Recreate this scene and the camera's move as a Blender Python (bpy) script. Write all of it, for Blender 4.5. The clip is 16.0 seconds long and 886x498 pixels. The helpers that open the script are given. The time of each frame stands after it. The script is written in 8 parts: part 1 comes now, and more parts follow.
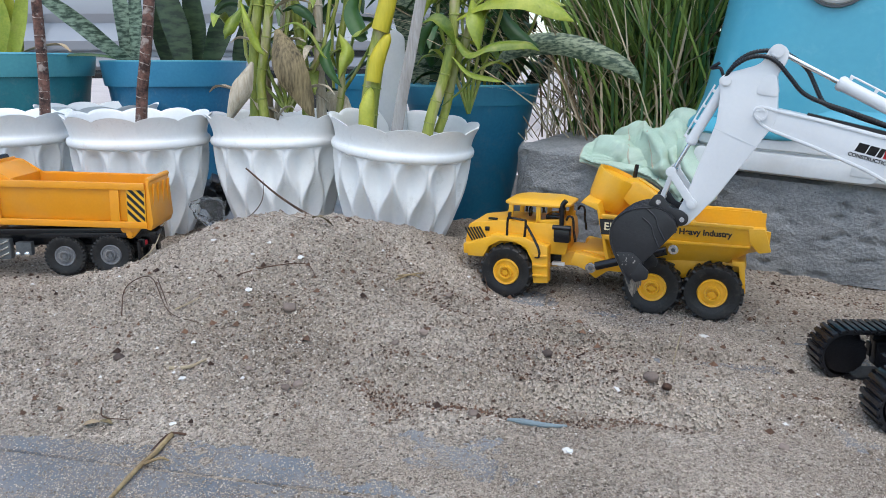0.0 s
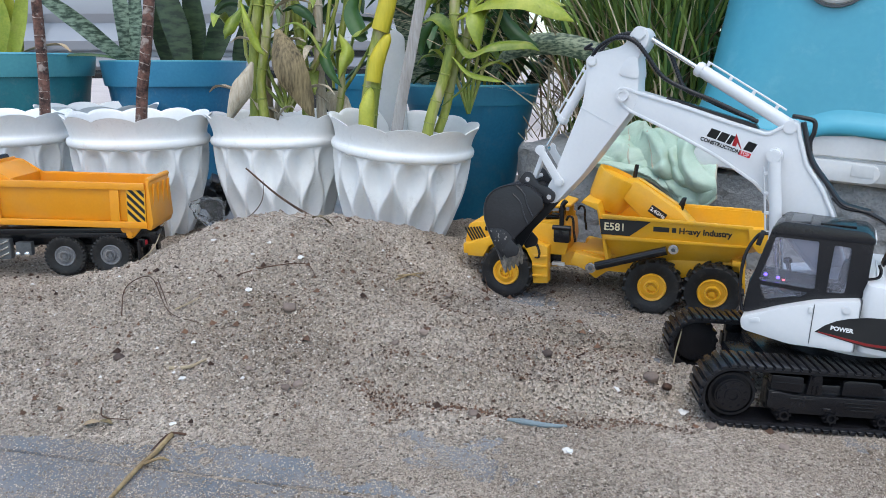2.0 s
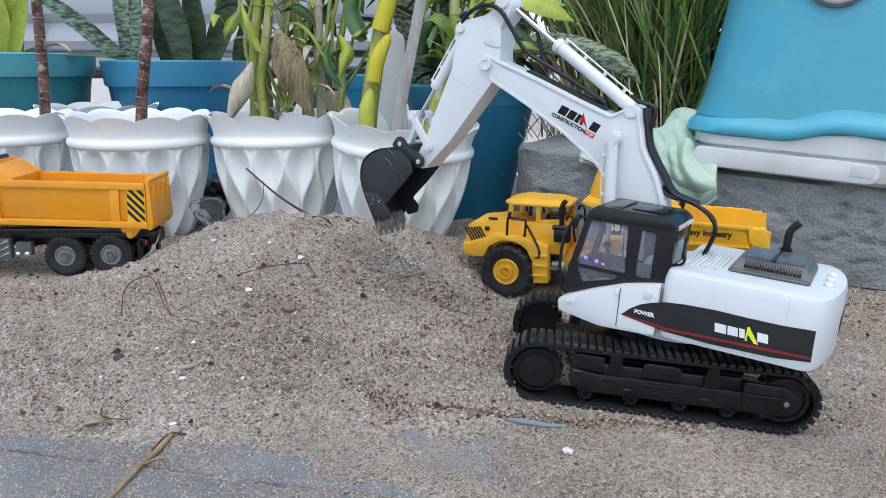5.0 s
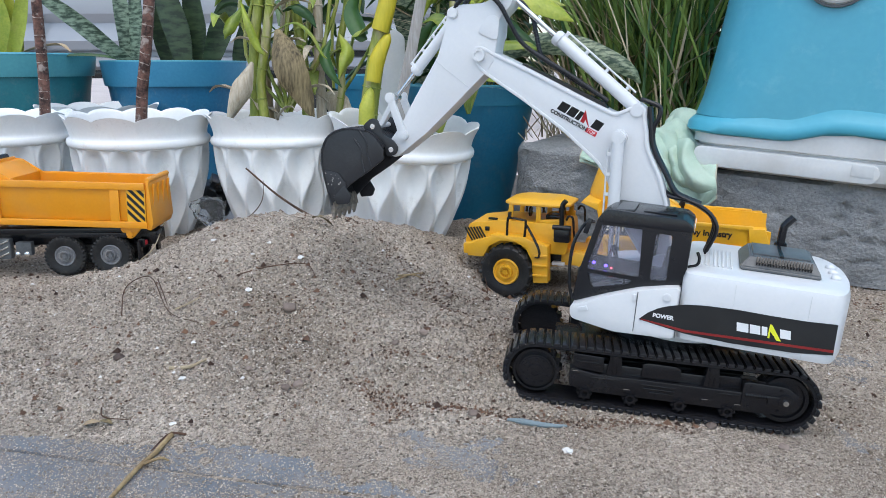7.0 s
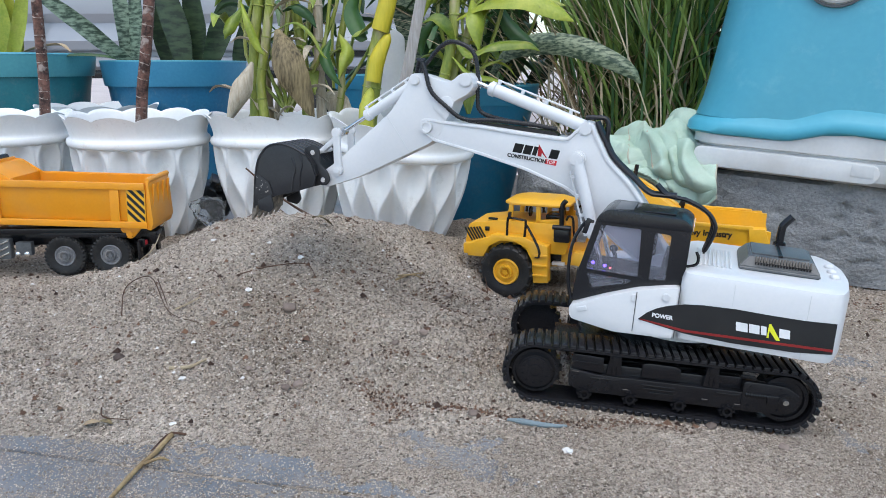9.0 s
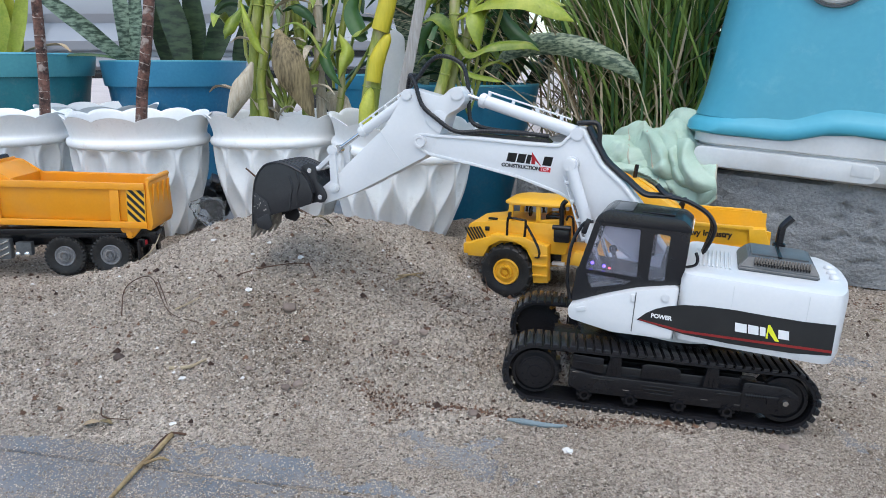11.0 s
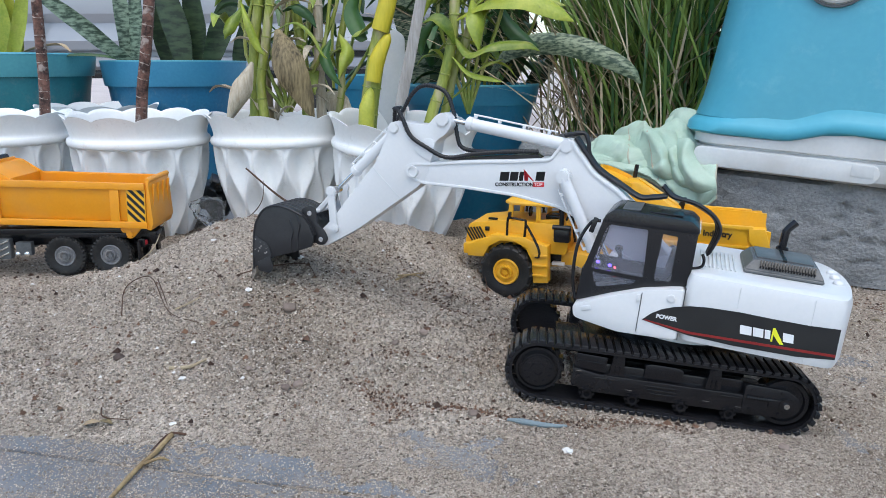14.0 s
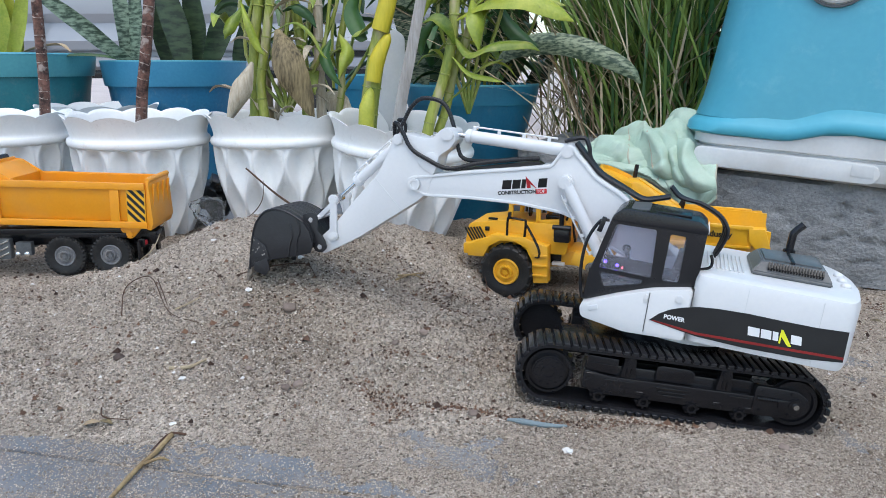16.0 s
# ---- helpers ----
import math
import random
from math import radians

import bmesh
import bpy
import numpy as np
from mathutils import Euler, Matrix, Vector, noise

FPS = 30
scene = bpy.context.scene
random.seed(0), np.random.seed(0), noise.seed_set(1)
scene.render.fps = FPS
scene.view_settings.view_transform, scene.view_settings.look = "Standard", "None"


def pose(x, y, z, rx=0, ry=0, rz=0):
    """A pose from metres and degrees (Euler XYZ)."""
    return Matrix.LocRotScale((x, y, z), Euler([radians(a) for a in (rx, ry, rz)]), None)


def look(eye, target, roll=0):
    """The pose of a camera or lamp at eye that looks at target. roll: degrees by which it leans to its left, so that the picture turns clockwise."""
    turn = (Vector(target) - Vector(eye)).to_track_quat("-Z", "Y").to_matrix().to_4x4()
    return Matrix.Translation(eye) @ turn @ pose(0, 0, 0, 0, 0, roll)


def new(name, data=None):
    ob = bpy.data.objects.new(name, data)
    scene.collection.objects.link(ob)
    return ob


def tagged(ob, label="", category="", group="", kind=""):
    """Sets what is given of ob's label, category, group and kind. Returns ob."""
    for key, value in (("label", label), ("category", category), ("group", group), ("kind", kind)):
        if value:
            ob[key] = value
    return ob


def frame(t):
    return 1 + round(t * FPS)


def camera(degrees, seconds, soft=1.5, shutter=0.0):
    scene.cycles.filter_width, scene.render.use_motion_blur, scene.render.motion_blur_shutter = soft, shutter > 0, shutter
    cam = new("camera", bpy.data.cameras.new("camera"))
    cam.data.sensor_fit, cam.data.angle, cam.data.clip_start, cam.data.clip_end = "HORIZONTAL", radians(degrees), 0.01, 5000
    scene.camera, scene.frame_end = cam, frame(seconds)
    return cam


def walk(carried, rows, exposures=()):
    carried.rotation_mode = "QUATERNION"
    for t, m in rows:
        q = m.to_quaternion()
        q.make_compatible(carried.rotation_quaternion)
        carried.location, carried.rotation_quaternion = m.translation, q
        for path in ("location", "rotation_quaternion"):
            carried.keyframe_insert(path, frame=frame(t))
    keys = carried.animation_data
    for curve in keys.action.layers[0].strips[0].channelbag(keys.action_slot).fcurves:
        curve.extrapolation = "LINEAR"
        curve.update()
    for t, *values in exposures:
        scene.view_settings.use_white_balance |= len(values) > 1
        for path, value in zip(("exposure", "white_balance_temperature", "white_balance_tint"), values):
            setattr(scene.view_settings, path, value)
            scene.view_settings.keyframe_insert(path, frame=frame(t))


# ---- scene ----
# camera: stands still, low over the sand
cam = camera(62.0, 16.0, 0.55)
EYE = pose(0, 0, 0.28, 90 - 13.82, 0, 0)
walk(cam, [(0.0, EYE), (16.0, EYE)], [(0.0, 1.03, 6480, 5), (16.0, 1.03, 6480, 5)])
# daylight: bright open shade under a thin overcast
world = bpy.data.worlds.new("world")
scene.world = world
world.use_nodes = True
wn = world.node_tree.nodes
sky = wn.new("ShaderNodeTexSky")
sky.sky_type, sky.sun_disc = "NISHITA", False
sky.sun_elevation, sky.sun_rotation = radians(65), radians(180)
sky.air_density, sky.dust_density, sky.ozone_density = 1.0, 1.6, 1.0
wn["Background"].inputs["Strength"].default_value = 0.145
world.node_tree.links.new(sky.outputs["Color"], wn["Background"].inputs["Color"])
sun = new("sun", bpy.data.lights.new("sun", "SUN"))
sun.data.energy, sun.data.angle, sun.data.color = 0.7, radians(70), (1.0, 0.96, 0.9)
sun.matrix_world = look((0.0, -0.95, 3.2), (0, 0, 0))


# ---- materials ----
def mat(name, dark, light, rough=0.5, scale=30.0, fine=0.0, bump=0.0, metal=0.0, coat=0.0, trans=0.0, emit=0.0,
        spread=(0.3, 0.7), random=0.0, island=0.0, fine_mix=0.35, dust=None, dust_amount=0.0, dust_scale=40.0, ior=1.45, distance=0.002, dust_range=(0.45, 0.75), dust_detail=6.0, stretch=None):
    """A noisy surface between two colours, with fine grain, relief and dust in blotches."""
    m = bpy.data.materials.new(name)
    m.use_nodes = True
    nt = m.node_tree
    n, link = nt.nodes, nt.links.new
    b = n["Principled BSDF"]
    tc = n.new("ShaderNodeTexCoord")
    where = tc.outputs["Object"]
    if stretch:
        mp = n.new("ShaderNodeMapping")
        mp.inputs["Scale"].default_value = stretch
        link(where, mp.inputs["Vector"])
        where = mp.outputs["Vector"]
    big = n.new("ShaderNodeTexNoise")
    big.inputs["Scale"].default_value, big.inputs["Detail"].default_value = scale, 5.0
    link(where, big.inputs["Vector"])
    fac = big.outputs["Fac"]
    small = None
    if fine:
        small = n.new("ShaderNodeTexNoise")
        small.inputs["Scale"].default_value, small.inputs["Detail"].default_value = fine, 3.0
        link(where, small.inputs["Vector"])
        mx = n.new("ShaderNodeMix")
        mx.inputs["Factor"].default_value = fine_mix
        link(fac, mx.inputs[2])
        link(small.outputs["Fac"], mx.inputs[3])
        fac = mx.outputs[0]
    if random or island:
        src = n.new("ShaderNodeObjectInfo").outputs["Random"] if random else n.new("ShaderNodeNewGeometry").outputs["Random Per Island"]
        mr = n.new("ShaderNodeMix")
        mr.inputs["Factor"].default_value = random or island
        link(fac, mr.inputs[2])
        link(src, mr.inputs[3])
        fac = mr.outputs[0]
    ramp = n.new("ShaderNodeValToRGB")
    ramp.color_ramp.elements[0].position, ramp.color_ramp.elements[1].position = spread
    ramp.color_ramp.elements[0].color, ramp.color_ramp.elements[1].color = (*dark, 1), (*light, 1)
    link(fac, ramp.inputs["Fac"])
    col = ramp.outputs["Color"]
    if dust:
        dn = n.new("ShaderNodeTexNoise")
        dn.inputs["Scale"].default_value, dn.inputs["Detail"].default_value = dust_scale, dust_detail
        dn.inputs["Roughness"].default_value = 0.72 if dust_detail > 10 else 0.5
        link(where, dn.inputs["Vector"])
        dr = n.new("ShaderNodeMapRange")
        dr.inputs["From Min"].default_value, dr.inputs["From Max"].default_value = dust_range
        dr.inputs["To Max"].default_value = dust_amount
        link(dn.outputs["Fac"], dr.inputs["Value"])
        dm = n.new("ShaderNodeMix")
        dm.data_type = "RGBA"
        dm.inputs[7].default_value = (*dust, 1)
        link(dr.outputs["Result"], dm.inputs["Factor"])
        link(col, dm.inputs[6])
        col = dm.outputs[2]
    link(col, b.inputs["Base Color"])
    b.inputs["Roughness"].default_value, b.inputs["Metallic"].default_value = rough, metal
    b.inputs["Coat Weight"].default_value, b.inputs["Transmission Weight"].default_value = coat, trans
    b.inputs["IOR"].default_value = ior
    if emit:
        link(col, b.inputs["Emission Color"])
        b.inputs["Emission Strength"].default_value = emit
    if bump:
        bp = n.new("ShaderNodeBump")
        bp.inputs["Strength"].default_value, bp.inputs["Distance"].default_value = bump, distance
        link((small or big).outputs["Fac"], bp.inputs["Height"])
        link(bp.outputs["Normal"], b.inputs["Normal"])
    return m


SAND_DUST = (0.36, 0.29, 0.22)
M = {
    "paver": mat("slate_grey_paver", (0.115, 0.130, 0.150), (0.205, 0.225, 0.248), 0.8, 14, 380, 0.35, dust=SAND_DUST, dust_amount=0.38, dust_scale=18, random=0.2, dust_range=(0.42, 0.66), dust_detail=14.0),
    "joint": mat("joint_soil", (0.05, 0.045, 0.04), (0.14, 0.12, 0.10), 0.95, 60, 700, 0.6),
    "concrete": mat("rough_concrete", (0.18, 0.185, 0.19), (0.31, 0.31, 0.305), 0.92, 22, 260, 0.7, spread=(0.36, 0.66), fine_mix=0.5, dust=(0.05, 0.05, 0.055), dust_amount=0.9, dust_scale=230, distance=0.004, dust_range=(0.60, 0.66), dust_detail=13.0),
    "white": mat("white_plastic", (0.62, 0.63, 0.64), (0.68, 0.68, 0.685), 0.32, 20, 300, 0.03, coat=0.15),
    "pot_white": mat("white_pot_plastic", (0.76, 0.765, 0.755), (0.85, 0.85, 0.835), 0.42, 12, 200, 0.05, dust=(0.42, 0.40, 0.35), dust_amount=0.6, dust_scale=34, dust_range=(0.57, 0.82), dust_detail=12.0),
    "black": mat("black_plastic", (0.006, 0.006, 0.008), (0.013, 0.013, 0.015), 0.25, 40, 500, 0.06, dust=SAND_DUST, dust_amount=0.10, dust_scale=160, dust_range=(0.66, 0.85), dust_detail=12.0),
    "track": mat("black_track_rubber", (0.008, 0.008, 0.010), (0.020, 0.020, 0.023), 0.22, 60, 600, 0.04, dust=SAND_DUST, dust_amount=0.25, dust_scale=160, dust_range=(0.64, 0.85), dust_detail=12.0),
    "bucket": mat("scratched_dark_plastic", (0.014, 0.014, 0.016), (0.026, 0.026, 0.029), 0.36, 40, 400, 0.12, dust=SAND_DUST, dust_amount=0.5, dust_scale=150, dust_range=(0.64, 0.9), dust_detail=12.0),
    "worn": mat("worn_tooth_plastic", (0.03, 0.03, 0.03), (0.32, 0.27, 0.22), 0.6, 140, 500, 0.3, dust=SAND_DUST, dust_amount=0.6, dust_scale=120),
    "worn_black": mat("scuffed_black_plastic", (0.016, 0.016, 0.018), (0.030, 0.030, 0.033), 0.4, 40, 400, 0.2, dust=(0.34, 0.31, 0.28), dust_amount=0.9, dust_scale=260, dust_range=(0.60, 0.66), dust_detail=6.0),
    "dial_grey": mat("satin_grey_dial", (0.30, 0.31, 0.31), (0.42, 0.42, 0.42), 0.4, 20, 200, 0.03),
    "grey": mat("grey_plastic", (0.06, 0.065, 0.07), (0.12, 0.125, 0.13), 0.35, 50, 400, 0.05),
    "rim_grey": mat("light_grey_rim_plastic", (0.10, 0.105, 0.11), (0.22, 0.22, 0.23), 0.4, 60, 400, 0.1, dust=SAND_DUST, dust_amount=0.4, dust_scale=90, dust_range=(0.52, 0.8)),
    "silver": mat("bright_metal", (0.55, 0.55, 0.55), (0.75, 0.75, 0.75), 0.25, 60, 400, 0.03, metal=1.0),
    "yellow": mat("yellow_plastic", (0.74, 0.37, 0.016), (0.84, 0.44, 0.025), 0.38, 25, 300, 0.04, coat=0.1, dust=(0.5, 0.36, 0.16), dust_amount=0.25),
    "orange": mat("orange_plastic", (0.73, 0.275, 0.009), (0.82, 0.33, 0.014), 0.38, 25, 300, 0.04, coat=0.15, dust=(0.5, 0.33, 0.15), dust_amount=0.15),
    "tyre": mat("tyre_rubber", (0.007, 0.007, 0.008), (0.018, 0.018, 0.018), 0.5, 60, 400, 0.2, dust=SAND_DUST, dust_amount=0.2, dust_scale=90, dust_range=(0.52, 0.85), dust_detail=12.0),
    "hose": mat("black_hose", (0.006, 0.006, 0.008), (0.016, 0.016, 0.019), 0.32, 90, 600, 0.15),
    "red": mat("red_print", (0.55, 0.02, 0.03), (0.62, 0.03, 0.04), 0.4, 40),
    "darkred": mat("dark_red_line", (0.20, 0.012, 0.012), (0.25, 0.02, 0.018), 0.4, 40),
    "print": mat("black_print", (0.012, 0.012, 0.013), (0.02, 0.02, 0.02), 0.35, 40),
    "whiteprint": mat("white_print", (0.72, 0.73, 0.74), (0.8, 0.8, 0.8), 0.4, 40),
    "yellowprint": mat("lime_yellow_print", (0.72, 0.72, 0.02), (0.8, 0.78, 0.04), 0.4, 40),
    "cream": mat("cream_print", (0.75, 0.66, 0.42), (0.8, 0.7, 0.48), 0.4, 40),
    # lavender tint and a little diffuse stand in for sky reflected in the panes
    "glass": mat("sky_tinted_pane", (0.82, 0.82, 0.92), (0.88, 0.88, 0.96), 0.05, 10, trans=0.94, ior=1.30),
    "led": mat("violet_light", (0.10, 0.05, 0.95), (0.15, 0.07, 1.0), 0.3, 40, emit=2.2),
    "ledred": mat("red_light", (1.0, 0.05, 0.08), (1.0, 0.08, 0.1), 0.3, 40, emit=3.0),
    "blue_pot": mat("blue_pot_plastic", (0.018, 0.11, 0.22), (0.03, 0.19, 0.33), 0.42, 10, 200, 0.06, dust=(0.16, 0.25, 0.30), dust_amount=0.55, dust_scale=26, dust_range=(0.52, 0.72), dust_detail=12.0),
    "deep_rim": mat("petrol_rim_plastic", (0.028, 0.175, 0.29), (0.042, 0.24, 0.37), 0.4, 10, 200, 0.05),
    "blue_rim": mat("blue_rim_plastic", (0.045, 0.23, 0.39), (0.08, 0.32, 0.48), 0.4, 10, 200, 0.05),
    "teal_pot": mat("teal_pot_plastic", (0.02, 0.13, 0.16), (0.03, 0.20, 0.22), 0.45, 10, 200, 0.06, dust=(0.18, 0.22, 0.21), dust_amount=0.6, dust_scale=26, dust_range=(0.52, 0.72), dust_detail=12.0),
    "teal_rim": mat("teal_rim_plastic", (0.08, 0.30, 0.34), (0.12, 0.39, 0.42), 0.42, 10, 200, 0.05),
    "deep_pot": mat("petrol_pot_plastic", (0.018, 0.145, 0.25), (0.03, 0.21, 0.34), 0.42, 10, 200, 0.06, dust=(0.12, 0.20, 0.24), dust_amount=0.5, dust_scale=26, dust_range=(0.52, 0.72), dust_detail=12.0),
    # paler blue that stands in for skylight on the pots' rim edges
    "rim_pale": mat("sky_lit_pale_rim", (0.05, 0.30, 0.42), (0.16, 0.44, 0.52), 0.5, 14, 200, 0.1),
    "tub": mat("turquoise_plastic", (0.058, 0.30, 0.41), (0.076, 0.345, 0.455), 0.38, 5, 120, 0.04, coat=0.25, dust=(0.20, 0.46, 0.55), dust_amount=0.35, dust_scale=22, dust_range=(0.55, 0.75), dust_detail=12.0),
    "tub_light": mat("pale_turquoise_plastic", (0.062, 0.325, 0.44), (0.078, 0.37, 0.485), 0.4, 5, 120, 0.04),
    "tub_base": mat("off_white_plastic", (0.55, 0.57, 0.58), (0.66, 0.67, 0.67), 0.45, 8, 200, 0.05, dust=(0.35, 0.33, 0.3), dust_amount=0.3, dust_scale=14),
    "soil": mat("potting_soil", (0.02, 0.015, 0.01), (0.09, 0.065, 0.045), 0.95, 60, 300, 0.8, distance=0.006),
    "leaf": mat("fresh_leaf", (0.07, 0.12, 0.010), (0.34, 0.40, 0.05), 0.38, 34, 240, 0.3, random=0.35, fine_mix=0.3, dust=(0.42, 0.36, 0.10), dust_amount=0.7, dust_scale=28, dust_range=(0.55, 0.75)),
    "leaf_yellow": mat("yellow_green_leaf", (0.20, 0.27, 0.025), (0.52, 0.50, 0.07), 0.40, 30, 220, 0.3, random=0.25),
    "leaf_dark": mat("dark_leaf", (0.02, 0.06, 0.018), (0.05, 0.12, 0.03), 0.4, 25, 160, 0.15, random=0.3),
    "stem_green": mat("cane_green", (0.09, 0.15, 0.02), (0.40, 0.42, 0.08), 0.45, 30, 300, 0.3, dust=(0.44, 0.38, 0.24), dust_amount=0.8, dust_scale=60, dust_range=(0.52, 0.68), stretch=(1, 1, 0.25)),
    "stem_yellow": mat("cane_yellow", (0.42, 0.36, 0.02), (0.68, 0.55, 0.04), 0.45, 40, 300, 0.25, dust=(0.34, 0.36, 0.05), dust_amount=0.6, dust_scale=40, dust_range=(0.5, 0.7), stretch=(1, 1, 0.16)),
    "stem_brown": mat("ringed_brown_stem", (0.035, 0.018, 0.014), (0.20, 0.10, 0.075), 0.75, 60, 260, 0.8, spread=(0.38, 0.62), dust=(0.40, 0.34, 0.30), dust_amount=0.8, dust_scale=70, dust_range=(0.55, 0.66)),
    "ring": mat("pale_scar", (0.10, 0.065, 0.05), (0.46, 0.38, 0.33), 0.8, 130, spread=(0.4, 0.6)),
    "dry": mat("dry_leaf", (0.22, 0.15, 0.08), (0.46, 0.36, 0.23), 0.75, 40, 220, 0.4, random=0.3),
    "dry_pale": mat("pale_dry_leaf", (0.30, 0.24, 0.16), (0.62, 0.55, 0.43), 0.75, 70, 420, 0.6, fine_mix=0.4, dust=(0.20, 0.13, 0.08), dust_amount=0.6, dust_scale=60, dust_range=(0.58, 0.72), stretch=(1, 1, 0.16)),
    "dry_brown": mat("spotted_brown_leaf", (0.045, 0.032, 0.014), (0.26, 0.20, 0.10), 0.6, 70, 380, 0.6, fine_mix=0.5, spread=(0.36, 0.64), dust=(0.36, 0.28, 0.15), dust_amount=0.7, dust_scale=45, dust_range=(0.5, 0.7), stretch=(1, 1, 0.16)),
    "stake": mat("weathered_wood", (0.24, 0.22, 0.20), (0.46, 0.44, 0.42), 0.85, 40, 420, 0.7, dust=(0.12, 0.10, 0.09), dust_amount=0.5, dust_scale=60, dust_range=(0.55, 0.7), stretch=(1, 1, 0.16)),
    "grass": mat("grass_blade", (0.06, 0.11, 0.02), (0.20, 0.28, 0.06), 0.5, 12, 90, 0.1, island=0.6),
    "grass_dry": mat("dry_grass_blade", (0.17, 0.115, 0.06), (0.62, 0.52, 0.36), 0.75, 12, 90, 0.1, island=0.65),
    "cloth": mat("mint_terry_cloth", (0.34, 0.47, 0.37), (0.50, 0.62, 0.52), 0.95, 30, 800, 0.8, dust=(0.40, 0.43, 0.34), dust_amount=0.45, dust_scale=24, distance=0.0012),
    "cloth_hem": mat("beige_hem", (0.36, 0.34, 0.26), (0.5, 0.47, 0.38), 0.95, 40, 500, 0.6),
    "twig": mat("twig_bark", (0.035, 0.018, 0.011), (0.12, 0.066, 0.042), 0.85, 90, 500, 0.4),
    "twig_pale": mat("pale_twig", (0.26, 0.20, 0.12), (0.45, 0.37, 0.25), 0.8, 90, 500, 0.3),
    "twig_yellow": mat("yellow_twig", (0.15, 0.095, 0.045), (0.42, 0.31, 0.16), 0.7, 50, 400, 0.3),
    "pebble": mat("grey_brown_pebble", (0.07, 0.05, 0.042), (0.27, 0.21, 0.175), 0.8, 60, 400, 0.3, random=0.6),
    "shell": mat("white_shell_bit", (0.62, 0.60, 0.57), (0.8, 0.78, 0.75), 0.6, 60, 300, 0.2),
    "car": mat("silver_car_paint", (0.27, 0.29, 0.32), (0.32, 0.34, 0.37), 0.35, 2, 300, 0.01, coat=0.6),
    "film": mat("clear_plastic_film", (0.8, 0.82, 0.84), (0.92, 0.93, 0.94), 0.10, 20, trans=0.97, ior=1.03),
    "teal_strip": mat("blue_grey_strip", (0.12, 0.16, 0.18), (0.2, 0.25, 0.27), 0.5, 60, 300, 0.2),
    "pinkpave": mat("pale_pink_paving", (0.42, 0.36, 0.33), (0.60, 0.53, 0.49), 0.85, 3, 60, 0.2),
}


def mottled(name, dark, light, rough, bands, grain):
    """Leaf with wavy cross bands (snake plant)."""
    m = mat(name, dark, light, rough, grain, 160, 0.15)
    nt = m.node_tree
    w = nt.nodes.new("ShaderNodeTexNoise")
    w.inputs["Scale"].default_value, w.inputs["Detail"].default_value = 1.0, 4.0
    mp = nt.nodes.new("ShaderNodeMapping")
    mp.inputs["Scale"].default_value = (bands * 1.6, bands * 1.6, bands * 5.0)
    tc = [x for x in nt.nodes if x.type == "TEX_COORD"][0]
    nt.links.new(tc.outputs["Object"], mp.inputs["Vector"])
    nt.links.new(mp.outputs["Vector"], w.inputs["Vector"])
    ramp = [x for x in nt.nodes if x.type == "VALTORGB"][0]
    ramp.color_ramp.elements[0].position, ramp.color_ramp.elements[1].position = 0.43, 0.58
    mx = nt.nodes.new("ShaderNodeMix")
    mx.inputs["Factor"].default_value = 0.7
    old = ramp.inputs["Fac"].links[0].from_socket
    nt.links.new(old, mx.inputs[2])
    nt.links.new(w.outputs["Fac"], mx.inputs[3])
    nt.links.new(mx.outputs[0], ramp.inputs["Fac"])
    return m


M["snake"] = mottled("snake_plant_leaf", (0.022, 0.045, 0.026), (0.20, 0.27, 0.185), 0.4, 34, 110)
M["snake_pale"] = mottled("pale_mottled_leaf", (0.028, 0.055, 0.032), (0.22, 0.26, 0.165), 0.5, 62, 150)
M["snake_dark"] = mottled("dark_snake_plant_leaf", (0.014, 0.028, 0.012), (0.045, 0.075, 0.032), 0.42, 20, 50)


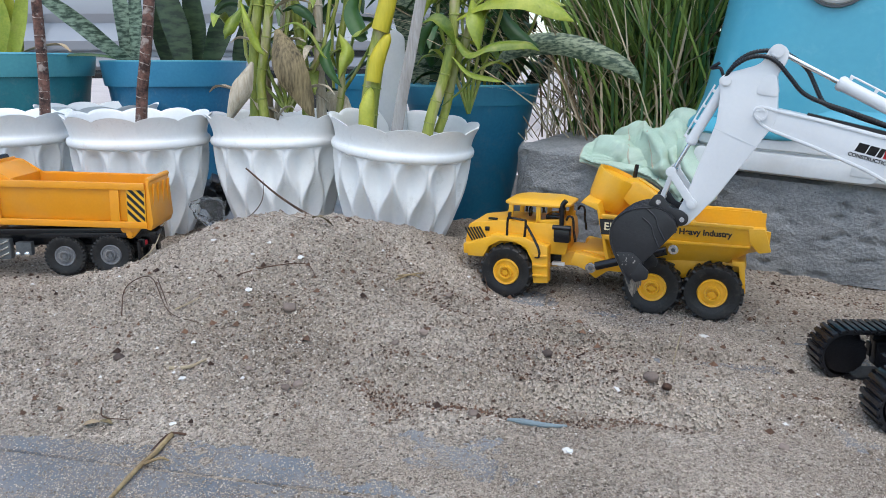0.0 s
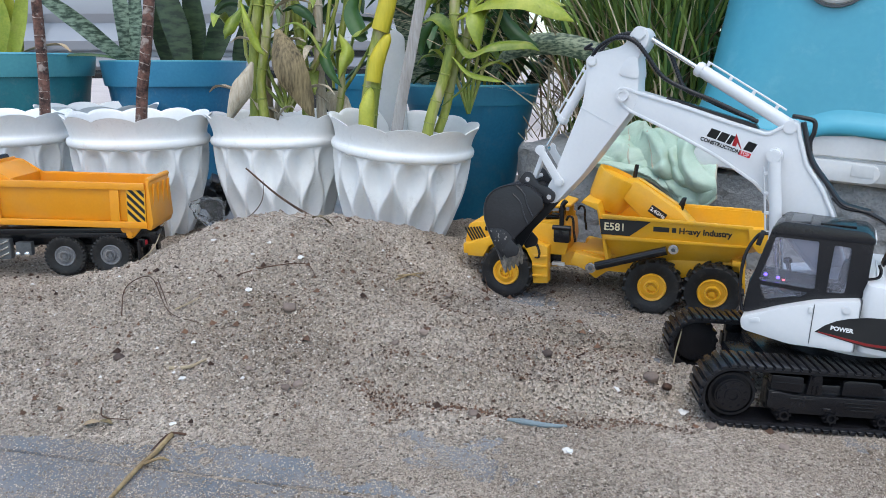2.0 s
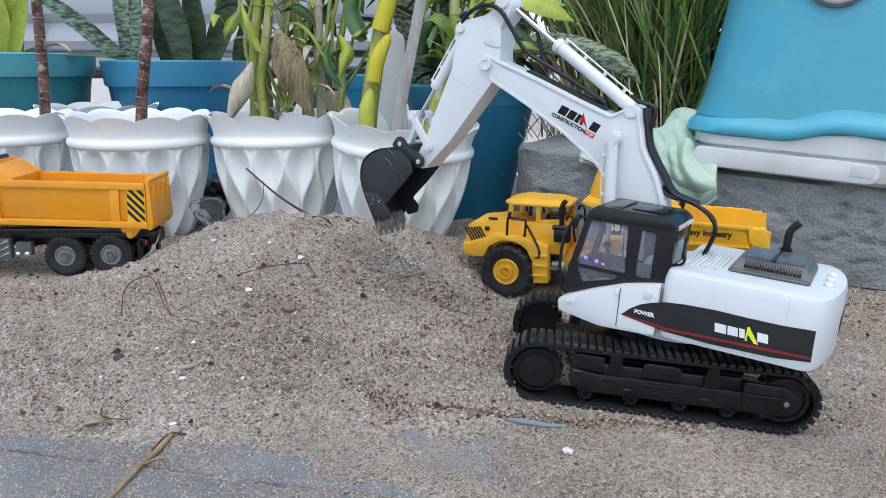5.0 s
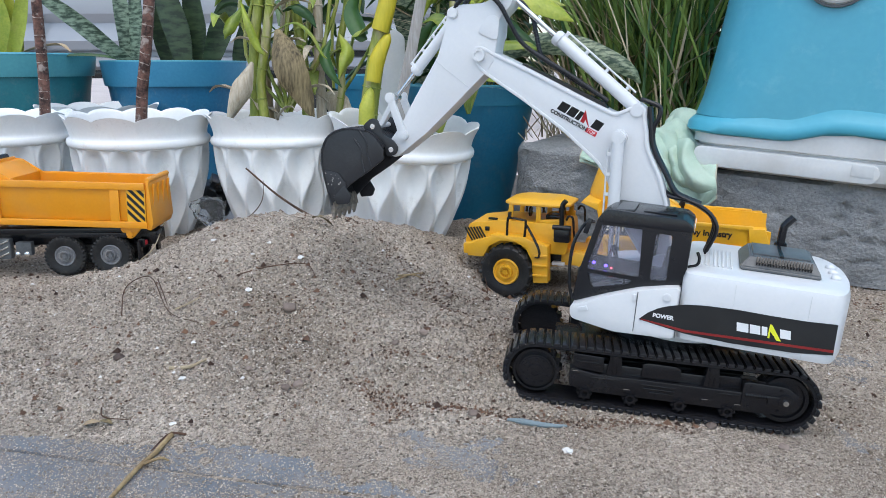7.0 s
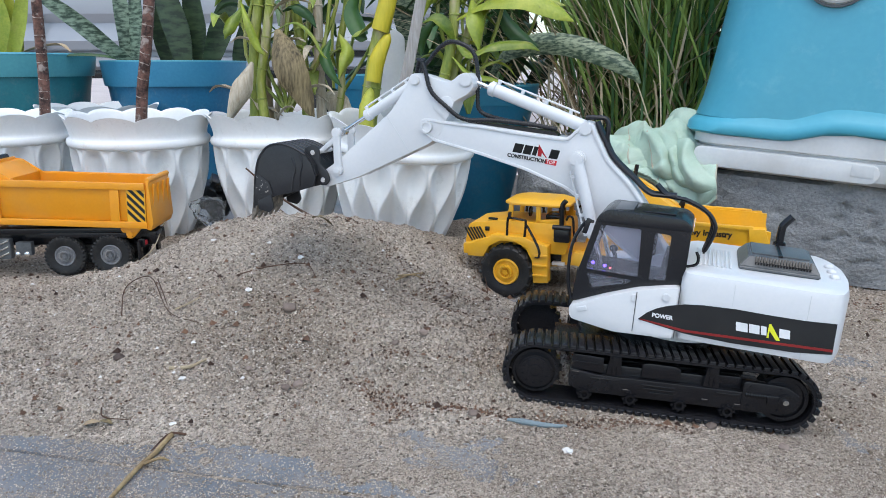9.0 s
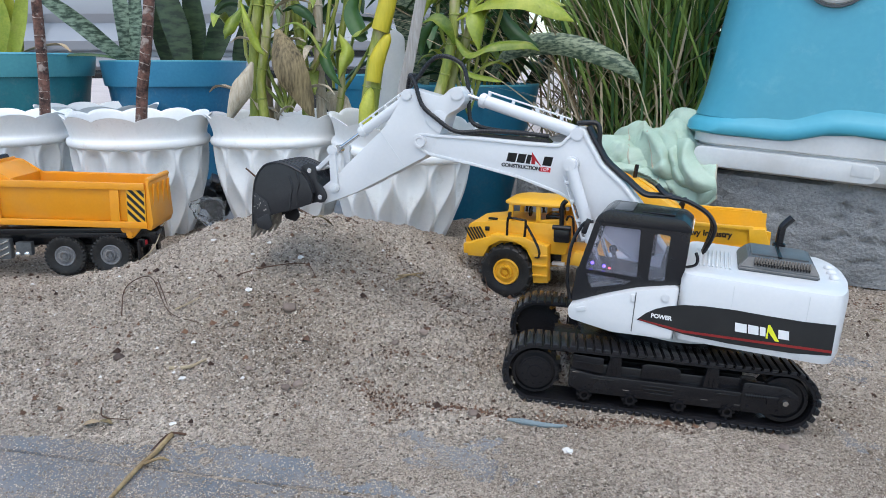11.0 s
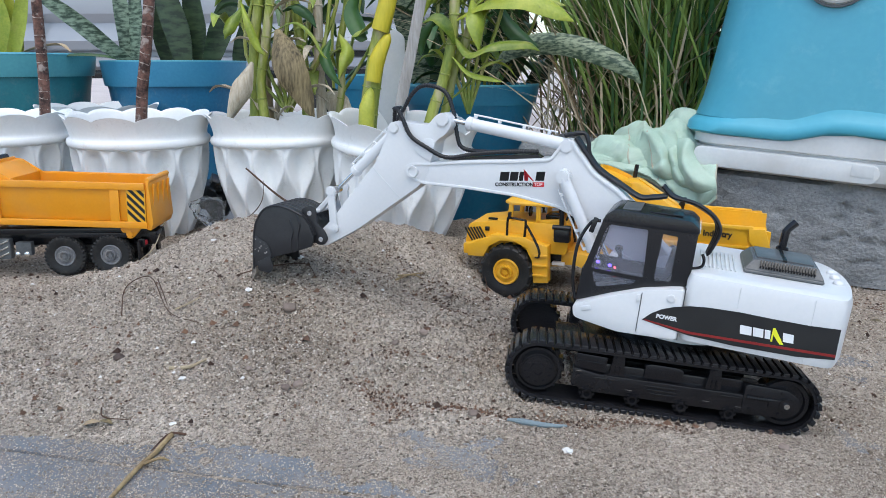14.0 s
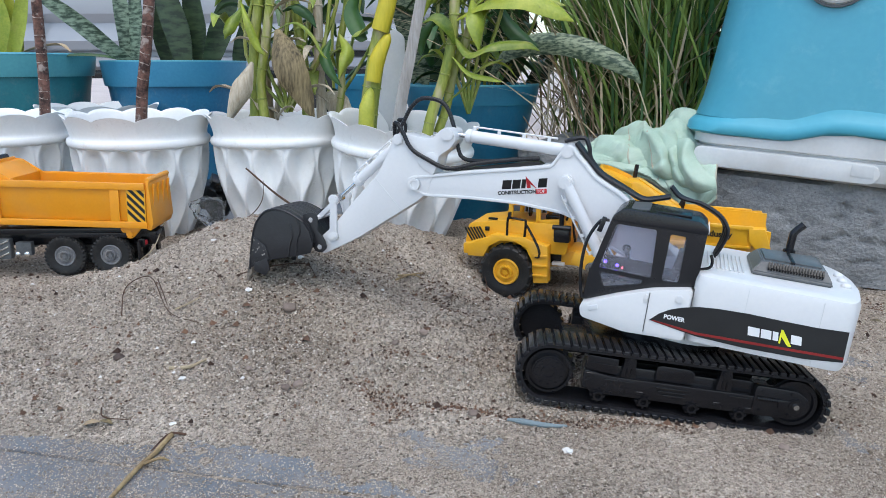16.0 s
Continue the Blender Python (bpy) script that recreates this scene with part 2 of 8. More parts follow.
def sand_material():
    """Coarse beige sand: coloured grains, damp blotches, grain relief."""
    m = mat("coarse_beige_sand", (0.285, 0.238, 0.190), (0.500, 0.436, 0.368), 0.95, 7, 0, 0, spread=(0.3, 0.7))
    nt = m.node_tree
    n, link = nt.nodes, nt.links.new
    b = n["Principled BSDF"]
    tc = [x for x in n if x.type == "TEX_COORD"][0]
    base = b.inputs["Base Color"].links[0].from_socket
    grain = n.new("ShaderNodeTexVoronoi")
    grain.inputs["Scale"].default_value = 480
    link(tc.outputs["Object"], grain.inputs["Vector"])
    sep = n.new("ShaderNodeSeparateColor")
    link(grain.outputs["Color"], sep.inputs["Color"])
    ramp = n.new("ShaderNodeValToRGB")
    e = ramp.color_ramp.elements
    e[0].position, e[0].color = 0.0, (0.30, 0.27, 0.25, 1)
    e[1].position, e[1].color = 1.0, (1.45, 1.42, 1.40, 1)
    for at, c in ((0.12, (0.62, 0.58, 0.55, 1)), (0.5, (1.0, 0.97, 0.94, 1)), (0.86, (1.12, 1.1, 1.08, 1))):
        x = e.new(at)
        x.color = c
    link(sep.outputs["Red"], ramp.inputs["Fac"])
    mul = n.new("ShaderNodeMix")
    mul.data_type, mul.blend_type = "RGBA", "MULTIPLY"
    mul.inputs["Factor"].default_value = 1.0
    link(base, mul.inputs[6])
    link(ramp.outputs["Color"], mul.inputs[7])
    link(mul.outputs[2], b.inputs["Base Color"])
    mid = n.new("ShaderNodeTexNoise")
    mid.inputs["Scale"].default_value, mid.inputs["Detail"].default_value = 170, 4
    link(tc.outputs["Object"], mid.inputs["Vector"])
    b1, b2 = n.new("ShaderNodeBump"), n.new("ShaderNodeBump")
    b1.inputs["Strength"].default_value, b1.inputs["Distance"].default_value = 1.0, 0.0060
    b2.inputs["Strength"].default_value, b2.inputs["Distance"].default_value = 1.0, 0.0026
    link(mid.outputs["Fac"], b1.inputs["Height"])
    link(grain.outputs["Distance"], b2.inputs["Height"])
    link(b1.outputs["Normal"], b2.inputs["Normal"])
    link(b2.outputs["Normal"], b.inputs["Normal"])
    return m


M["sand"] = sand_material()


# ---- mesh helpers ----
def finish(me, smooth=40):
    me.polygons.foreach_set("use_smooth", [True] * len(me.polygons))
    me.set_sharp_from_angle(angle=radians(smooth))


def part(name, bm, material, parent=None, label="", smooth=40, m=None):
    """Links a bmesh as one mesh object, under a thing or under a part."""
    me = bpy.data.meshes.new(name)
    bmesh.ops.recalc_face_normals(bm, faces=bm.faces)
    bm.to_mesh(me)
    bm.free()
    finish(me, smooth)
    me.materials.append(M[material] if isinstance(material, str) else material)
    ob = new(name, me)
    if parent:
        ob.parent = parent
    if m is not None:
        ob.matrix_basis = m
    if label:
        tagged(ob, label)
    return ob


def same(ob, name, parent, m):
    """Another piece on the same mesh."""
    o = new(name, ob.data)
    o.parent = parent
    o.matrix_basis = m
    return o


def thing(name, m, label, category, group="", kind=""):
    ob = new(name)
    ob.empty_display_size = 0.02
    ob.matrix_basis = m
    return tagged(ob, label, category, group, kind)


def BM():
    return bmesh.new()


def join(bm, other, m=None):
    me = bpy.data.meshes.new("tmp")
    other.to_mesh(me)
    other.free()
    if m is not None:
        me.transform(m)
    bm.from_mesh(me)
    bpy.data.meshes.remove(me)
    return bm


def box(sx, sy, sz, at=(0, 0, 0), bevel=0.0, rot=(0, 0, 0), seg=2):
    bm = BM()
    bmesh.ops.create_cube(bm, size=1)
    for v in bm.verts:
        v.co = Vector((v.co.x * sx, v.co.y * sy, v.co.z * sz))
    if bevel:
        bmesh.ops.bevel(bm, geom=list(bm.edges), offset=bevel, segments=seg, profile=0.6, affect="EDGES", clamp_overlap=True)
    bm.transform(pose(*at, *rot))
    return bm


def cyl(r, h, at=(0, 0, 0), axis="z", seg=24, r2=None, bevel=0.0):
    bm = BM()
    bmesh.ops.create_cone(bm, cap_ends=True, segments=seg, radius1=r, radius2=r if r2 is None else r2, depth=h)
    if bevel:
        rim = [e for e in bm.edges if abs(e.verts[0].co.z - e.verts[1].co.z) < 1e-7]
        bmesh.ops.bevel(bm, geom=rim, offset=bevel, segments=2, affect="EDGES", clamp_overlap=True)
    rot = {"z": (0, 0, 0), "y": (90, 0, 0), "x": (0, 90, 0)}[axis]
    bm.transform(pose(*at, *rot))
    return bm


def ball(r, at=(0, 0, 0), sub=2, sz=(1, 1, 1)):
    bm = BM()
    bmesh.ops.create_icosphere(bm, subdivisions=sub, radius=r)
    for v in bm.verts:
        v.co = Vector((v.co.x * sz[0] + at[0], v.co.y * sz[1] + at[1], v.co.z * sz[2] + at[2]))
    return bm


def side(pts, y0, y1, bevel=0.0, holes=(), seg=2):
    """A plate with an outline in the x-z plane, from y0 to y1."""
    bm = BM()
    loops = [pts, *holes]
    edges = []
    for loop in loops:
        vs = [bm.verts.new((x, y0, z)) for x, z in loop]
        edges += [bm.edges.new((a, b)) for a, b in zip(vs, vs[1:] + vs[:1])]
    if holes:
        bmesh.ops.triangle_fill(bm, edges=edges, use_beauty=True)
    else:
        bm.faces.new([e.verts[0] for e in edges])
    r = bmesh.ops.extrude_face_region(bm, geom=list(bm.faces))
    for v in r["geom"]:
        if isinstance(v, bmesh.types.BMVert):
            v.co.y += y1 - y0
    bmesh.ops.recalc_face_normals(bm, faces=bm.faces)
    if bevel:
        flat = [e for e in bm.edges if len(e.link_faces) == 2 and e.calc_face_angle(0) > 0.5]
        bmesh.ops.bevel(bm, geom=flat, offset=bevel, segments=seg, profile=0.6, affect="EDGES", clamp_overlap=True)
    return bm


def flat(pts, z0, z1, bevel=0.0):
    """A slab with an outline in the x-y plane, from z0 to z1."""
    bm = side([(x, y) for x, y in pts], 0, z1 - z0, bevel)
    bm.transform(Matrix(((1, 0, 0, 0), (0, 0, 1, 0), (0, 1, 0, z0), (0, 0, 0, 1))))
    return bm


def rounded(pts, r, seg=4):
    """The outline with its corners rounded."""
    out = []
    k = len(pts)
    for i in range(k):
        p, a, b = Vector(pts[i]), Vector(pts[i - 1]), Vector(pts[(i + 1) % k])
        da, db = (a - p), (b - p)
        q = min(r, da.length * 0.45, db.length * 0.45)
        s, e = p + da.normalized() * q, p + db.normalized() * q
        for j in range(seg + 1):
            t = j / seg
            out.append(tuple((1 - t) ** 2 * s + 2 * t * (1 - t) * p + t * t * e))
    return out


def smooth_path(pts, steps=6):
    """Points along a smooth curve through pts."""
    P = [Vector(p) for p in pts]
    out = []
    for i in range(len(P) - 1):
        a, b = P[i], P[i + 1]
        ta = (b - P[i - 1]) / 2 if i else (b - a)
        tb = (P[i + 2] - a) / 2 if i + 2 < len(P) else (b - a)
        for j in range(steps):
            t = j / steps
            out.append((2 * t ** 3 - 3 * t ** 2 + 1) * a + (t ** 3 - 2 * t ** 2 + t) * ta + (-2 * t ** 3 + 3 * t ** 2) * b + (t ** 3 - t ** 2) * tb)
    out.append(P[-1])
    return out


def frames(path):
    """A turning frame along a path: point, side, up."""
    res, up = [], None
    for i, p in enumerate(path):
        d = (path[min(i + 1, len(path) - 1)] - path[max(i - 1, 0)]).normalized()
        if up is None:
            up = d.orthogonal().normalized()
        up = (up - d * up.dot(d)).normalized()
        res.append((p, d.cross(up).normalized(), up))
    return res


def tube(pts, r, seg=8, steps=6, radii=None, ridged=0.0):
    path = smooth_path(pts, steps)
    bm, rings = BM(), []
    for i, (p, s, u) in enumerate(frames(path)):
        t = i / (len(path) - 1)
        rr = r if radii is None else float(np.interp(t, np.linspace(0, 1, len(radii)), radii))
        rr *= 1 + (ridged if i % 2 else 0)
        rings.append([bm.verts.new(p + rr * (math.cos(a) * s + math.sin(a) * u)) for a in (2 * math.pi * k / seg for k in range(seg))])
    for a, b in zip(rings, rings[1:]):
        for k in range(seg):
            bm.faces.new((a[k], a[(k + 1) % seg], b[(k + 1) % seg], b[k]))
    bm.faces.new(rings[0][::-1]), bm.faces.new(rings[-1])
    return bm


def lathe(profile, seg=48, wobble=None):
    """A turned body from (radius, z) pairs; wobble(angle, i, r, z) may shape it."""
    bm, rings = BM(), []
    for i, (r, z) in enumerate(profile):
        ring = []
        for k in range(seg):
            a = 2 * math.pi * k / seg
            rr, zz = wobble(a, i, r, z) if wobble else (r, z)
            ring.append(bm.verts.new((rr * math.cos(a), rr * math.sin(a), zz)))
        rings.append(ring)
    for a, b in zip(rings, rings[1:]):
        for k in range(seg):
            bm.faces.new((a[k], a[(k + 1) % seg], b[(k + 1) % seg], b[k]))
    if profile[0][0] > 1e-5:
        bm.faces.new(rings[0][::-1])
    if profile[-1][0] > 1e-5:
        bm.faces.new(rings[-1])
    return bm


def lettering(words, size, material, parent, m, name="lettering", label="", depth=0.0002, bold=0.0):
    cu = bpy.data.curves.new("words", "FONT")
    cu.body, cu.size, cu.extrude, cu.offset = words, size, depth, bold
    cu.align_x, cu.align_y = "CENTER", "CENTER"
    tmp = bpy.data.objects.new("words", cu)
    me = bpy.data.meshes.new_from_object(tmp)
    bpy.data.objects.remove(tmp)
    ob = new(name, me)
    me.materials.clear()
    me.materials.append(M[material])
    ob.parent, ob.matrix_basis = parent, m
    if label:
        tagged(ob, label)
    return ob


def blade(path, widths, thick, cup=0.15, side_hint=None, cross=5):
    """A leaf: a cupped strip along a path, with thickness."""
    bm = BM()
    top, bot = [], []
    n = len(path)
    for i, p in enumerate(path):
        d = (path[min(i + 1, n - 1)] - path[max(i - 1, 0)]).normalized()
        s = Vector(side_hint) if side_hint else d.cross(Vector((0, 0, 1)))
        s = s - d * s.dot(d)
        s = s.normalized() if s.length > 1e-4 else Vector((1, 0, 0))
        u = s.cross(d).normalized()
        w = float(np.interp(i / (n - 1), np.linspace(0, 1, len(widths)), widths))
        rt, rb = [], []
        for k in range(cross):
            q = 2 * k / (cross - 1) - 1
            c = p + s * (q * w / 2) + u * (q * q * w * cup)
            rt.append(bm.verts.new(c + u * thick * (1 - 0.7 * abs(q)))), rb.append(bm.verts.new(c - u * thick * (1 - 0.7 * abs(q))))
        top.append(rt), bot.append(rb)
    for i in range(n - 1):
        for k in range(cross - 1):
            bm.faces.new((top[i][k], top[i][k + 1], top[i + 1][k + 1], top[i + 1][k]))
            bm.faces.new((bot[i][k + 1], bot[i][k], bot[i + 1][k], bot[i + 1][k + 1]))
        for k in (0, cross - 1):
            bm.faces.new((top[i][k], top[i + 1][k], bot[i + 1][k], bot[i][k]))
    for i in (0, n - 1):
        for k in range(cross - 1):
            bm.faces.new((top[i][k], top[i][k + 1], bot[i][k + 1], bot[i][k]))
    return bm


def hash01(ix, iy, seed):
    h = (ix.astype(np.int64) * 374761393 + iy.astype(np.int64) * 668265263 + seed * 1274126177) & 0x7FFFFFFF
    h = ((h ^ (h >> 13)) * 1274126177) & 0x7FFFFFFF
    return ((h ^ (h >> 16)) & 0xFFFF) / 65535.0


def value_noise(x, y, seed=0):
    x, y = np.asarray(x, float), np.asarray(y, float)
    ix, iy = np.floor(x), np.floor(y)
    fx, fy = x - ix, y - iy
    fx, fy = fx * fx * (3 - 2 * fx), fy * fy * (3 - 2 * fy)
    a, b = hash01(ix, iy, seed), hash01(ix + 1, iy, seed)
    c, d = hash01(ix, iy + 1, seed), hash01(ix + 1, iy + 1, seed)
    return (a * (1 - fx) + b * fx) * (1 - fy) + (c * (1 - fx) + d * fx) * fy - 0.5


# ---- ground, paving, sand, kerb ----
def ground_z(x, y=0.6):
    """The paving falls slightly to the right, as yards do, and has settled where the excavator drives."""
    x, y = np.asarray(x, float), np.asarray(y, float)
    u, v = np.clip((x - 0.15) / 0.14, 0, 1), np.clip((0.80 - y) / 0.10, 0, 1)
    return -0.030 * np.clip(x - 0.22, 0, 0.7) - 0.0062 * u * u * (3 - 2 * u) * v * v * (3 - 2 * v)


def sand_height(x, y):
    """Height of the sand over the paving: the heap, its flanks, the dug terraces and tracks."""
    x, y = np.asarray(x, float), np.asarray(y, float)
    g = lambda cx, cy, sx, sy, turn=0.0: np.exp(-((((x - cx) * math.cos(turn) + (y - cy) * math.sin(turn)) / sx) ** 2) - (((y - cy) * math.cos(turn) - (x - cx) * math.sin(turn)) / sy) ** 2)
    s = lambda v: 1 / (1 + np.exp(-v))
    warp = 0.02 * value_noise(x * 9, y * 9, 3) + 0.01 * value_noise(x * 25, y * 25, 4)
    h = 0.068 * np.exp(-np.abs((x + 0.205) / 0.165) ** 2.8) * np.exp(-((y - 0.93) / 0.16) ** 2) + 0.034 * g(-0.17, 0.80, 0.20, 0.16) + 0.030 * g(-0.02, 1.00, 0.09, 0.10) + 0.008 * g(-0.50, 0.76, 0.3, 0.2)
    # thin spread of sand, fading out towards the bare paving
    edge = s((y - 0.535 + warp - 0.05 * s((-0.30 - x) / 0.03) * 0.6) / 0.012)
    right = s((0.34 - x - 0.3 * (0.62 - y) + warp * 2) / 0.03)
    h = h + 0.010 * edge * right
    # low terraces pushed up beside the digging
    line = lambda x0, y0, x1, y1, w: np.exp(-((((x - x0) * (y1 - y0) - (y - y0) * (x1 - x0)) / math.hypot(x1 - x0, y1 - y0) + warp * 0.35) / w) ** 2) * s((x - x0) / 0.02) * s((x1 - x) / 0.025)
    h = h + 0.019 * line(-0.075, 0.617, 0.215, 0.545, 0.013) + 0.009 * line(-0.03, 0.683, 0.17, 0.633, 0.014) + 0.006 * line(-0.02, 0.770, 0.13, 0.725, 0.016)
    h = h - 0.019 * line(-0.060, 0.637, 0.185, 0.590, 0.0090) - 0.015 * line(-0.03, 0.722, 0.18, 0.672, 0.0105)
    h = h - 0.012 * line(-0.072, 0.600, -0.030, 0.545, 0.009) - 0.006 * line(0.03, 0.560, 0.12, 0.537, 0.006)
    h = h - 0.012 * line(-0.12, 0.865, 0.06, 0.72, 0.011) - 0.010 * line(-0.10, 0.930, 0.04, 0.800, 0.009) - 0.006 * g(-0.04, 0.76, 0.030, 0.024)
    h = h + 0.008 * g(0.13, 0.70, 0.06, 0.035) + 0.006 * g(0.23, 0.60, 0.03, 0.03)
    # loose turned clods in the dug strip
    dug = s((y - 0.60 + 0.22 * (x + 0.05)) / 0.012) * s((0.74 - y) / 0.02) * s((x + 0.02) / 0.02) * s((0.22 - x) / 0.02)
    h = h + dug * (0.012 * np.abs(value_noise(x * 70, y * 70, 21)) + 0.012 * np.abs(value_noise(x * 140, y * 140, 22)) - 0.004)
    # bare strip where the yellow truck stands, and drift along the kerb
    h = h - 0.013 * g(0.24, 0.80, 0.17, 0.045, -0.36) - 0.020 * g(0.10, 0.885, 0.045, 0.04) - 0.006 * g(-0.55, 0.96, 0.10, 0.06)
    kerb = (x - 0.58) * 0.468 + (y - 0.925) * 0.884
    h = h + 0.012 * np.exp(-((kerb + 0.02) / 0.025) ** 2) * s((x - 0.28) / 0.03) * (0.7 + 1.2 * value_noise(x * 30, y * 30, 8))
    # behind, round the pots
    h = h + 0.004 * s((y - 1.08) / 0.03)
    # rough surface at three scales; thin patches let the paving through
    rough = 0.0050 * value_noise(x * 18, y * 18, 5) + 0.0048 * value_noise(x * 50, y * 50, 6) + 0.0044 * value_noise(x * 120, y * 120, 7) + 0.0034 * value_noise(x * 280, y * 280, 9)
    amount = np.clip(h / 0.014, 0.35, 1.25)
    left = s((-0.16 - x) / 0.03) * s((0.525 - y) / 0.008)
    front = s((0.530 - y) / 0.008)
    bare = -0.0012 - 0.0026 * left + 0.0016 * front * s((x + 0.10) / 0.05) + 0.0026 * s((x - 0.20) / 0.02) + 0.0050 * value_noise(x * 5 + 2, (y + 0.2 * x) * 22, 11) + 0.0026 * value_noise(x * 26, y * 60, 12) + 0.0022 * value_noise(x * 230, y * 230, 13)
    h = h + rough * amount + bare
    # two ruts: where the tracks roll the sand stays pressed below them, between them it clears the chassis
    ramp = np.maximum(0.0072 - 0.080 * (x - 0.09), np.where(x > 0.33, 0.0012, -0.0012))
    n0, n1 = 0.568 + (0.1853 - x) * 0.1405, 0.5503 + (0.487 - x) * 0.0857
    near0, near1 = np.minimum(n0, n1) - 0.018, np.maximum(n0, n1) + 0.018
    f0, f1 = 0.6815 + (0.2013 - x) * 0.1405, 0.6643 + (0.497 - x) * 0.0857
    far0, far1 = np.minimum(f0, f1) - 0.018, np.maximum(f0, f1) + 0.018
    middle = s((y - near1) / 0.002) * s((far0 - y) / 0.002)
    along = s((x - 0.052) / 0.003)
    slope = np.where(y < near0, 0.15 * (near0 - y), 0.0) + 0.2 * s((y - far1) / 0.002)
    cap = ramp + 0.016 * middle + slope + 0.2 * (1 - along)
    h = np.minimum(h, cap + 0.35 * rough)
    return h + ground_z(x, y)


def grid_mesh(name, x0, x1, nx, y0, y1, ny, height):
    X, Y = np.meshgrid(np.linspace(x0, x1, nx), np.linspace(y0, y1, ny))
    co = np.stack([X, Y, height(X, Y)], -1).reshape(-1, 3)
    i = (np.arange(ny - 1)[:, None] * nx + np.arange(nx - 1)[None, :]).ravel()
    quads = np.stack([i, i + 1, i + nx + 1, i + nx], -1)
    me = bpy.data.meshes.new(name)
    me.vertices.add(len(co)), me.loops.add(quads.size), me.polygons.add(len(quads))
    me.vertices.foreach_set("co", co.ravel())
    me.loops.foreach_set("vertex_index", quads.ravel())
    me.polygons.foreach_set("loop_start", np.arange(0, quads.size, 4))
    me.polygons.foreach_set("use_smooth", [True] * len(quads))
    me.update(calc_edges=True)
    return me


ground = part("ground", box(160, 160, 0.2, (0, 40, -0.1360)), "pinkpave")
tagged(ground, "pale pinkish paved yard reaching far behind the pots", "ground", kind="structure")
sand_me = grid_mesh("sand", -0.95, 0.85, 961, 0.36, 1.30, 520, sand_height)
sand_me.materials.append(M["sand"])
tagged(new("sand", sand_me), "heap of coarse beige sand spread over grey paving", "sand", kind="stuff")

# loose ridge beside the digging: lumps that the track presses flat one after another
RIDGE = ((0.206, 1.7), (0.172, 2.1), (0.138, 2.55), (0.104, 3.0), (0.070, 3.45))
ridge_lumps = []
for cx, when in RIDGE:
    def lump_height(u, v, cx=cx):
        x, y = cx + u, 0.5760 - 0.25 * (cx + u - 0.095) + v
        ends = np.clip((0.0245 - np.abs(u)) / 0.010, 0, 1)
        tall = (0.0170 + 0.006 * value_noise(x * 30, y * 30, 51)) * np.exp(-np.abs(v / np.where(v < 0, 0.0105, 0.0150)) ** 2.4) * ends ** 0.4
        grain = 0.0045 * value_noise(x * 120, y * 120, 52) + 0.0030 * value_noise(x * 280, y * 280, 53) + 0.0020 * value_noise(x * 500, y * 500, 54)
        return np.minimum(sand_height(x, y), 0.006) + tall + grain * np.clip(tall / 0.006, 0.2, 1) - 0.0022
    me = grid_mesh("sand_lump", -0.026, 0.026, 66, -0.030, 0.030, 76, lump_height)
    for v in me.vertices:
        v.co.y += 0.5760 - 0.25 * (cx + v.co.x - 0.095)
    me.materials.append(M["sand"])
    lump = tagged(new("sand_lump", me), "loose lump of a low beige sand ridge on paving", "sand lump", "lumps of the sand ridge")
    lump.matrix_basis = pose(cx, 0, 0)
    ridge_lumps.append((lump, cx, when))

KERB_TURN = math.degrees(math.atan2(-0.468, 0.884))


def build_kerb():
    """Rough concrete step on which the grass and the washing machine stand."""
    L, depth, h = 1.7, 0.75, 0.168
    bm = BM()
    nx, nz, ny = 330, 40, 30
    rows = []
    prof = [(0.0, h * k / nz) for k in range(nz - 1)] + [(0.004, h * 0.965), (0.012, h * 0.992)] + [(0.02 + depth * k / ny, h) for k in range(ny + 1)]
    for i in range(nx + 1):
        u = L * i / nx - 0.012
        row = []
        for v, z in prof:
            n1 = noise.noise(Vector((u * 7, v * 7, z * 9)))
            n2 = noise.noise(Vector((u * 30, v * 30, z * 34)))
            n3 = noise.noise(Vector((u * 90, v * 90, z * 90)))
            pit = max(0, noise.noise(Vector((u * 55, v * 55 + 3, z * 60))) - 0.22)
            d = 0.005 * n1 + 0.0026 * n2 + 0.0016 * n3 + 0.016 * pit * (1 if v < 0.02 else -0.6)
            wear = 0.012 * max(0, noise.noise(Vector((u * 11, 3, 0)))) * (1 if 0.004 <= v <= 0.03 else 0)
            end = 0.030 * math.exp(-(u + 0.012) / 0.02)
            row.append(bm.verts.new((u, v + d * (1 if v < 0.02 else 0) + end * (1 if v < 0.03 else 0), z + (d * 0.6 if v >= 0.004 else 0) - wear - (0.005 * math.exp(-(u + 0.012) / 0.012) if z > h * 0.9 else 0) - 0.066 * min(max(u, 0), 0.9) * (z / h))))
        rows.append(row)
    for a, b in zip(rows, rows[1:]):
        for k in range(len(prof) - 1):
            bm.faces.new((a[k], b[k], b[k + 1], a[k + 1]))
    ring = rows[0]
    tail = bm.verts.new((-0.012, 0.02 + depth, -0.01))
    foot = bm.verts.new((-0.012, 0.0, -0.01))
    bm.faces.new(ring + [tail, foot])
    ob = part("kerb", bm, "concrete", m=pose(0.118, 1.172, -0.004, 0, 0, KERB_TURN), smooth=80)
    return tagged(ob, "worn rough grey concrete step beside the sand", "kerb", kind="structure")


build_kerb()
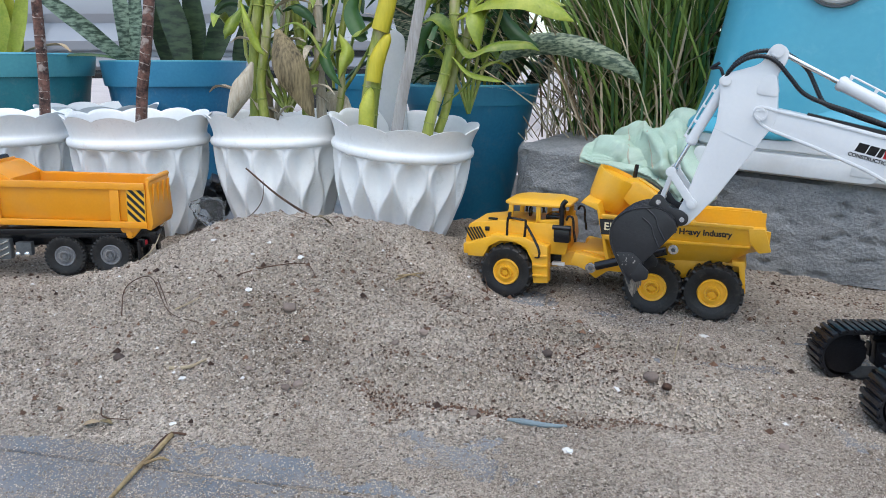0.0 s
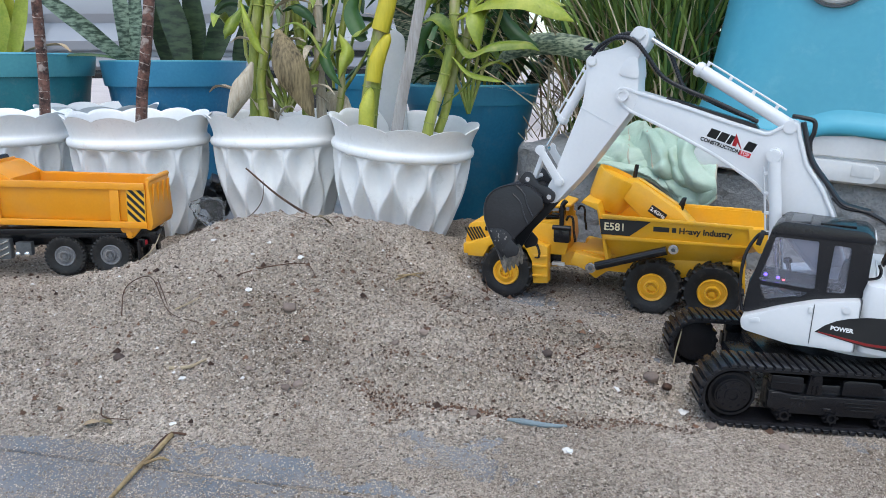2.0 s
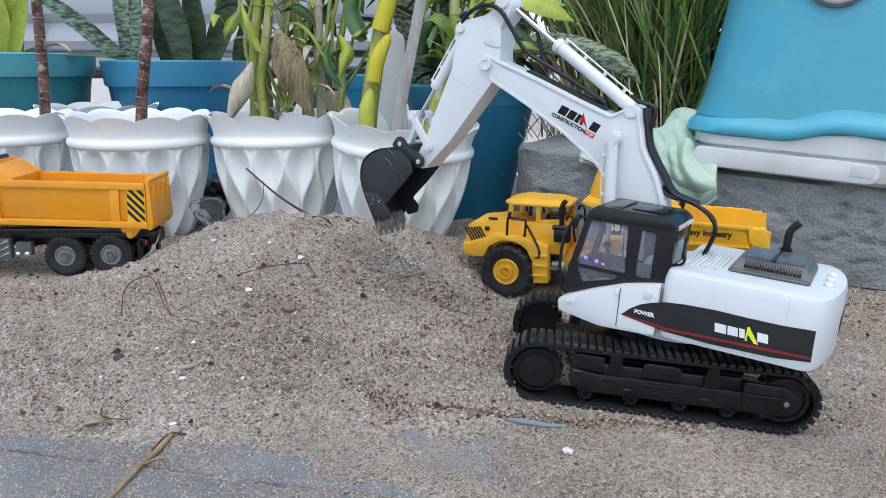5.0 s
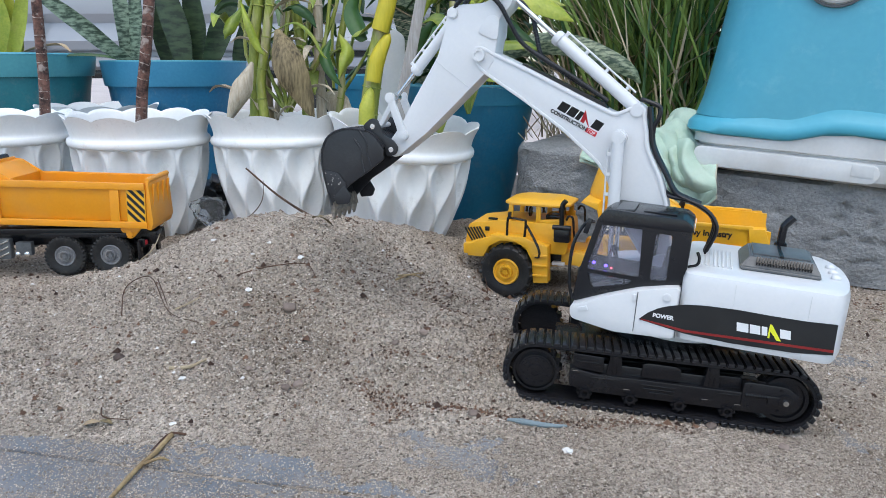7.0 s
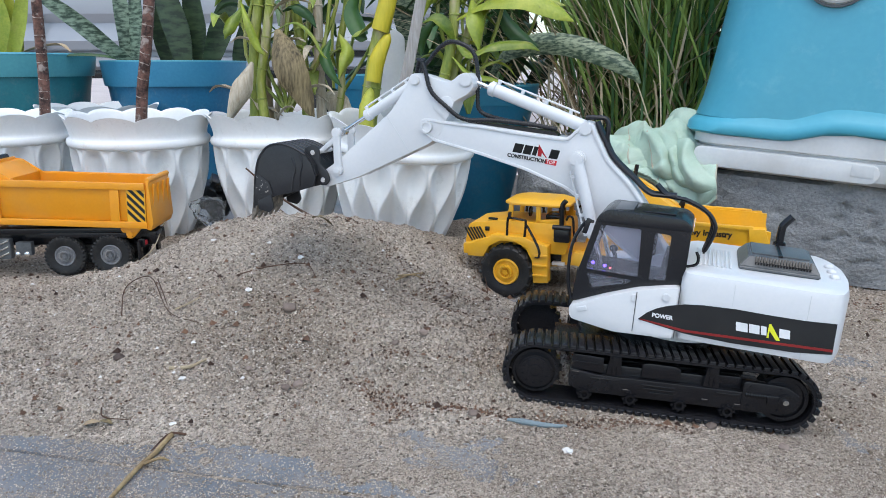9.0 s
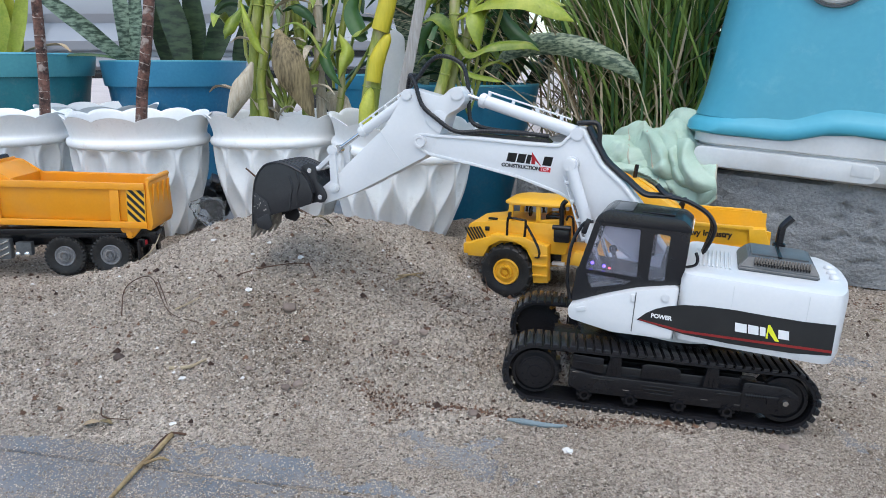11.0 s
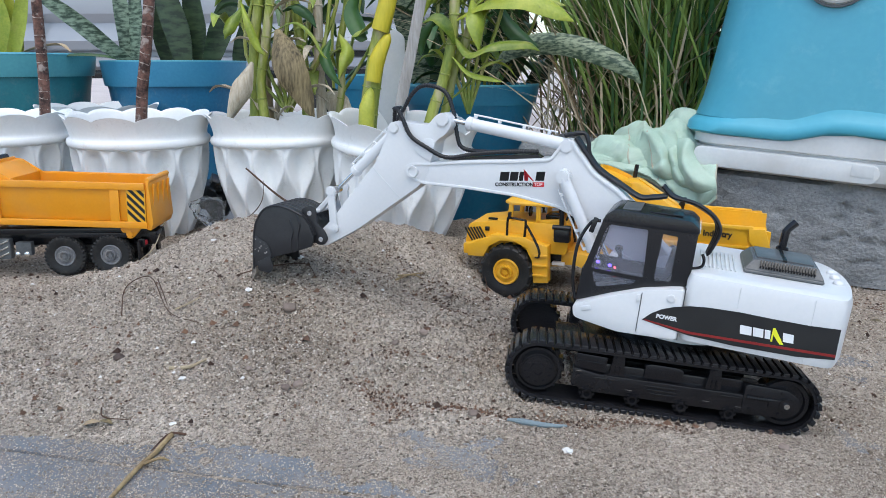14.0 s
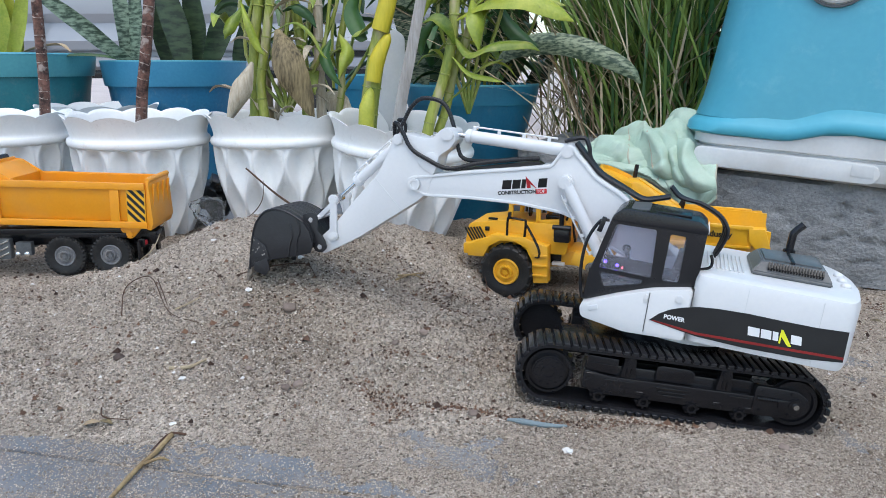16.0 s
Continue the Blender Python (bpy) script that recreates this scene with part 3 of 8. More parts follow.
# ---- the white toy excavator ----
BOOM_FOOT = Vector((0.007, 0, 0.1078))
BOOM, STICK, LINK = 0.2466, 0.1213, 0.0286
SPROCKET, IDLER, TRACK_R, TRACK_Y = (0.109, 0.0268), (-0.089, 0.0268), 0.0245, 0.0665
CYL_EYE = (0.109, 0.045)
CYL_FOOT = (0.050, 0.083)
ARM_EYE, ARM_PIN = (0.1165, 0.070), (-0.0531, 0.0215)
DIG_EYE, ROCK_PIN = (-0.0085, 0.0435), (0.1040, 0.0020)
ROCKER, ROD = 0.037, 0.0315

excavator = thing("toy_excavator", pose(0.2, 0.634, 0.003, 0, 0, 168), "white toy excavator with black cab and tracks on the sand", "toy excavator")


def track_point(s):
    """A point and tilt on the track's loop at the way s."""
    a = SPROCKET[0] - IDLER[0]
    r, cz = TRACK_R, SPROCKET[1]
    total = 2 * a + 2 * math.pi * r
    s %= total
    if s < a:
        return SPROCKET[0] - s, cz + r, 0.0
    s -= a
    if s < math.pi * r:
        q = s / r
        return IDLER[0] - r * math.sin(q), cz + r * math.cos(q), q
    s -= math.pi * r
    if s < a:
        return IDLER[0] + s, cz - r, math.pi
    q = (s - a) / r
    return SPROCKET[0] + r * math.sin(q), cz - r * math.cos(q), math.pi + q


TRACK_LEN = 2 * (SPROCKET[0] - IDLER[0]) + 2 * math.pi * TRACK_R
PADS = 80
pads, wheels = [], []


def pad_pose(k, way):
    x, z, q = track_point(TRACK_LEN * k / PADS + way)
    return pose(x, 0, z, 0, -math.degrees(q), 0)


def build_track(sgn, label):
    y = TRACK_Y if sgn > 0 else -0.048
    out = sgn * 0.0165
    belt = BM()
    ring = [track_point(TRACK_LEN * k / 120) for k in range(120)]
    loops = []
    for x, z, q in ring:
        nx, nz = -math.sin(q), math.cos(q)
        loops.append([belt.verts.new((x + nx * d, w, z + nz * d)) for w, d in ((-0.0145, -0.0028), (0.0145, -0.0028), (0.0145, -0.0006), (-0.0145, -0.0006))])
    for a, b in zip(loops, loops[1:] + loops[:1]):
        for k in range(4):
            belt.faces.new((a[k], b[k], b[(k + 1) % 4], a[(k + 1) % 4]))
    tr = part("track", belt, "track", excavator, label, m=pose(0, y, -0.003))
    pad = box(0.0058, 0.0325, 0.0014, (0, 0, 0.0000), 0.0004, seg=1)
    join(pad, box(0.0047, 0.0330, 0.0022, (0, 0, 0.0016), 0.0006))
    for w in (-0.0085, 0.0085):
        join(pad, box(0.0062, 0.0040, 0.0020, (0, w, -0.0016), 0.0005, seg=1))
    first = part("track_pad", pad, "track", tr)
    for k in range(PADS):
        o = first if k == 0 else same(first, "track_pad", tr, Matrix())
        o.matrix_basis = pad_pose(k, 0)
        pads.append((o, k))
    # side frame: stepped plate, upper blocks, carrier brackets, embossed bars
    slab_y = lambda pts, a, b, bev=0.0010: side(pts, out * a, out * b, bev)
    fr = box(0.150, 0.014, 0.024, (0.005, 0, 0.026), 0.002)
    join(fr, slab_y(rounded([(0.081, 0.0335), (0.060, 0.0300), (-0.058, 0.0300), (-0.058, 0.0140), (0.070, 0.0140), (0.081, 0.0190)], 0.002), 0.25, 0.80))
    join(fr, slab_y(rounded([(0.079, 0.0455), (0.054, 0.0445), (0.054, 0.0310), (0.079, 0.0330)], 0.0015), 0.20, 0.66))
    join(fr, slab_y(rounded([(0.078, 0.0400), (0.056, 0.0392), (0.056, 0.0382), (0.078, 0.0390)], 0.0004), 0.62, 0.70, 0.0003))
    join(fr, slab_y(rounded([(0.023, 0.0425), (0.019, 0.0440), (-0.004, 0.0435), (-0.008, 0.0410), (-0.008, 0.0305), (0.023, 0.0305)], 0.0015), 0.15, 0.62))
    join(fr, slab_y(rounded([(-0.036, 0.0400), (-0.056, 0.0400), (-0.056, 0.0300), (-0.038, 0.0300)], 0.0015), 0.10, 0.45))
    for x in (0.045, -0.032):
        join(fr, slab_y(rounded([(x + 0.0062, 0.0300), (x + 0.0045, 0.0475), (x - 0.0045, 0.0475), (x - 0.0062, 0.0300)], 0.0012), 0.20, 0.72))
        for d in (-0.0018, 0.0018):
            join(fr, box(0.0008, 0.0014, 0.0080, (x + d, out * 0.74, 0.0345), 0.0003, seg=1))
        join(fr, cyl(0.0036, 0.028, (x, 0, 0.0450), "y", 14, bevel=0.0006))
    for z, x0, x1 in ((0.0262, 0.022, -0.004), (0.0232, 0.020, -0.004), (0.0202, 0.016, -0.003), (0.0272, 0.064, 0.043), (0.0272, -0.036, -0.054)):
        join(fr, box(x0 - x1, 0.0016, 0.0014, ((x0 + x1) / 2, out * 0.82, z), 0.0005))
    for x, z in ((0.076, 0.0300), (0.034, 0.0190), (-0.028, 0.0190), (-0.054, 0.0180)):
        join(fr, box(0.0060, 0.0012, 0.0030, (x, out * 0.81, z), 0.0004, seg=1))
    # housing of the front wheel with its spring
    join(fr, slab_y(rounded([(-0.056, 0.0400), (-0.089, 0.0390), (-0.099, 0.0330), (-0.101, 0.0268), (-0.099, 0.0200), (-0.089, 0.0150), (-0.056, 0.0140)], 0.004), 0.45, 0.86))
    for k in range(10):
        join(fr, cyl(0.0021, 0.0011, (-0.059 - 0.0020 * k, out * 0.86, 0.0295), "x", 10))
    for x, z in ((-0.062, 0.0360), (-0.062, 0.0190), (-0.085, 0.0360), (-0.085, 0.0180)):
        join(fr, cyl(0.0012, 0.0016, (x, out * 0.88, z), "y", 8))
    part("track_frame", fr, "black", tr, smooth=30)
    for x in (0.067, 0.030, -0.009, -0.047):
        ro = cyl(0.0064, 0.024, (0, 0, 0), "y", 20, bevel=0.0012)
        join(ro, lathe([(0.0020, -0.001), (0.0024, 0.0016), (0.0040, 0.0018), (0.0044, -0.001)], 18), pose(0, out * 0.84, 0, -90 * sgn, 0, 0))
        for k in range(8):
            q = 2 * math.pi * k / 8
            join(ro, cyl(0.0010, 0.003, (0.0053 * math.cos(q), out * 0.76, 0.0053 * math.sin(q)), "y", 6))
        part("roller", ro, "black", tr, m=pose(x, 0, 0.0125))
    sp = cyl(0.0196, 0.018, (0, 0, 0), "y", 40, bevel=0.001)
    join(sp, lathe([(0.0160, -0.002), (0.0166, 0.0020), (0.0186, 0.0020), (0.0192, -0.002)], 40), pose(0, out * 0.56, 0, -90 * sgn, 0, 0))
    join(sp, cyl(0.0140, 0.009, (0, out * 0.62, 0), "y", 40, bevel=0.0014))
    join(sp, lathe([(0.0030, -0.002), (0.0036, 0.0014), (0.0064, 0.0014), (0.0072, -0.002)], 24), pose(0, out * 0.88, 0, -90 * sgn, 0, 0))
    for k in range(10):
        q = 2 * math.pi * k / 10
        join(sp, cyl(0.0010, 0.0016, (0.0105 * math.cos(q), out * 0.91, 0.0105 * math.sin(q)), "y", 8))
    gear = []
    for k in range(64):
        q = 2 * math.pi * k / 64
        rr = 0.0190 if k % 4 < 2 else 0.0220
        gear.append((rr * math.cos(q), rr * math.sin(q)))
    join(sp, side(gear, -0.005, 0.005))
    wheels.append((part("sprocket", sp, "black", tr, m=pose(SPROCKET[0], 0, SPROCKET[1]), smooth=30), SPROCKET))
    idl = cyl(0.0200, 0.016, (0, 0, 0), "y", 40, bevel=0.001)
    join(idl, lathe([(0.0150, -0.002), (0.0160, 0.0016), (0.0190, 0.0016), (0.0197, -0.002)], 40), pose(0, out * 0.52, 0, -90 * sgn, 0, 0))
    wheels.append((part("idler_wheel", idl, "black", tr, m=pose(IDLER[0], 0, IDLER[1]), smooth=30), IDLER))
    plate = cyl(0.0062, 0.003, (-0.089, out * 0.90, 0.0268), "y", 24, bevel=0.0008)
    join(plate, box(0.012, 0.0022, 0.0075, (-0.0815, out * 0.88, 0.0268), 0.0008))
    part("axle_plate", plate, "black", tr)
    part("axle_bolt", cyl(0.0022, 0.002, (-0.089, out * 1.02, 0.0268), "y", 12), "silver", tr, "small bright axle bolt")


build_track(1, "black rubber-like crawler track of many short pads")
build_track(-1, "black rubber-like crawler track of many short pads")
chassis = box(0.135, 0.085, 0.020, (0.005, 0.012, 0.036), 0.004)
join(chassis, box(0.19, 0.040, 0.014, (0.0, 0.012, 0.032), 0.003))
join(chassis, cyl(0.043, 0.014, (0, 0.010, 0.052), "z", 40))
part("chassis", chassis, "black", excavator)

# upper body; everything on it turns with it
house = part("house", join(
    flat(rounded([(-0.0126, 0.078), (-0.126, 0.078), (-0.1335, 0.060), (-0.1385, 0.025), (-0.1385, -0.012), (-0.1335, -0.036), (-0.126, -0.054), (-0.0126, -0.054)], 0.010, 4), 0.064, 0.1215, 0.0075),
    cyl(0.046, 0.010, (-0.01, 0.010, 0.0605), "z", 40)), "white", excavator, "glossy white plastic engine house", smooth=50)


def upper(name, bm, material, label="", smooth=40, m=None):
    return part(name, bm, material, house, label, smooth, m)


# left skirt under the cab, right tank, floor between
upper("cab_skirt", side(rounded([(0.0735, 0.078), (0.046, 0.0905), (0.0197, 0.1005), (-0.002, 0.1055), (-0.0122, 0.1075), (-0.0122, 0.0645), (0.035, 0.0620), (0.0715, 0.0675)], 0.004), 0.012, 0.078, 0.0022), "white")
upper("side_tank", side(rounded([(0.060, 0.066), (0.060, 0.098), (-0.0122, 0.112), (-0.0122, 0.0645)], 0.004), -0.054, -0.020, 0.003), "white")
upper("deck", box(0.075, 0.034, 0.016, (0.022, -0.004, 0.072), 0.001), "black")
for k in range(9):
    upper("deck_rib", box(0.0016, 0.060, 0.0016, (-0.0215 - 0.0033 * k, 0.018, 0.1222), 0.0004, seg=1), "white")
for x, z0, z1 in ((-0.0127, 0.066, 0.109), (0.0197, 0.066, 0.099)):
    upper("panel_seam", box(0.0007, 0.0006, z1 - z0, (x, 0.0781, (z0 + z1) / 2)), "grey")
for x in (-0.052, -0.105):
    upper("panel_seam", box(0.0005, 0.0006, 0.050, (x, 0.0779, 0.092)), "tub_base")
upper("door_hinge", box(0.003, 0.002, 0.006, (0.022, 0.0784, 0.094), 0.0006), "white")
upper("lock_boss", cyl(0.0032, 0.0022, (-0.003, 0.0786, 0.0985), "y", 16, bevel=0.0006), "white")
upper("skirt_catch", box(0.008, 0.0016, 0.004, (0.062, 0.0783, 0.0775), 0.0006, rot=(0, 20, 0)), "white")
upper("boom_bracket", join(side(rounded([(-0.010, 0.064), (0.028, 0.064), (0.018, 0.114), (0.007, 0.120), (-0.004, 0.114)], 0.004), 0.0155, 0.0195, 0.0006),
                           side(rounded([(-0.010, 0.064), (0.028, 0.064), (0.018, 0.114), (0.007, 0.120), (-0.004, 0.114)], 0.004), -0.0195, -0.0155, 0.0006)), "white")

# stripe, thin red line and printed marks on both flanks
STRIPE = [(0.0165, 0.0768), (0.010, 0.0835), (0.0025, 0.0885), (-0.006, 0.0920), (-0.018, 0.0952), (-0.032, 0.0968), (-0.055, 0.0977), (-0.080, 0.0972), (-0.1035, 0.0972), (-0.1255, 0.0985), (-0.1262, 0.0745), (-0.100, 0.0712), (-0.055, 0.0700), (-0.020, 0.0712)]
for sgn in (1, -1):
    y0, y1 = (0.0779, 0.0785) if sgn > 0 else (-0.0545, -0.0539)
    st = upper("stripe", side(STRIPE, y0, y1), "print", "glossy black side stripe")
    yy = 0.0786 if sgn > 0 else -0.0546
    part("red_line", join(side([(0.0140, 0.0776), (-0.020, 0.0745), (-0.020, 0.0725), (0.0150, 0.0768)], yy - 0.0002, yy + 0.0002),
                          side([(-0.020, 0.0745), (-0.126, 0.0785), (-0.126, 0.0765), (-0.020, 0.0725)], yy - 0.0002, yy + 0.0002)), "darkred", st, "thin dark red line")
    lettering("POWER", 0.0046, "whiteprint", st, pose(-0.002, yy, 0.0822, 90, 0, 180 if sgn > 0 else 0), label="white printed word", bold=0.0002)
    # brand mark as plain slanted bars with a lime slash
    for k, (a, b) in enumerate(((0.0, 0.0085), (0.0095, 0.017), (0.018, 0.022), (0.031, 0.0385))):
        x0 = -0.0575 - a
        x1 = -0.0575 - b
        part("printed_bar", side([(x0, 0.0790 + 0.002), (x0 + 0.001, 0.0880), (x1 + 0.001, 0.0878), (x1, 0.0790 + 0.002)], yy - 0.0002, yy + 0.0002), "whiteprint", st, "white slanted bar of a printed mark")
    part("printed_slash", side([(-0.0800, 0.0905), (-0.0815, 0.0905), (-0.0895, 0.0785), (-0.0865, 0.0785), (-0.0810, 0.0850), (-0.0812, 0.0795), (-0.0798, 0.0795)], yy - 0.0003, yy + 0.0003), "yellowprint", st, "lime yellow slash of a printed mark")
# rear printed mark
for k in range(4):
    upper("printed_bar", box(0.0005, 0.0075, 0.010, (-0.1387, 0.020 - 0.0098 * k, 0.093), rot=(8, 0, 0)), "print" if k < 3 else "red")
upper("printed_bar", box(0.0005, 0.036, 0.0025, (-0.1387, 0.005, 0.0835)), "print")

# engine cover, exhaust, rear knobs
cov = BM()
pts0 = [(-0.054, 0.044), (-0.114, 0.044), (-0.114, -0.020), (-0.054, -0.020)]
pts1 = [(-0.061, 0.036), (-0.109, 0.036), (-0.109, -0.015), (-0.061, -0.015)]
lo = [cov.verts.new((x, y, 0.1212)) for x, y in pts0]
md = [cov.verts.new((x, y, 0.1245)) for x, y in pts0]
hi = [cov.verts.new((x, y, 0.1325)) for x, y in pts1]
for a, b in ((lo, md), (md, hi)):
    for k in range(4):
        cov.faces.new((a[k], a[(k + 1) % 4], b[(k + 1) % 4], b[k]))
cov.faces.new(hi), cov.faces.new(lo[::-1])
bmesh.ops.bevel(cov, geom=list(cov.edges), offset=0.001, segments=2, affect="EDGES")
cover = upper("engine_cover", cov, "grey", "dark grey ribbed engine cover")
for k in range(20):
    x = -0.064 - 0.0021 * k
    part("louvre", box(0.0011, 0.0065, 0.0055, (x - 0.002, 0.0405, 0.1290), rot=(45, 0, 0)), "black", cover)
for x in (-0.071, -0.094):
    part("cover_panel", box(0.020, 0.042, 0.0014, (x - 0.002, 0.009, 0.1330), 0.0005), "grey", cover)
part("cover_bar", box(0.003, 0.046, 0.0022, (-0.0845, 0.009, 0.1332), 0.0006), "black", cover)
pipe = tube([(-0.087, -0.022, 0.120), (-0.087, -0.022, 0.145), (-0.0885, -0.022, 0.151), (-0.094, -0.022, 0.158)], 0.0033, 12, 4)
join(pipe, cyl(0.0052, 0.014, (-0.087, -0.022, 0.128), "z", 16, bevel=0.0008))
upper("exhaust_pipe", pipe, "black", "black bent exhaust pipe")
for y in (0.030, 0.012, -0.006):
    upper("rear_knob", ball(0.0042, (-0.126, y, 0.1222), 2, (1, 1, 0.7)), "white")

# cab: open frame of plates with panes
CAB = [(0.0728, 0.0790), (0.0705, 0.1045), (0.0590, 0.1575), (0.0515, 0.1640), (-0.0075, 0.1630), (-0.0135, 0.1575), (-0.0135, 0.1075), (-0.002, 0.1057), (0.0197, 0.1006), (0.046, 0.0907)]
W_FRONT = rounded([(0.0555, 0.1510), (0.0235, 0.1515), (0.0215, 0.1085), (0.0640, 0.1095)], 0.002)
W_REAR = rounded([(0.0125, 0.1500), (0.0000, 0.1495), (0.0000, 0.1085), (0.0130, 0.1075)], 0.002)
W_LOW = rounded([(0.0630, 0.1060), (0.0260, 0.1050), (0.0300, 0.1010), (0.0575, 0.0930)], 0.0015)
cab = upper("cab", side(rounded(CAB, 0.003, 3), 0.0630, 0.0670, 0, (W_FRONT, W_REAR, W_LOW)), "black", "glossy black cab frame with clear panes", smooth=30)
part("cab_side", side(rounded(CAB, 0.003, 3), 0.0130, 0.0165, 0, (W_FRONT, W_REAR)), "black", cab)
part("cab_roof", side(rounded([(0.0600, 0.1530), (0.0585, 0.1590), (0.0515, 0.1655), (-0.0085, 0.1645), (-0.0150, 0.1590), (-0.0150, 0.1540)], 0.003), 0.0125, 0.0675, 0.0025), "black", cab, "glossy black cab roof")
part("roof_hatch", box(0.026, 0.034, 0.0014, (0.012, 0.040, 0.1656), 0.0005, rot=(0, 0.8, 0)), "black", cab)
part("roof_pane", box(0.020, 0.040, 0.0014, (0.042, 0.040, 0.1652), 0.0005, rot=(0, 6, 0)), "grey", cab)
part("cab_back", join(join(box(0.003, 0.048, 0.016, (-0.0130, 0.040, 0.150), 0.0005), box(0.003, 0.048, 0.014, (-0.0130, 0.040, 0.114), 0.0005)),
                      join(box(0.003, 0.010, 0.046, (-0.0130, 0.0605, 0.132), 0.0005), box(0.003, 0.010, 0.046, (-0.0130, 0.0185, 0.132), 0.0005))), "black", cab)
part("cab_front_bar", box(0.004, 0.052, 0.004, (0.0695, 0.040, 0.1055), 0.0008), "black", cab)
part("cab_nose", box(0.006, 0.052, 0.022, (0.0695, 0.040, 0.0930), 0.0015, rot=(0, -5, 0)), "black", cab)
for name, pts in (("side_pane", W_FRONT), ("side_pane", W_REAR), ("side_pane", W_LOW)):
    pn = part(name, side(pts, 0.0645, 0.0652), "glass", cab, "clear plastic pane with the sky's reflection tinted in")
    pn.visible_shadow = False
pn = part("back_pane", box(0.0008, 0.034, 0.026, (-0.0130, 0.040, 0.132)), "glass", cab)
pn.visible_shadow = False
pn = part("windscreen", box(0.0008, 0.048, 0.050, (0.0648, 0.040, 0.131), rot=(0, -12, 0)), "glass", cab)
pn.visible_shadow = False
seat = box(0.020, 0.022, 0.006, (0.012, 0.040, 0.108), 0.002)
join(seat, box(0.006, 0.022, 0.024, (0.002, 0.040, 0.120), 0.002, rot=(0, -8, 0)))
part("seat", seat, "black", cab)
lev = tube([(0.042, 0.048, 0.102), (0.043, 0.048, 0.118), (0.045, 0.048, 0.124)], 0.0018, 8, 3)
join(lev, ball(0.0036, (0.0452, 0.048, 0.1265), 2))
part("lever", lev, "black", cab)
part("cab_floor", box(0.074, 0.048, 0.003, (0.028, 0.040, 0.1015), 0.0006), "black", cab)
for x, z in ((0.0600, 0.1130), (0.0580, 0.1010), (0.050, 0.1115)):
    part("lamp", ball(0.0015, (x, 0.056, z), 2), "led", cab, "small glowing violet lamp")
part("lamp", ball(0.0009, (0.046, 0.050, 0.1085), 2), "ledred", cab, "small glowing red lamp")
lettering("STRONG POWER", 0.0058, "whiteprint", cab, pose(-0.0157, 0.040, 0.1520, 90, 0, -90), label="white printed words")
hr = tube([(0.0735, 0.067, 0.081), (0.0775, 0.069, 0.100), (0.0770, 0.069, 0.130), (0.0690, 0.068, 0.1505), (0.0615, 0.067, 0.1530)], 0.0014, 8, 5)
part("handrail", hr, "black", cab)
part("cab_mirror", box(0.004, 0.003, 0.014, (0.0665, 0.0705, 0.1490), 0.001, rot=(0, -12, 0)), "black", cab)
part("side_handle", tube([(-0.0145, 0.058, 0.122), (-0.0215, 0.058, 0.125), (-0.0225, 0.058, 0.131), (-0.0205, 0.058, 0.136)], 0.0013, 6, 3), "black", cab)

# the roof sits low: the cab above its sill is 7 per cent shorter
for ob in (cab, *[o for o in bpy.data.objects if o.parent == cab and o.name.split(".")[0] != "lettering"]):
    for v in ob.data.vertices:
        v.co.z -= 0.075 * max(0.0, v.co.z - 0.105)

# hoses that rise from the deck behind the cab
for k, dy in enumerate((-0.0045, 0.0, 0.0045)):
    upper("hose", tube([(-0.026, dy, 0.121), (-0.030 - 0.001 * k, dy, 0.138), (-0.0300 - 0.001 * k, dy, 0.148), (-0.024, dy, 0.156 + 0.001 * k), (-0.008, dy, 0.1635 + 0.001 * k), (0.010, dy, 0.168), (0.020, dy, 0.176)], 0.0017, 8, 11, ridged=0.16), "hose", "black ribbed hose")

# boom
B_OUT = [(-0.012, -0.004), (-0.004, -0.012), (0.012, -0.010), (0.045, -0.004), (0.072, 0.004), (0.088, 0.0125), (0.105, 0.0150), (0.146, 0.0110), (0.190, 0.0020), (0.2340, -0.0090), (0.2450, -0.0085), (0.2545, -0.0040), (0.2555, 0.0040), (0.2480, 0.0090), (0.2400, 0.0110), (0.203, 0.0262), (0.158, 0.0428), (0.127, 0.0550), (0.124, 0.0640), (0.1195, 0.0755), (0.1125, 0.0770), (0.1060, 0.0710), (0.098, 0.0660), (0.085, 0.0565), (0.060, 0.0490), (0.037, 0.0375), (0.010, 0.0170), (-0.009, 0.0070)]


def inset(pts, d):
    """The outline drawn inwards by d."""
    k, out = len(pts), []
    turn = 1 if sum(pts[i - 1][0] * pts[i][1] - pts[i][0] * pts[i - 1][1] for i in range(k)) > 0 else -1
    for i in range(k):
        p, a, b = Vector(pts[i]), Vector(pts[i - 1]), Vector(pts[(i + 1) % k])
        u, v = (p - a).normalized(), (b - p).normalized()
        n = Vector((-(u.y + v.y), u.x + v.x)).normalized()
        out.append(tuple(p + n * (turn * d)))
    return out


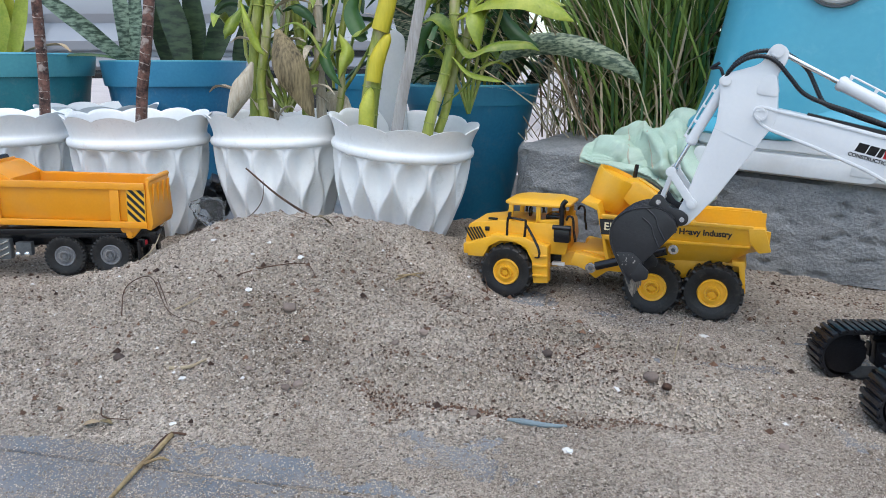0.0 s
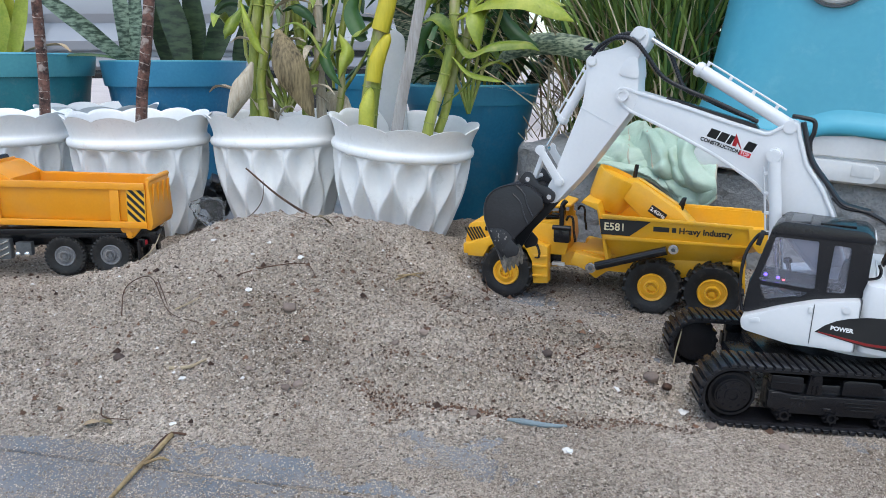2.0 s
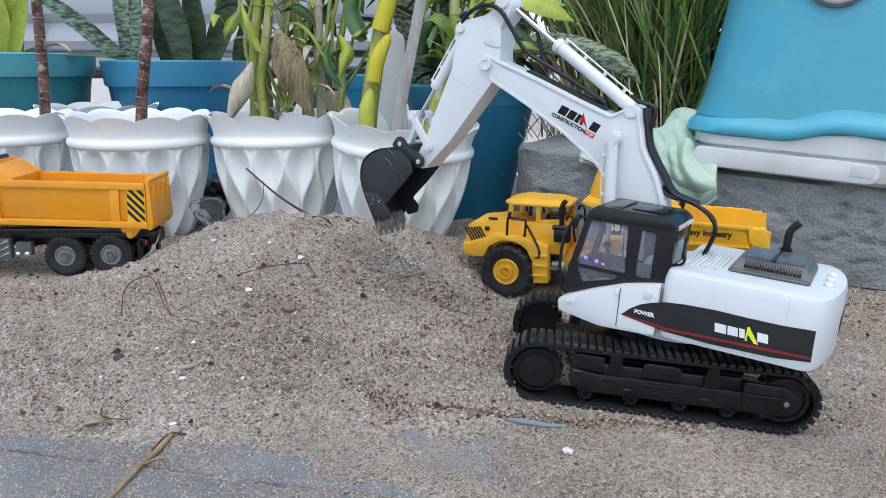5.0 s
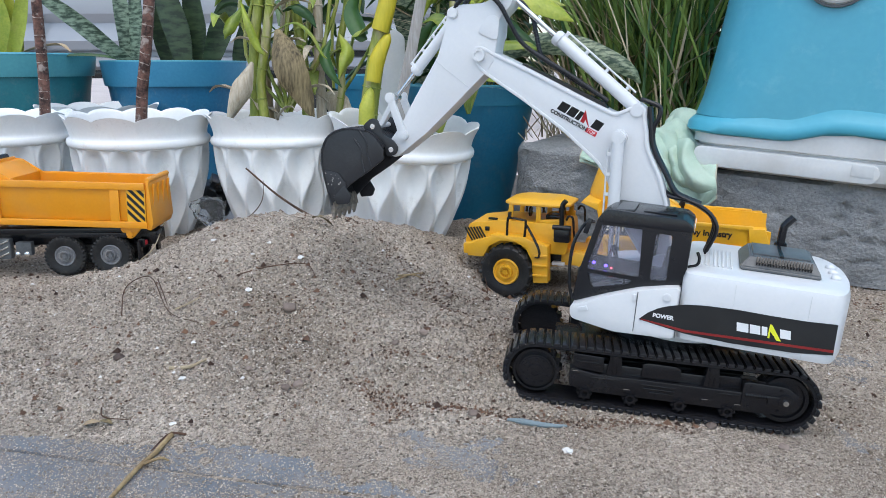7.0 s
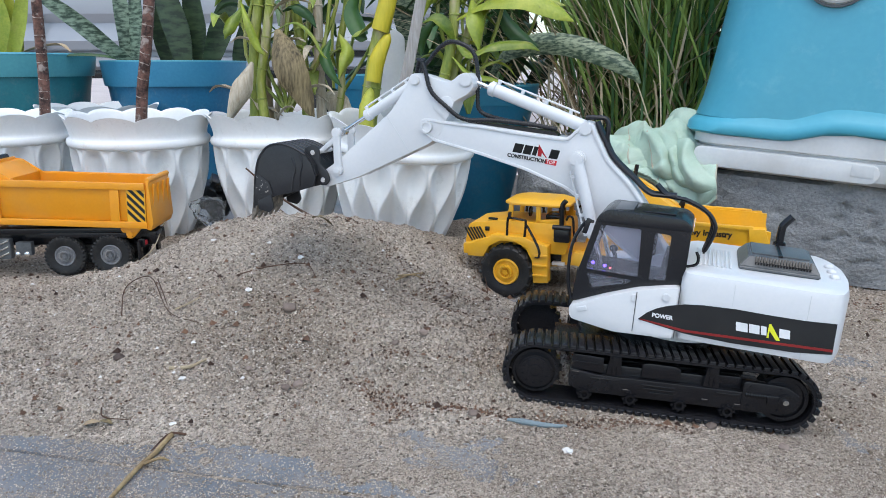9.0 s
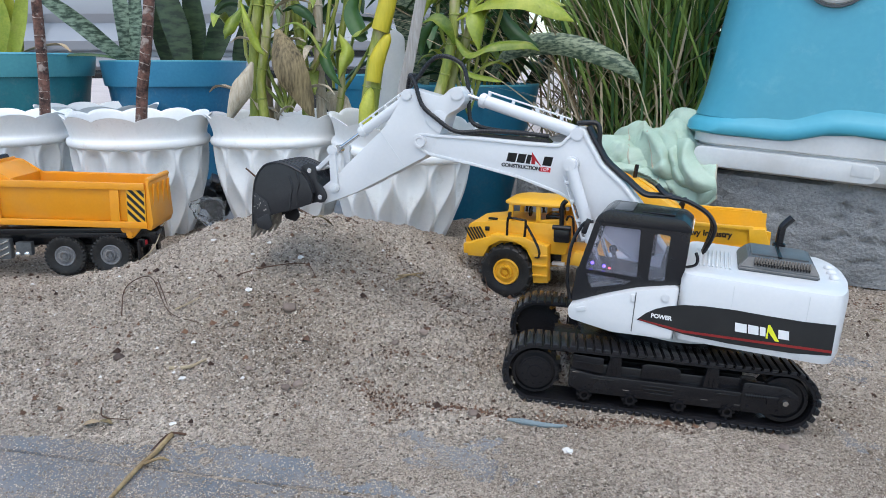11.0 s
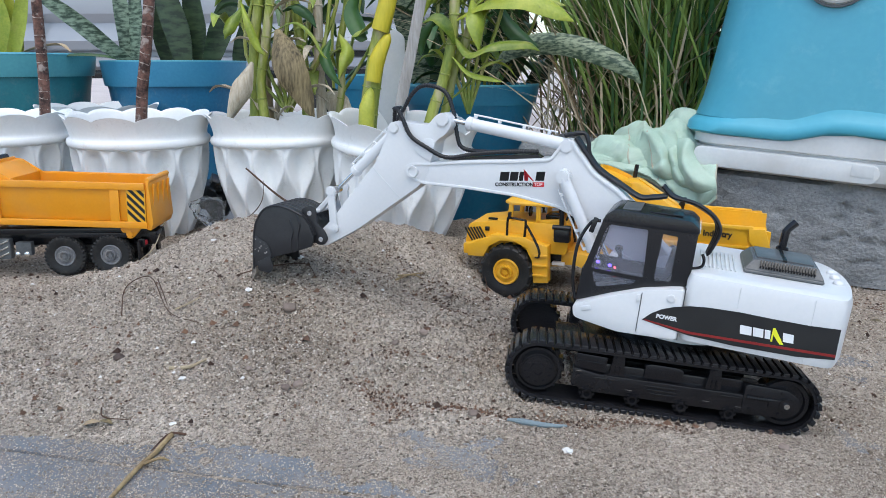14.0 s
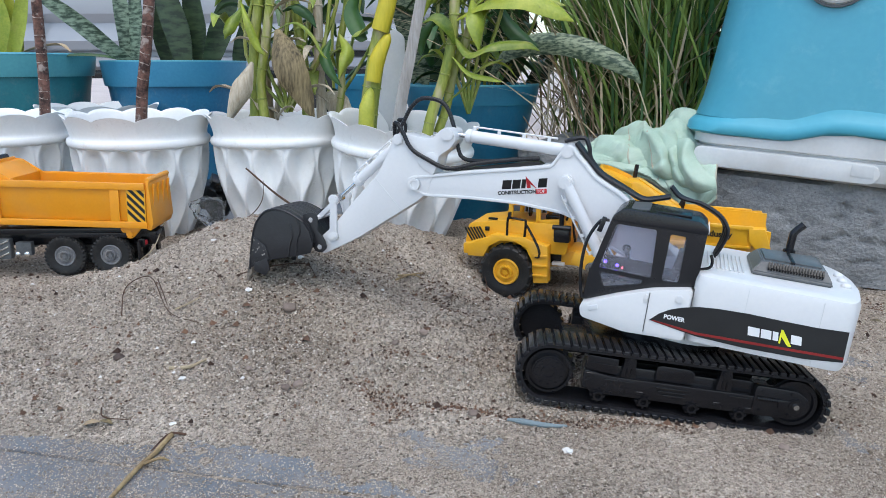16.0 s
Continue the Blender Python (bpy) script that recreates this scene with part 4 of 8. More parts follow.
boom = part("boom", side(rounded(B_OUT, 0.004, 3), -0.0130, 0.0130, 0.0012), "white", excavator, "white plastic boom with printed marks")
for sgn in (1, -1):
    part("boom_rim", side(rounded(inset(B_OUT, 0.0006), 0.004, 3), sgn * 0.0134 - 0.0010, sgn * 0.0134 + 0.0010, 0.0005, holes=[rounded(inset(B_OUT, 0.0030), 0.004, 3)]), "white", boom)
    pin = cyl(0.0056, 0.004, (BOOM, sgn * 0.0150, 0), "y", 20, bevel=0.0006)
    join(pin, lathe([(0.0036, -0.0004), (0.0036, 0.0008), (0.0056, 0.0008), (0.0056, -0.0004)], 20), pose(BOOM, sgn * 0.0172, 0, -90 * sgn, 0, 0))
    part("pivot_ring", pin, "white", boom)
    eye = cyl(0.0068, 0.006, (CYL_EYE[0], sgn * 0.0165, CYL_EYE[1]), "y", 24, bevel=0.0008)
    part("cylinder_eye", eye, "white", boom)
    part("bolt", cyl(0.0030, 0.002, (CYL_EYE[0], sgn * 0.0200, CYL_EYE[1]), "y", 12), "grey", boom, "dark recessed bolt")
    part("cylinder_mount", cyl(0.0058, 0.005, (ARM_EYE[0], sgn * 0.0125, ARM_EYE[1]), "y", 20, bevel=0.0008), "white", boom)
    # printed marks: plain bars in their colours
    face = Matrix(((-0.94 * sgn, 0.342, 0, 0.1435), (0, 0, sgn, sgn * 0.0131), (0.342 * sgn, 0.94, 0, 0.0298), (0, 0, 0, 1)))
    for a, b in ((-0.0225, -0.0140), (-0.0130, -0.0055), (-0.0045, -0.0005), (0.0110, 0.0190)):
        pb = BM()
        vs = [pb.verts.new(v) for v in ((a, -0.002, 0), (b, -0.002, 0), (b + 0.0015, 0.0062, 0), (a + 0.0015, 0.0062, 0))]
        pb.faces.new(vs)
        bmesh.ops.solidify(pb, geom=list(pb.faces), thickness=0.0004)
        part("printed_bar", pb, "print", boom, "black slanted bar of a printed mark", m=face)
    pb = BM()
    pb.faces.new([pb.verts.new(v) for v in ((0.0005, 0.0090, 0), (0.0010, -0.002, 0), (0.0045, -0.002, 0), (0.0045, 0.0015, 0), (0.0090, -0.0025, 0), (0.0100, -0.0025, 0))])
    bmesh.ops.solidify(pb, geom=list(pb.faces), thickness=0.0004)
    part("printed_slash", pb, "red", boom, "red slash of a printed mark", m=face)
    lettering("CONSTRUCTION", 0.0046, "print", boom, face @ pose(-0.0085, -0.0055, 0.0002), label="black printed word", bold=0.00016)
    part("printed_box", box(0.0105, 0.0042, 0.0004, (0.0138, -0.0055, 0)), "red", boom, "red printed box", m=face)
    lettering("TOP", 0.0040, "whiteprint", boom, face @ pose(0.0138, -0.0055, 0.0004), label="white printed word")
part("boom_channel", side([(0.135, 0.0520), (0.215, 0.0200), (0.215, 0.0235), (0.140, 0.0535)], -0.006, 0.006), "black", boom, "black hose channel on the boom")
part("hose", tube([(0.122, 0.004, 0.0775), (0.116, 0.005, 0.0810), (0.1060, 0.005, 0.0850), (0.1000, 0.005, 0.0790), (0.0960, 0.004, 0.0700), (0.086, 0.002, 0.0600)], 0.0018, 8, 10, ridged=0.16), "hose", boom)
for dy in (-0.0045, 0.0, 0.0045):
    part("hose", tube([(0.112, dy, 0.0790), (0.098, dy, 0.0690), (0.083, dy, 0.0590), (0.060, dy, 0.0525), (0.042, dy, 0.0480), (0.030, dy, 0.0520), (0.020, dy, 0.0570)], 0.0020, 8, 9), "hose", boom, "black hose along the boom")

# stick
S_OUT = [(-0.0600, 0.0200), (-0.0570, 0.0275), (-0.0490, 0.0290), (-0.0400, 0.0265), (-0.0330, 0.0300), (-0.0140, 0.0480), (-0.0070, 0.0505), (-0.0020, 0.0465), (0.0060, 0.0400), (0.0280, 0.0285), (0.0790, 0.0165), (0.0990, 0.0110), (0.1160, 0.0090), (0.1270, 0.0060), (0.1290, -0.0020), (0.1250, -0.0075), (0.1150, -0.0090), (0.0850, -0.0130), (0.0500, -0.0140), (0.0050, -0.0150), (-0.0060, -0.0130), (-0.0150, -0.0060), (-0.0265, 0.0015), (-0.0350, 0.0095), (-0.0480, 0.0090), (-0.0570, 0.0125)]
stick = part("stick", side(rounded(S_OUT, 0.004, 3), -0.0135, 0.0135, 0.0010), "white", excavator, "white plastic dipper stick")
for sgn in (1, -1):
    part("panel_seam", box(0.0007, 0.0004, 0.040, (0.030, sgn * 0.0136, 0.007), rot=(0, 8, 0)), "tub_base", stick)
    part("pivot_ring", cyl(0.0062, 0.0036, (ARM_PIN[0], sgn * 0.0142, ARM_PIN[1]), "y", 20, bevel=0.0008), "white", stick)
    part("pivot_ring", cyl(0.0046, 0.0036, (DIG_EYE[0], sgn * 0.0142, DIG_EYE[1]), "y", 20, bevel=0.0008), "white", stick)
    part("stick_cheek", side(rounded([(-0.020, -0.004), (-0.012, 0.016), (-0.030, 0.018), (-0.036, 0.010)], 0.006), sgn * 0.0138 - 0.0008, sgn * 0.0138 + 0.0008, 0.0004), "white", stick)
part("hose", tube([(-0.0085, -0.012, 0.0490), (-0.0140, -0.012, 0.0570), (-0.0100, -0.012, 0.0640), (-0.0180, -0.010, 0.0600)], 0.0016, 8, 6), "hose", stick)

# bucket: shell, two cheeks, ears, cutting edge and teeth
BACK = [(0.0300, -0.0070), (0.0420, -0.0180), (0.0500, -0.0310), (0.0515, -0.0450), (0.0440, -0.0590), (0.0310, -0.0690), (0.0125, -0.0790), (0.0000, -0.0850)]
shell = BM()
back = smooth_path([(x, 0, z) for x, z in [(0.006, -0.003), (0.018, -0.002)] + BACK], 4)
inner = []
for i, p in enumerate(back):
    d = (back[min(i + 1, len(back) - 1)] - back[max(i - 1, 0)]).normalized()
    inner.append(p + Vector((d.z, 0, -d.x)) * 0.0022)
va = [[shell.verts.new((p.x, y, p.z)) for y in (-0.0245, 0.0245)] for p in back]
vb = [[shell.verts.new((p.x, y, p.z)) for y in (-0.0245, 0.0245)] for p in inner]
for i in range(len(back) - 1):
    shell.faces.new((va[i][0], va[i][1], va[i + 1][1], va[i + 1][0]))
    shell.faces.new((vb[i][0], vb[i + 1][0], vb[i + 1][1], vb[i][1]))
    for k in (0, 1):
        shell.faces.new((va[i][k], va[i + 1][k], vb[i + 1][k], vb[i][k]))
for i in (0, len(back) - 1):
    shell.faces.new((va[i][0], va[i][1], vb[i][1], vb[i][0]))
bucket = part("bucket", shell, "bucket", excavator, "scratched black digging bucket with worn sandy teeth")
CHEEK = [(0.004, -0.004), (0.018, -0.003)] + [(p.x, p.z) for p in back[8:]] + [(0.0010, -0.0700), (0.0020, -0.0550), (-0.0015, -0.0300), (-0.0030, -0.0100)]
for sgn in (1, -1):
    part("bucket_cheek", side(CHEEK, sgn * 0.0250 - 0.0012, sgn * 0.0250 + 0.0012, 0.0005), "bucket", bucket)
    part("cheek_rim", tube([(p.x - 0.001, sgn * 0.0258, p.z + 0.0006) for p in back[8::4]], 0.0012, 6, 3), "bucket", bucket)
    ear = side(rounded([(0.036, 0.0035), (0.031, 0.0075), (0.024, 0.0055), (0.016, 0.0025), (0.006, 0.0070), (-0.003, 0.0065), (-0.0065, 0.0), (-0.003, -0.0070), (0.012, -0.0090), (0.036, -0.0080)], 0.003), sgn * 0.0185 - 0.0014, sgn * 0.0185 + 0.0014, 0.0005)
    part("bucket_ear", ear, "bucket", bucket)
    for x in (0.0, LINK):
        part("bolt", cyl(0.0026, 0.0016, (x, sgn * 0.0204, 0), "y", 10, bevel=0.0004), "silver", bucket, "bright screw head")
    part("side_cutter", side(rounded([(0.0050, -0.0590), (-0.0080, -0.0610), (-0.0115, -0.0680), (-0.0040, -0.0790), (0.0040, -0.0760)], 0.002), sgn * 0.0268 - 0.0010, sgn * 0.0268 + 0.0010, 0.0005), "bucket", bucket)
for sgn in (1, -1):
    for d in (0.0, 0.0095):
        part("cheek_strip", tube([(0.0330 - d * 0.2, sgn * 0.0264, -0.0110 - d), (0.0215 - d * 0.2, sgn * 0.0264, -0.0125 - d), (0.0130 - d * 0.2, sgn * 0.0264, -0.0190 - d), (0.0005, sgn * 0.0264, -0.0250 - d)], 0.0011, 6, 4), "bucket", bucket)
    part("corner_plate", side(rounded([(0.0300, -0.0660), (0.0170, -0.0560), (0.0030, -0.0570), (0.0030, -0.0780), (0.0120, -0.0770)], 0.002), sgn * 0.0268 - 0.0008, sgn * 0.0268 + 0.0008, 0.0004), "worn_black", bucket, "scratched corner plate")
for k in range(5):
    y = -0.0180 + 0.0090 * k
    part("back_rib", tube([(p.x, y, p.z) for p in back[4:22:3]], 0.0007, 6, 3), "bucket", bucket)
part("cutting_edge", box(0.012, 0.051, 0.0030, (-0.001, 0, -0.0835), 0.0008, rot=(0, -30, 0)), "worn", bucket, "sandy worn cutting edge")
for k in range(5):
    y = -0.0215 + 0.01075 * k
    tooth = side([(0.0050, -0.0790), (0.0065, -0.0835), (-0.0040, -0.0905), (-0.0120, -0.0945), (-0.0080, -0.0880), (0.0000, -0.0800)], y - 0.0028, y + 0.0028, 0.0006)
    part("tooth", tooth, "worn", bucket)

# rams: barrels and rods, each turning on its own pin (built along +x)
def ram_barrel(length, r, clips=True):
    bm = cyl(r, length, (length / 2, 0, 0), "x", 20, bevel=0.0008)
    join(bm, cyl(r * 1.18, 0.006, (length - 0.004, 0, 0), "x", 20, bevel=0.0008))
    join(bm, cyl(r * 1.12, 0.010, (0, 0, 0), "y", 18, bevel=0.0008))
    if clips:
        join(bm, tube([(length * 0.12, 0, r * 1.6), (length * 0.94, 0, r * 1.6)], 0.0009, 6, 4))
        for k in range(4):
            join(bm, box(0.003, 0.003, r * 0.9, (length * (0.2 + 0.24 * k), 0, r * 1.25), 0.0005, seg=1))
    return bm


def ram_rod(length, r):
    bm = cyl(r, length, (length / 2, 0, 0), "x", 14)
    join(bm, cyl(r * 2.0, 0.008, (0, 0, 0), "y", 16, bevel=0.0006))
    return bm


rams = {}
for sgn in (1, -1):
    rams["lift_barrel", sgn] = part("lift_ram_barrel", ram_barrel(0.072, 0.0052), "white", excavator, "white lifting ram")
    rams["lift_rod", sgn] = part("lift_ram_rod", ram_rod(0.062, 0.0022), "silver", excavator, "bright metal ram rod")
    rams["rocker", sgn] = part("rocker_arm", join(join(side(rounded([(-0.003, -0.004), (ROCKER + 0.002, -0.0035), (ROCKER + 0.002, 0.0035), (-0.003, 0.004)], 0.0025), -0.0016, 0.0016, 0.0006),
                                                         join(cyl(0.0050, 0.0045, (0, 0, 0), "y", 18, bevel=0.0008), cyl(0.0050, 0.0045, (ROCKER, 0, 0), "y", 18, bevel=0.0008))), cyl(0.0026, 0.0065, (0, 0, 0), "y", 12)), "white", excavator, "white plastic rocker arm")
rams["arm_barrel"] = part("arm_ram_barrel", ram_barrel(0.098, 0.0058), "white", excavator, "white stick ram")
rams["arm_rod"] = part("arm_ram_rod", ram_rod(0.096, 0.0022), "silver", excavator, "bright metal ram rod")
rams["dig_barrel"] = part("bucket_ram_barrel", ram_barrel(0.068, 0.0050), "white", excavator, "white bucket ram")
rams["dig_rod"] = part("bucket_ram_rod", ram_rod(0.060, 0.0020), "silver", excavator, "bright metal ram rod")
rams["link"] = part("push_link", join(box(ROD, 0.008, 0.005, (ROD / 2, 0, 0), 0.0012), cyl(0.0024, 0.034, (ROD, 0, 0), "y", 12)), "white", excavator, "white push link to the bucket")
# two slack hoses between stick and boom: chains of short rigid links, laid along a curve that
# changes from the folded to the stretched arm (points x, y, z in the boom's space)
HOSES = (
    ([(0.2925, 0.010, 0.0020), (0.2948, 0.014, 0.0152), (0.2888, 0.016, 0.0321), (0.2780, 0.017, 0.0421), (0.2654, 0.017, 0.0440), (0.2480, 0.014, 0.0395), (0.2250, 0.009, 0.0350), (0.1780, 0.004, 0.0470), (0.1400, 0.003, 0.0560)],
     [(0.2786, 0.010, 0.0354), (0.2806, 0.014, 0.0510), (0.2710, 0.016, 0.0451), (0.2578, 0.017, 0.0319), (0.2396, 0.016, 0.0265), (0.2187, 0.013, 0.0235), (0.1950, 0.008, 0.0350), (0.1659, 0.004, 0.0470), (0.1400, 0.003, 0.0560)]),
    ([(0.2935, -0.006, 0.0050), (0.2960, -0.006, 0.0220), (0.2880, -0.006, 0.0390), (0.2680, -0.006, 0.0520), (0.2433, -0.006, 0.0524), (0.2250, -0.005, 0.0440), (0.2090, -0.004, 0.0372), (0.1900, -0.004, 0.0420), (0.1707, -0.004, 0.0467), (0.1450, -0.004, 0.0545)],
     [(0.2855, -0.006, 0.0347), (0.2801, -0.006, 0.0492), (0.2759, -0.006, 0.0658), (0.2663, -0.006, 0.0775), (0.2451, -0.006, 0.0786), (0.2307, -0.005, 0.0634), (0.2210, -0.004, 0.0454), (0.2113, -0.004, 0.0340), (0.1860, -0.004, 0.0390), (0.1600, -0.004, 0.0490)]),
)
LINKS = 34


def hose_curve(k, open_part):
    """Evenly spaced points along hose k."""
    pts = smooth_path([Vector(a).lerp(Vector(b), open_part) for a, b in zip(*HOSES[k])], 8)
    way = np.concatenate([[0], np.cumsum([(q - p).length for p, q in zip(pts, pts[1:])])])
    return [Vector([float(np.interp(s, way, [p[i] for p in pts])) for i in range(3)]) for s in np.linspace(0, way[-1], LINKS + 1)]


hose_links = []
for k in range(2):
    link_bm = cyl(0.0018, 0.0062, (0, 0, 0), "z", 10, bevel=0.0004)
    join(link_bm, cyl(0.00215, 0.0016, (0, 0, 0.0015), "z", 10)), join(link_bm, cyl(0.00215, 0.0016, (0, 0, -0.0015), "z", 10))
    first = part("hose_link", link_bm, "hose", excavator, "short link of a slack black hose")
    for i in range(LINKS):
        hose_links.append((first if i == 0 else same(first, "hose_link", excavator, Matrix()), k, i))
# ---- toy trucks ----
def trough(sections, t=0.0025):
    """An open bin lofted along x from sections (x, half width below, half width above, z floor, z fold, z rim)."""
    bm, out, inn = BM(), [], []
    for x, wb, wt, zb, zf, zt in sections:
        out.append([bm.verts.new((x, y, z)) for y, z in ((-wt, zt), (-wt, zf), (-wb, zb), (wb, zb), (wt, zf), (wt, zt))])
        inn.append([bm.verts.new((x, y, z)) for y, z in ((-wt + t, zt), (-wt + t, zf), (-wb + t, zb + t), (wb - t, zb + t), (wt - t, zf), (wt - t, zt))])
    for a, b, c, d in zip(out, out[1:], inn, inn[1:]):
        for k in range(5):
            bm.faces.new((a[k], a[k + 1], b[k + 1], b[k]))
            bm.faces.new((c[k + 1], c[k], d[k], d[k + 1]))
        for k in (0, 5):
            bm.faces.new((a[k], b[k], d[k], c[k]))
    for o, i in ((out[0], inn[0]), (out[-1], inn[-1])):
        for k in range(5):
            bm.faces.new((o[k], o[k + 1], i[k + 1], i[k]))
    bmesh.ops.recalc_face_normals(bm, faces=bm.faces)
    return bm


def wheel(r, w, rim_r, rim, truck, x, y, z, lugs=0, label=""):
    sgn = 1 if y > 0 else -1
    h = w / 2
    prof = [(rim_r, -h * 0.7), (rim_r + (r - rim_r) * 0.3, -h), (r * 0.93, -h), (r * 0.985, -h * 0.8), (r, -h * 0.45), (r, h * 0.45), (r * 0.985, h * 0.8), (r * 0.93, h), (rim_r + (r - rim_r) * 0.3, h), (rim_r, h * 0.7)]
    tyre = lathe(prof, 48)
    tyre.transform(pose(0, 0, 0, 90, 0, 0))
    wh = part("wheel", tyre, "tyre", truck, label or "black rubber tyre on a plastic rim", m=pose(x, y, z, 0, random.uniform(0, 90), 0))
    tread = BM()
    for k in range(lugs):
        a = 2 * math.pi * k / lugs
        for s in (1, -1):
            join(tread, box(r * 0.13, h * 1.02, r * 0.13, (0, 0, 0), r * 0.018, seg=1), Matrix.Rotation(-(a + (math.pi / lugs if s < 0 else 0)), 4, "Y") @ pose(0, s * h * 0.52, r * 0.985, 0, 0, s * 28))
    if lugs:
        tagged(part("tread", tread, "tyre", wh), kind="stuff")
    o = sgn * h
    rm = cyl(rim_r * 1.02, w * 0.80, (0, 0, 0), "y", 32, bevel=rim_r * 0.06)
    join(rm, lathe([(rim_r * 0.80, -0.003), (rim_r * 0.84, 0.0012), (rim_r * 0.94, 0.0020), (rim_r * 0.99, 0.0010), (rim_r * 1.00, -0.003)], 32), pose(0, o * 0.84, 0, -90 * sgn, 0, 0))
    join(rm, lathe([(rim_r * 0.36, -0.001), (rim_r * 0.40, 0.0036), (rim_r * 0.50, 0.0036), (rim_r * 0.56, -0.001)], 28), pose(0, o * 0.84, 0, -90 * sgn, 0, 0))
    join(rm, cyl(rim_r * 0.20, 0.005, (0, o * 0.88, 0), "y", 16, bevel=0.0005))
    for k in range(10):
        a = 2 * math.pi * k / 10
        join(rm, cyl(rim_r * 0.055, 0.0024, (rim_r * 0.34 * math.cos(a), o * 0.94, rim_r * 0.34 * math.sin(a)), "y", 6))
    if rim == "rim_grey":
        for k in range(10):
            a = 2 * math.pi * (k + 0.5) / 10
            join(rm, cyl(rim_r * 0.10, 0.003, (rim_r * 0.64 * math.cos(a), o * 0.76, rim_r * 0.64 * math.sin(a)), "y", 10))
    part("rim", rm, rim, wh, "yellow plastic rim" if rim == "yellow" else "grey plastic rim")
    return wh


# articulated yellow dump truck
YT = pose(0.2640, 0.8740, 0, 0, 0, 159)
dumper = thing("toy_dump_truck", YT, "yellow toy articulated dump truck with black tyres on paving", "toy truck")
FRONT = ("cab_body", "cab_post", "cab_roof", "cab_sill", "seat", "steering_wheel", "exhaust_pipe", "air_filter", "mirror", "bonnet_light", "grille_slat", "headlight", "handrail")


def Y(name, bm, material="yellow", label="", m=None):
    if name in FRONT:
        for v in bm.verts:
            v.co.z = v.co.z if v.co.z < 0.05 else 0.05 + (v.co.z - 0.05) * 0.86
    return part(name, bm, material, dumper, label, m=m)


for x, z in ((0.178, 0.0325), (0.0015, 0.0312), (-0.0650, 0.0312)):
    for y in (0.0455, -0.0455):
        wheel(0.0322, 0.022, 0.0165, "yellow", dumper, x, y, z, 17)
HOOD = [(0.2385, 0.048), (0.2385, 0.064), (0.2355, 0.087), (0.2320, 0.0935), (0.2010, 0.0990), (0.1860, 0.1005), (0.1080, 0.1005), (0.1050, 0.0740), (0.1080, 0.0560), (0.1450, 0.0560), (0.2050, 0.0470)]
hood = Y("cab_body", side(rounded(HOOD, 0.004, 3), -0.034, 0.034, 0.003), label="yellow bonnet and cab base")
Y("bumper", box(0.020, 0.088, 0.014, (0.2285, 0, 0.0555), 0.003))
for sgn in (1, -1):
    arch = [(0.2300, 0.0480), (0.2300, 0.0640), (0.2120, 0.0700), (0.1960, 0.0775), (0.1560, 0.0775), (0.1440, 0.0720), (0.1270, 0.0680), (0.1255, 0.0220), (0.1440, 0.0200), (0.1465, 0.0480), (0.1550, 0.0640), (0.1680, 0.0705), (0.1880, 0.0705), (0.2020, 0.0620), (0.2090, 0.0480)]
    Y("mudguard", side(arch, sgn * 0.033, sgn * 0.0505, 0.0015))
    for k in range(3):
        Y("step", box(0.018, 0.004, 0.0025, (0.136, sgn * 0.051, 0.031 + 0.0125 * k), 0.0006))
    for k in range(6):
        Y("grille_slat", box(0.0022, 0.0012, 0.023, (0.2335 - 0.0038 * k, sgn * 0.0343, 0.0755 + 0.0006 * k), rot=(0, 28, 0)), "print")
    Y("headlight", box(0.006, 0.003, 0.0065, (0.2090, sgn * 0.0345, 0.0865), 0.0012), "black", "small dark headlight")
    # rails in black tube
    yy = sgn * 0.047
    Y("handrail", tube([(0.1795, yy, 0.0785), (0.1790, yy, 0.1040), (0.1760, yy, 0.1080), (0.1590, yy, 0.1060), (0.1560, yy, 0.1030), (0.1575, yy, 0.0770)], 0.0016, 8, 5), "black")
    Y("handrail", tube([(0.1555, yy, 0.1000), (0.1500, yy, 0.0900), (0.1380, yy + sgn * 0.005, 0.0680), (0.1370, yy + sgn * 0.005, 0.0560), (0.1420, yy + sgn * 0.004, 0.0545)], 0.0016, 8, 5), "black")
    Y("handrail", tube([(0.1080, yy * 0.8, 0.1080), (0.1050, yy * 0.8, 0.1140), (0.1000, yy * 0.8, 0.1110), (0.0985, yy * 0.8, 0.0950), (0.0960, yy * 0.8, 0.0780)], 0.0015, 8, 5), "black")
# cabin: posts, sill, roof and dark inside
for x, y in ((0.1800, 0.0300), (0.1800, -0.0300), (0.1440, 0.0310), (0.1440, -0.0310), (0.1150, 0.0300), (0.1150, -0.0300)):
    Y("cab_post", box(0.0060, 0.0050, 0.030, (x, y, 0.1125), 0.0010, rot=(0, -6 if x > 0.17 else 0, 0)))
roof, rings = BM(), []
for z, d, c in ((0.1240, 0.004, 0.012), (0.1246, 0.0, 0.013), (0.1282, 0.0, 0.013), (0.1326, 0.010, 0.010), (0.1330, 0.013, 0.009)):
    x0, x1, y1 = 0.1055 + d, 0.1890 - d, 0.0365 - d
    rings.append([roof.verts.new((x, y, z)) for x, y in ((x0 + c, -y1), (x1 - c, -y1), (x1, c - y1), (x1, y1 - c), (x1 - c, y1), (x0 + c, y1), (x0, y1 - c), (x0, c - y1))])
for a, b in zip(rings, rings[1:]):
    for k in range(8):
        roof.faces.new((a[k], a[(k + 1) % 8], b[(k + 1) % 8], b[k]))
roof.faces.new(rings[0][::-1]), roof.faces.new(rings[-1])
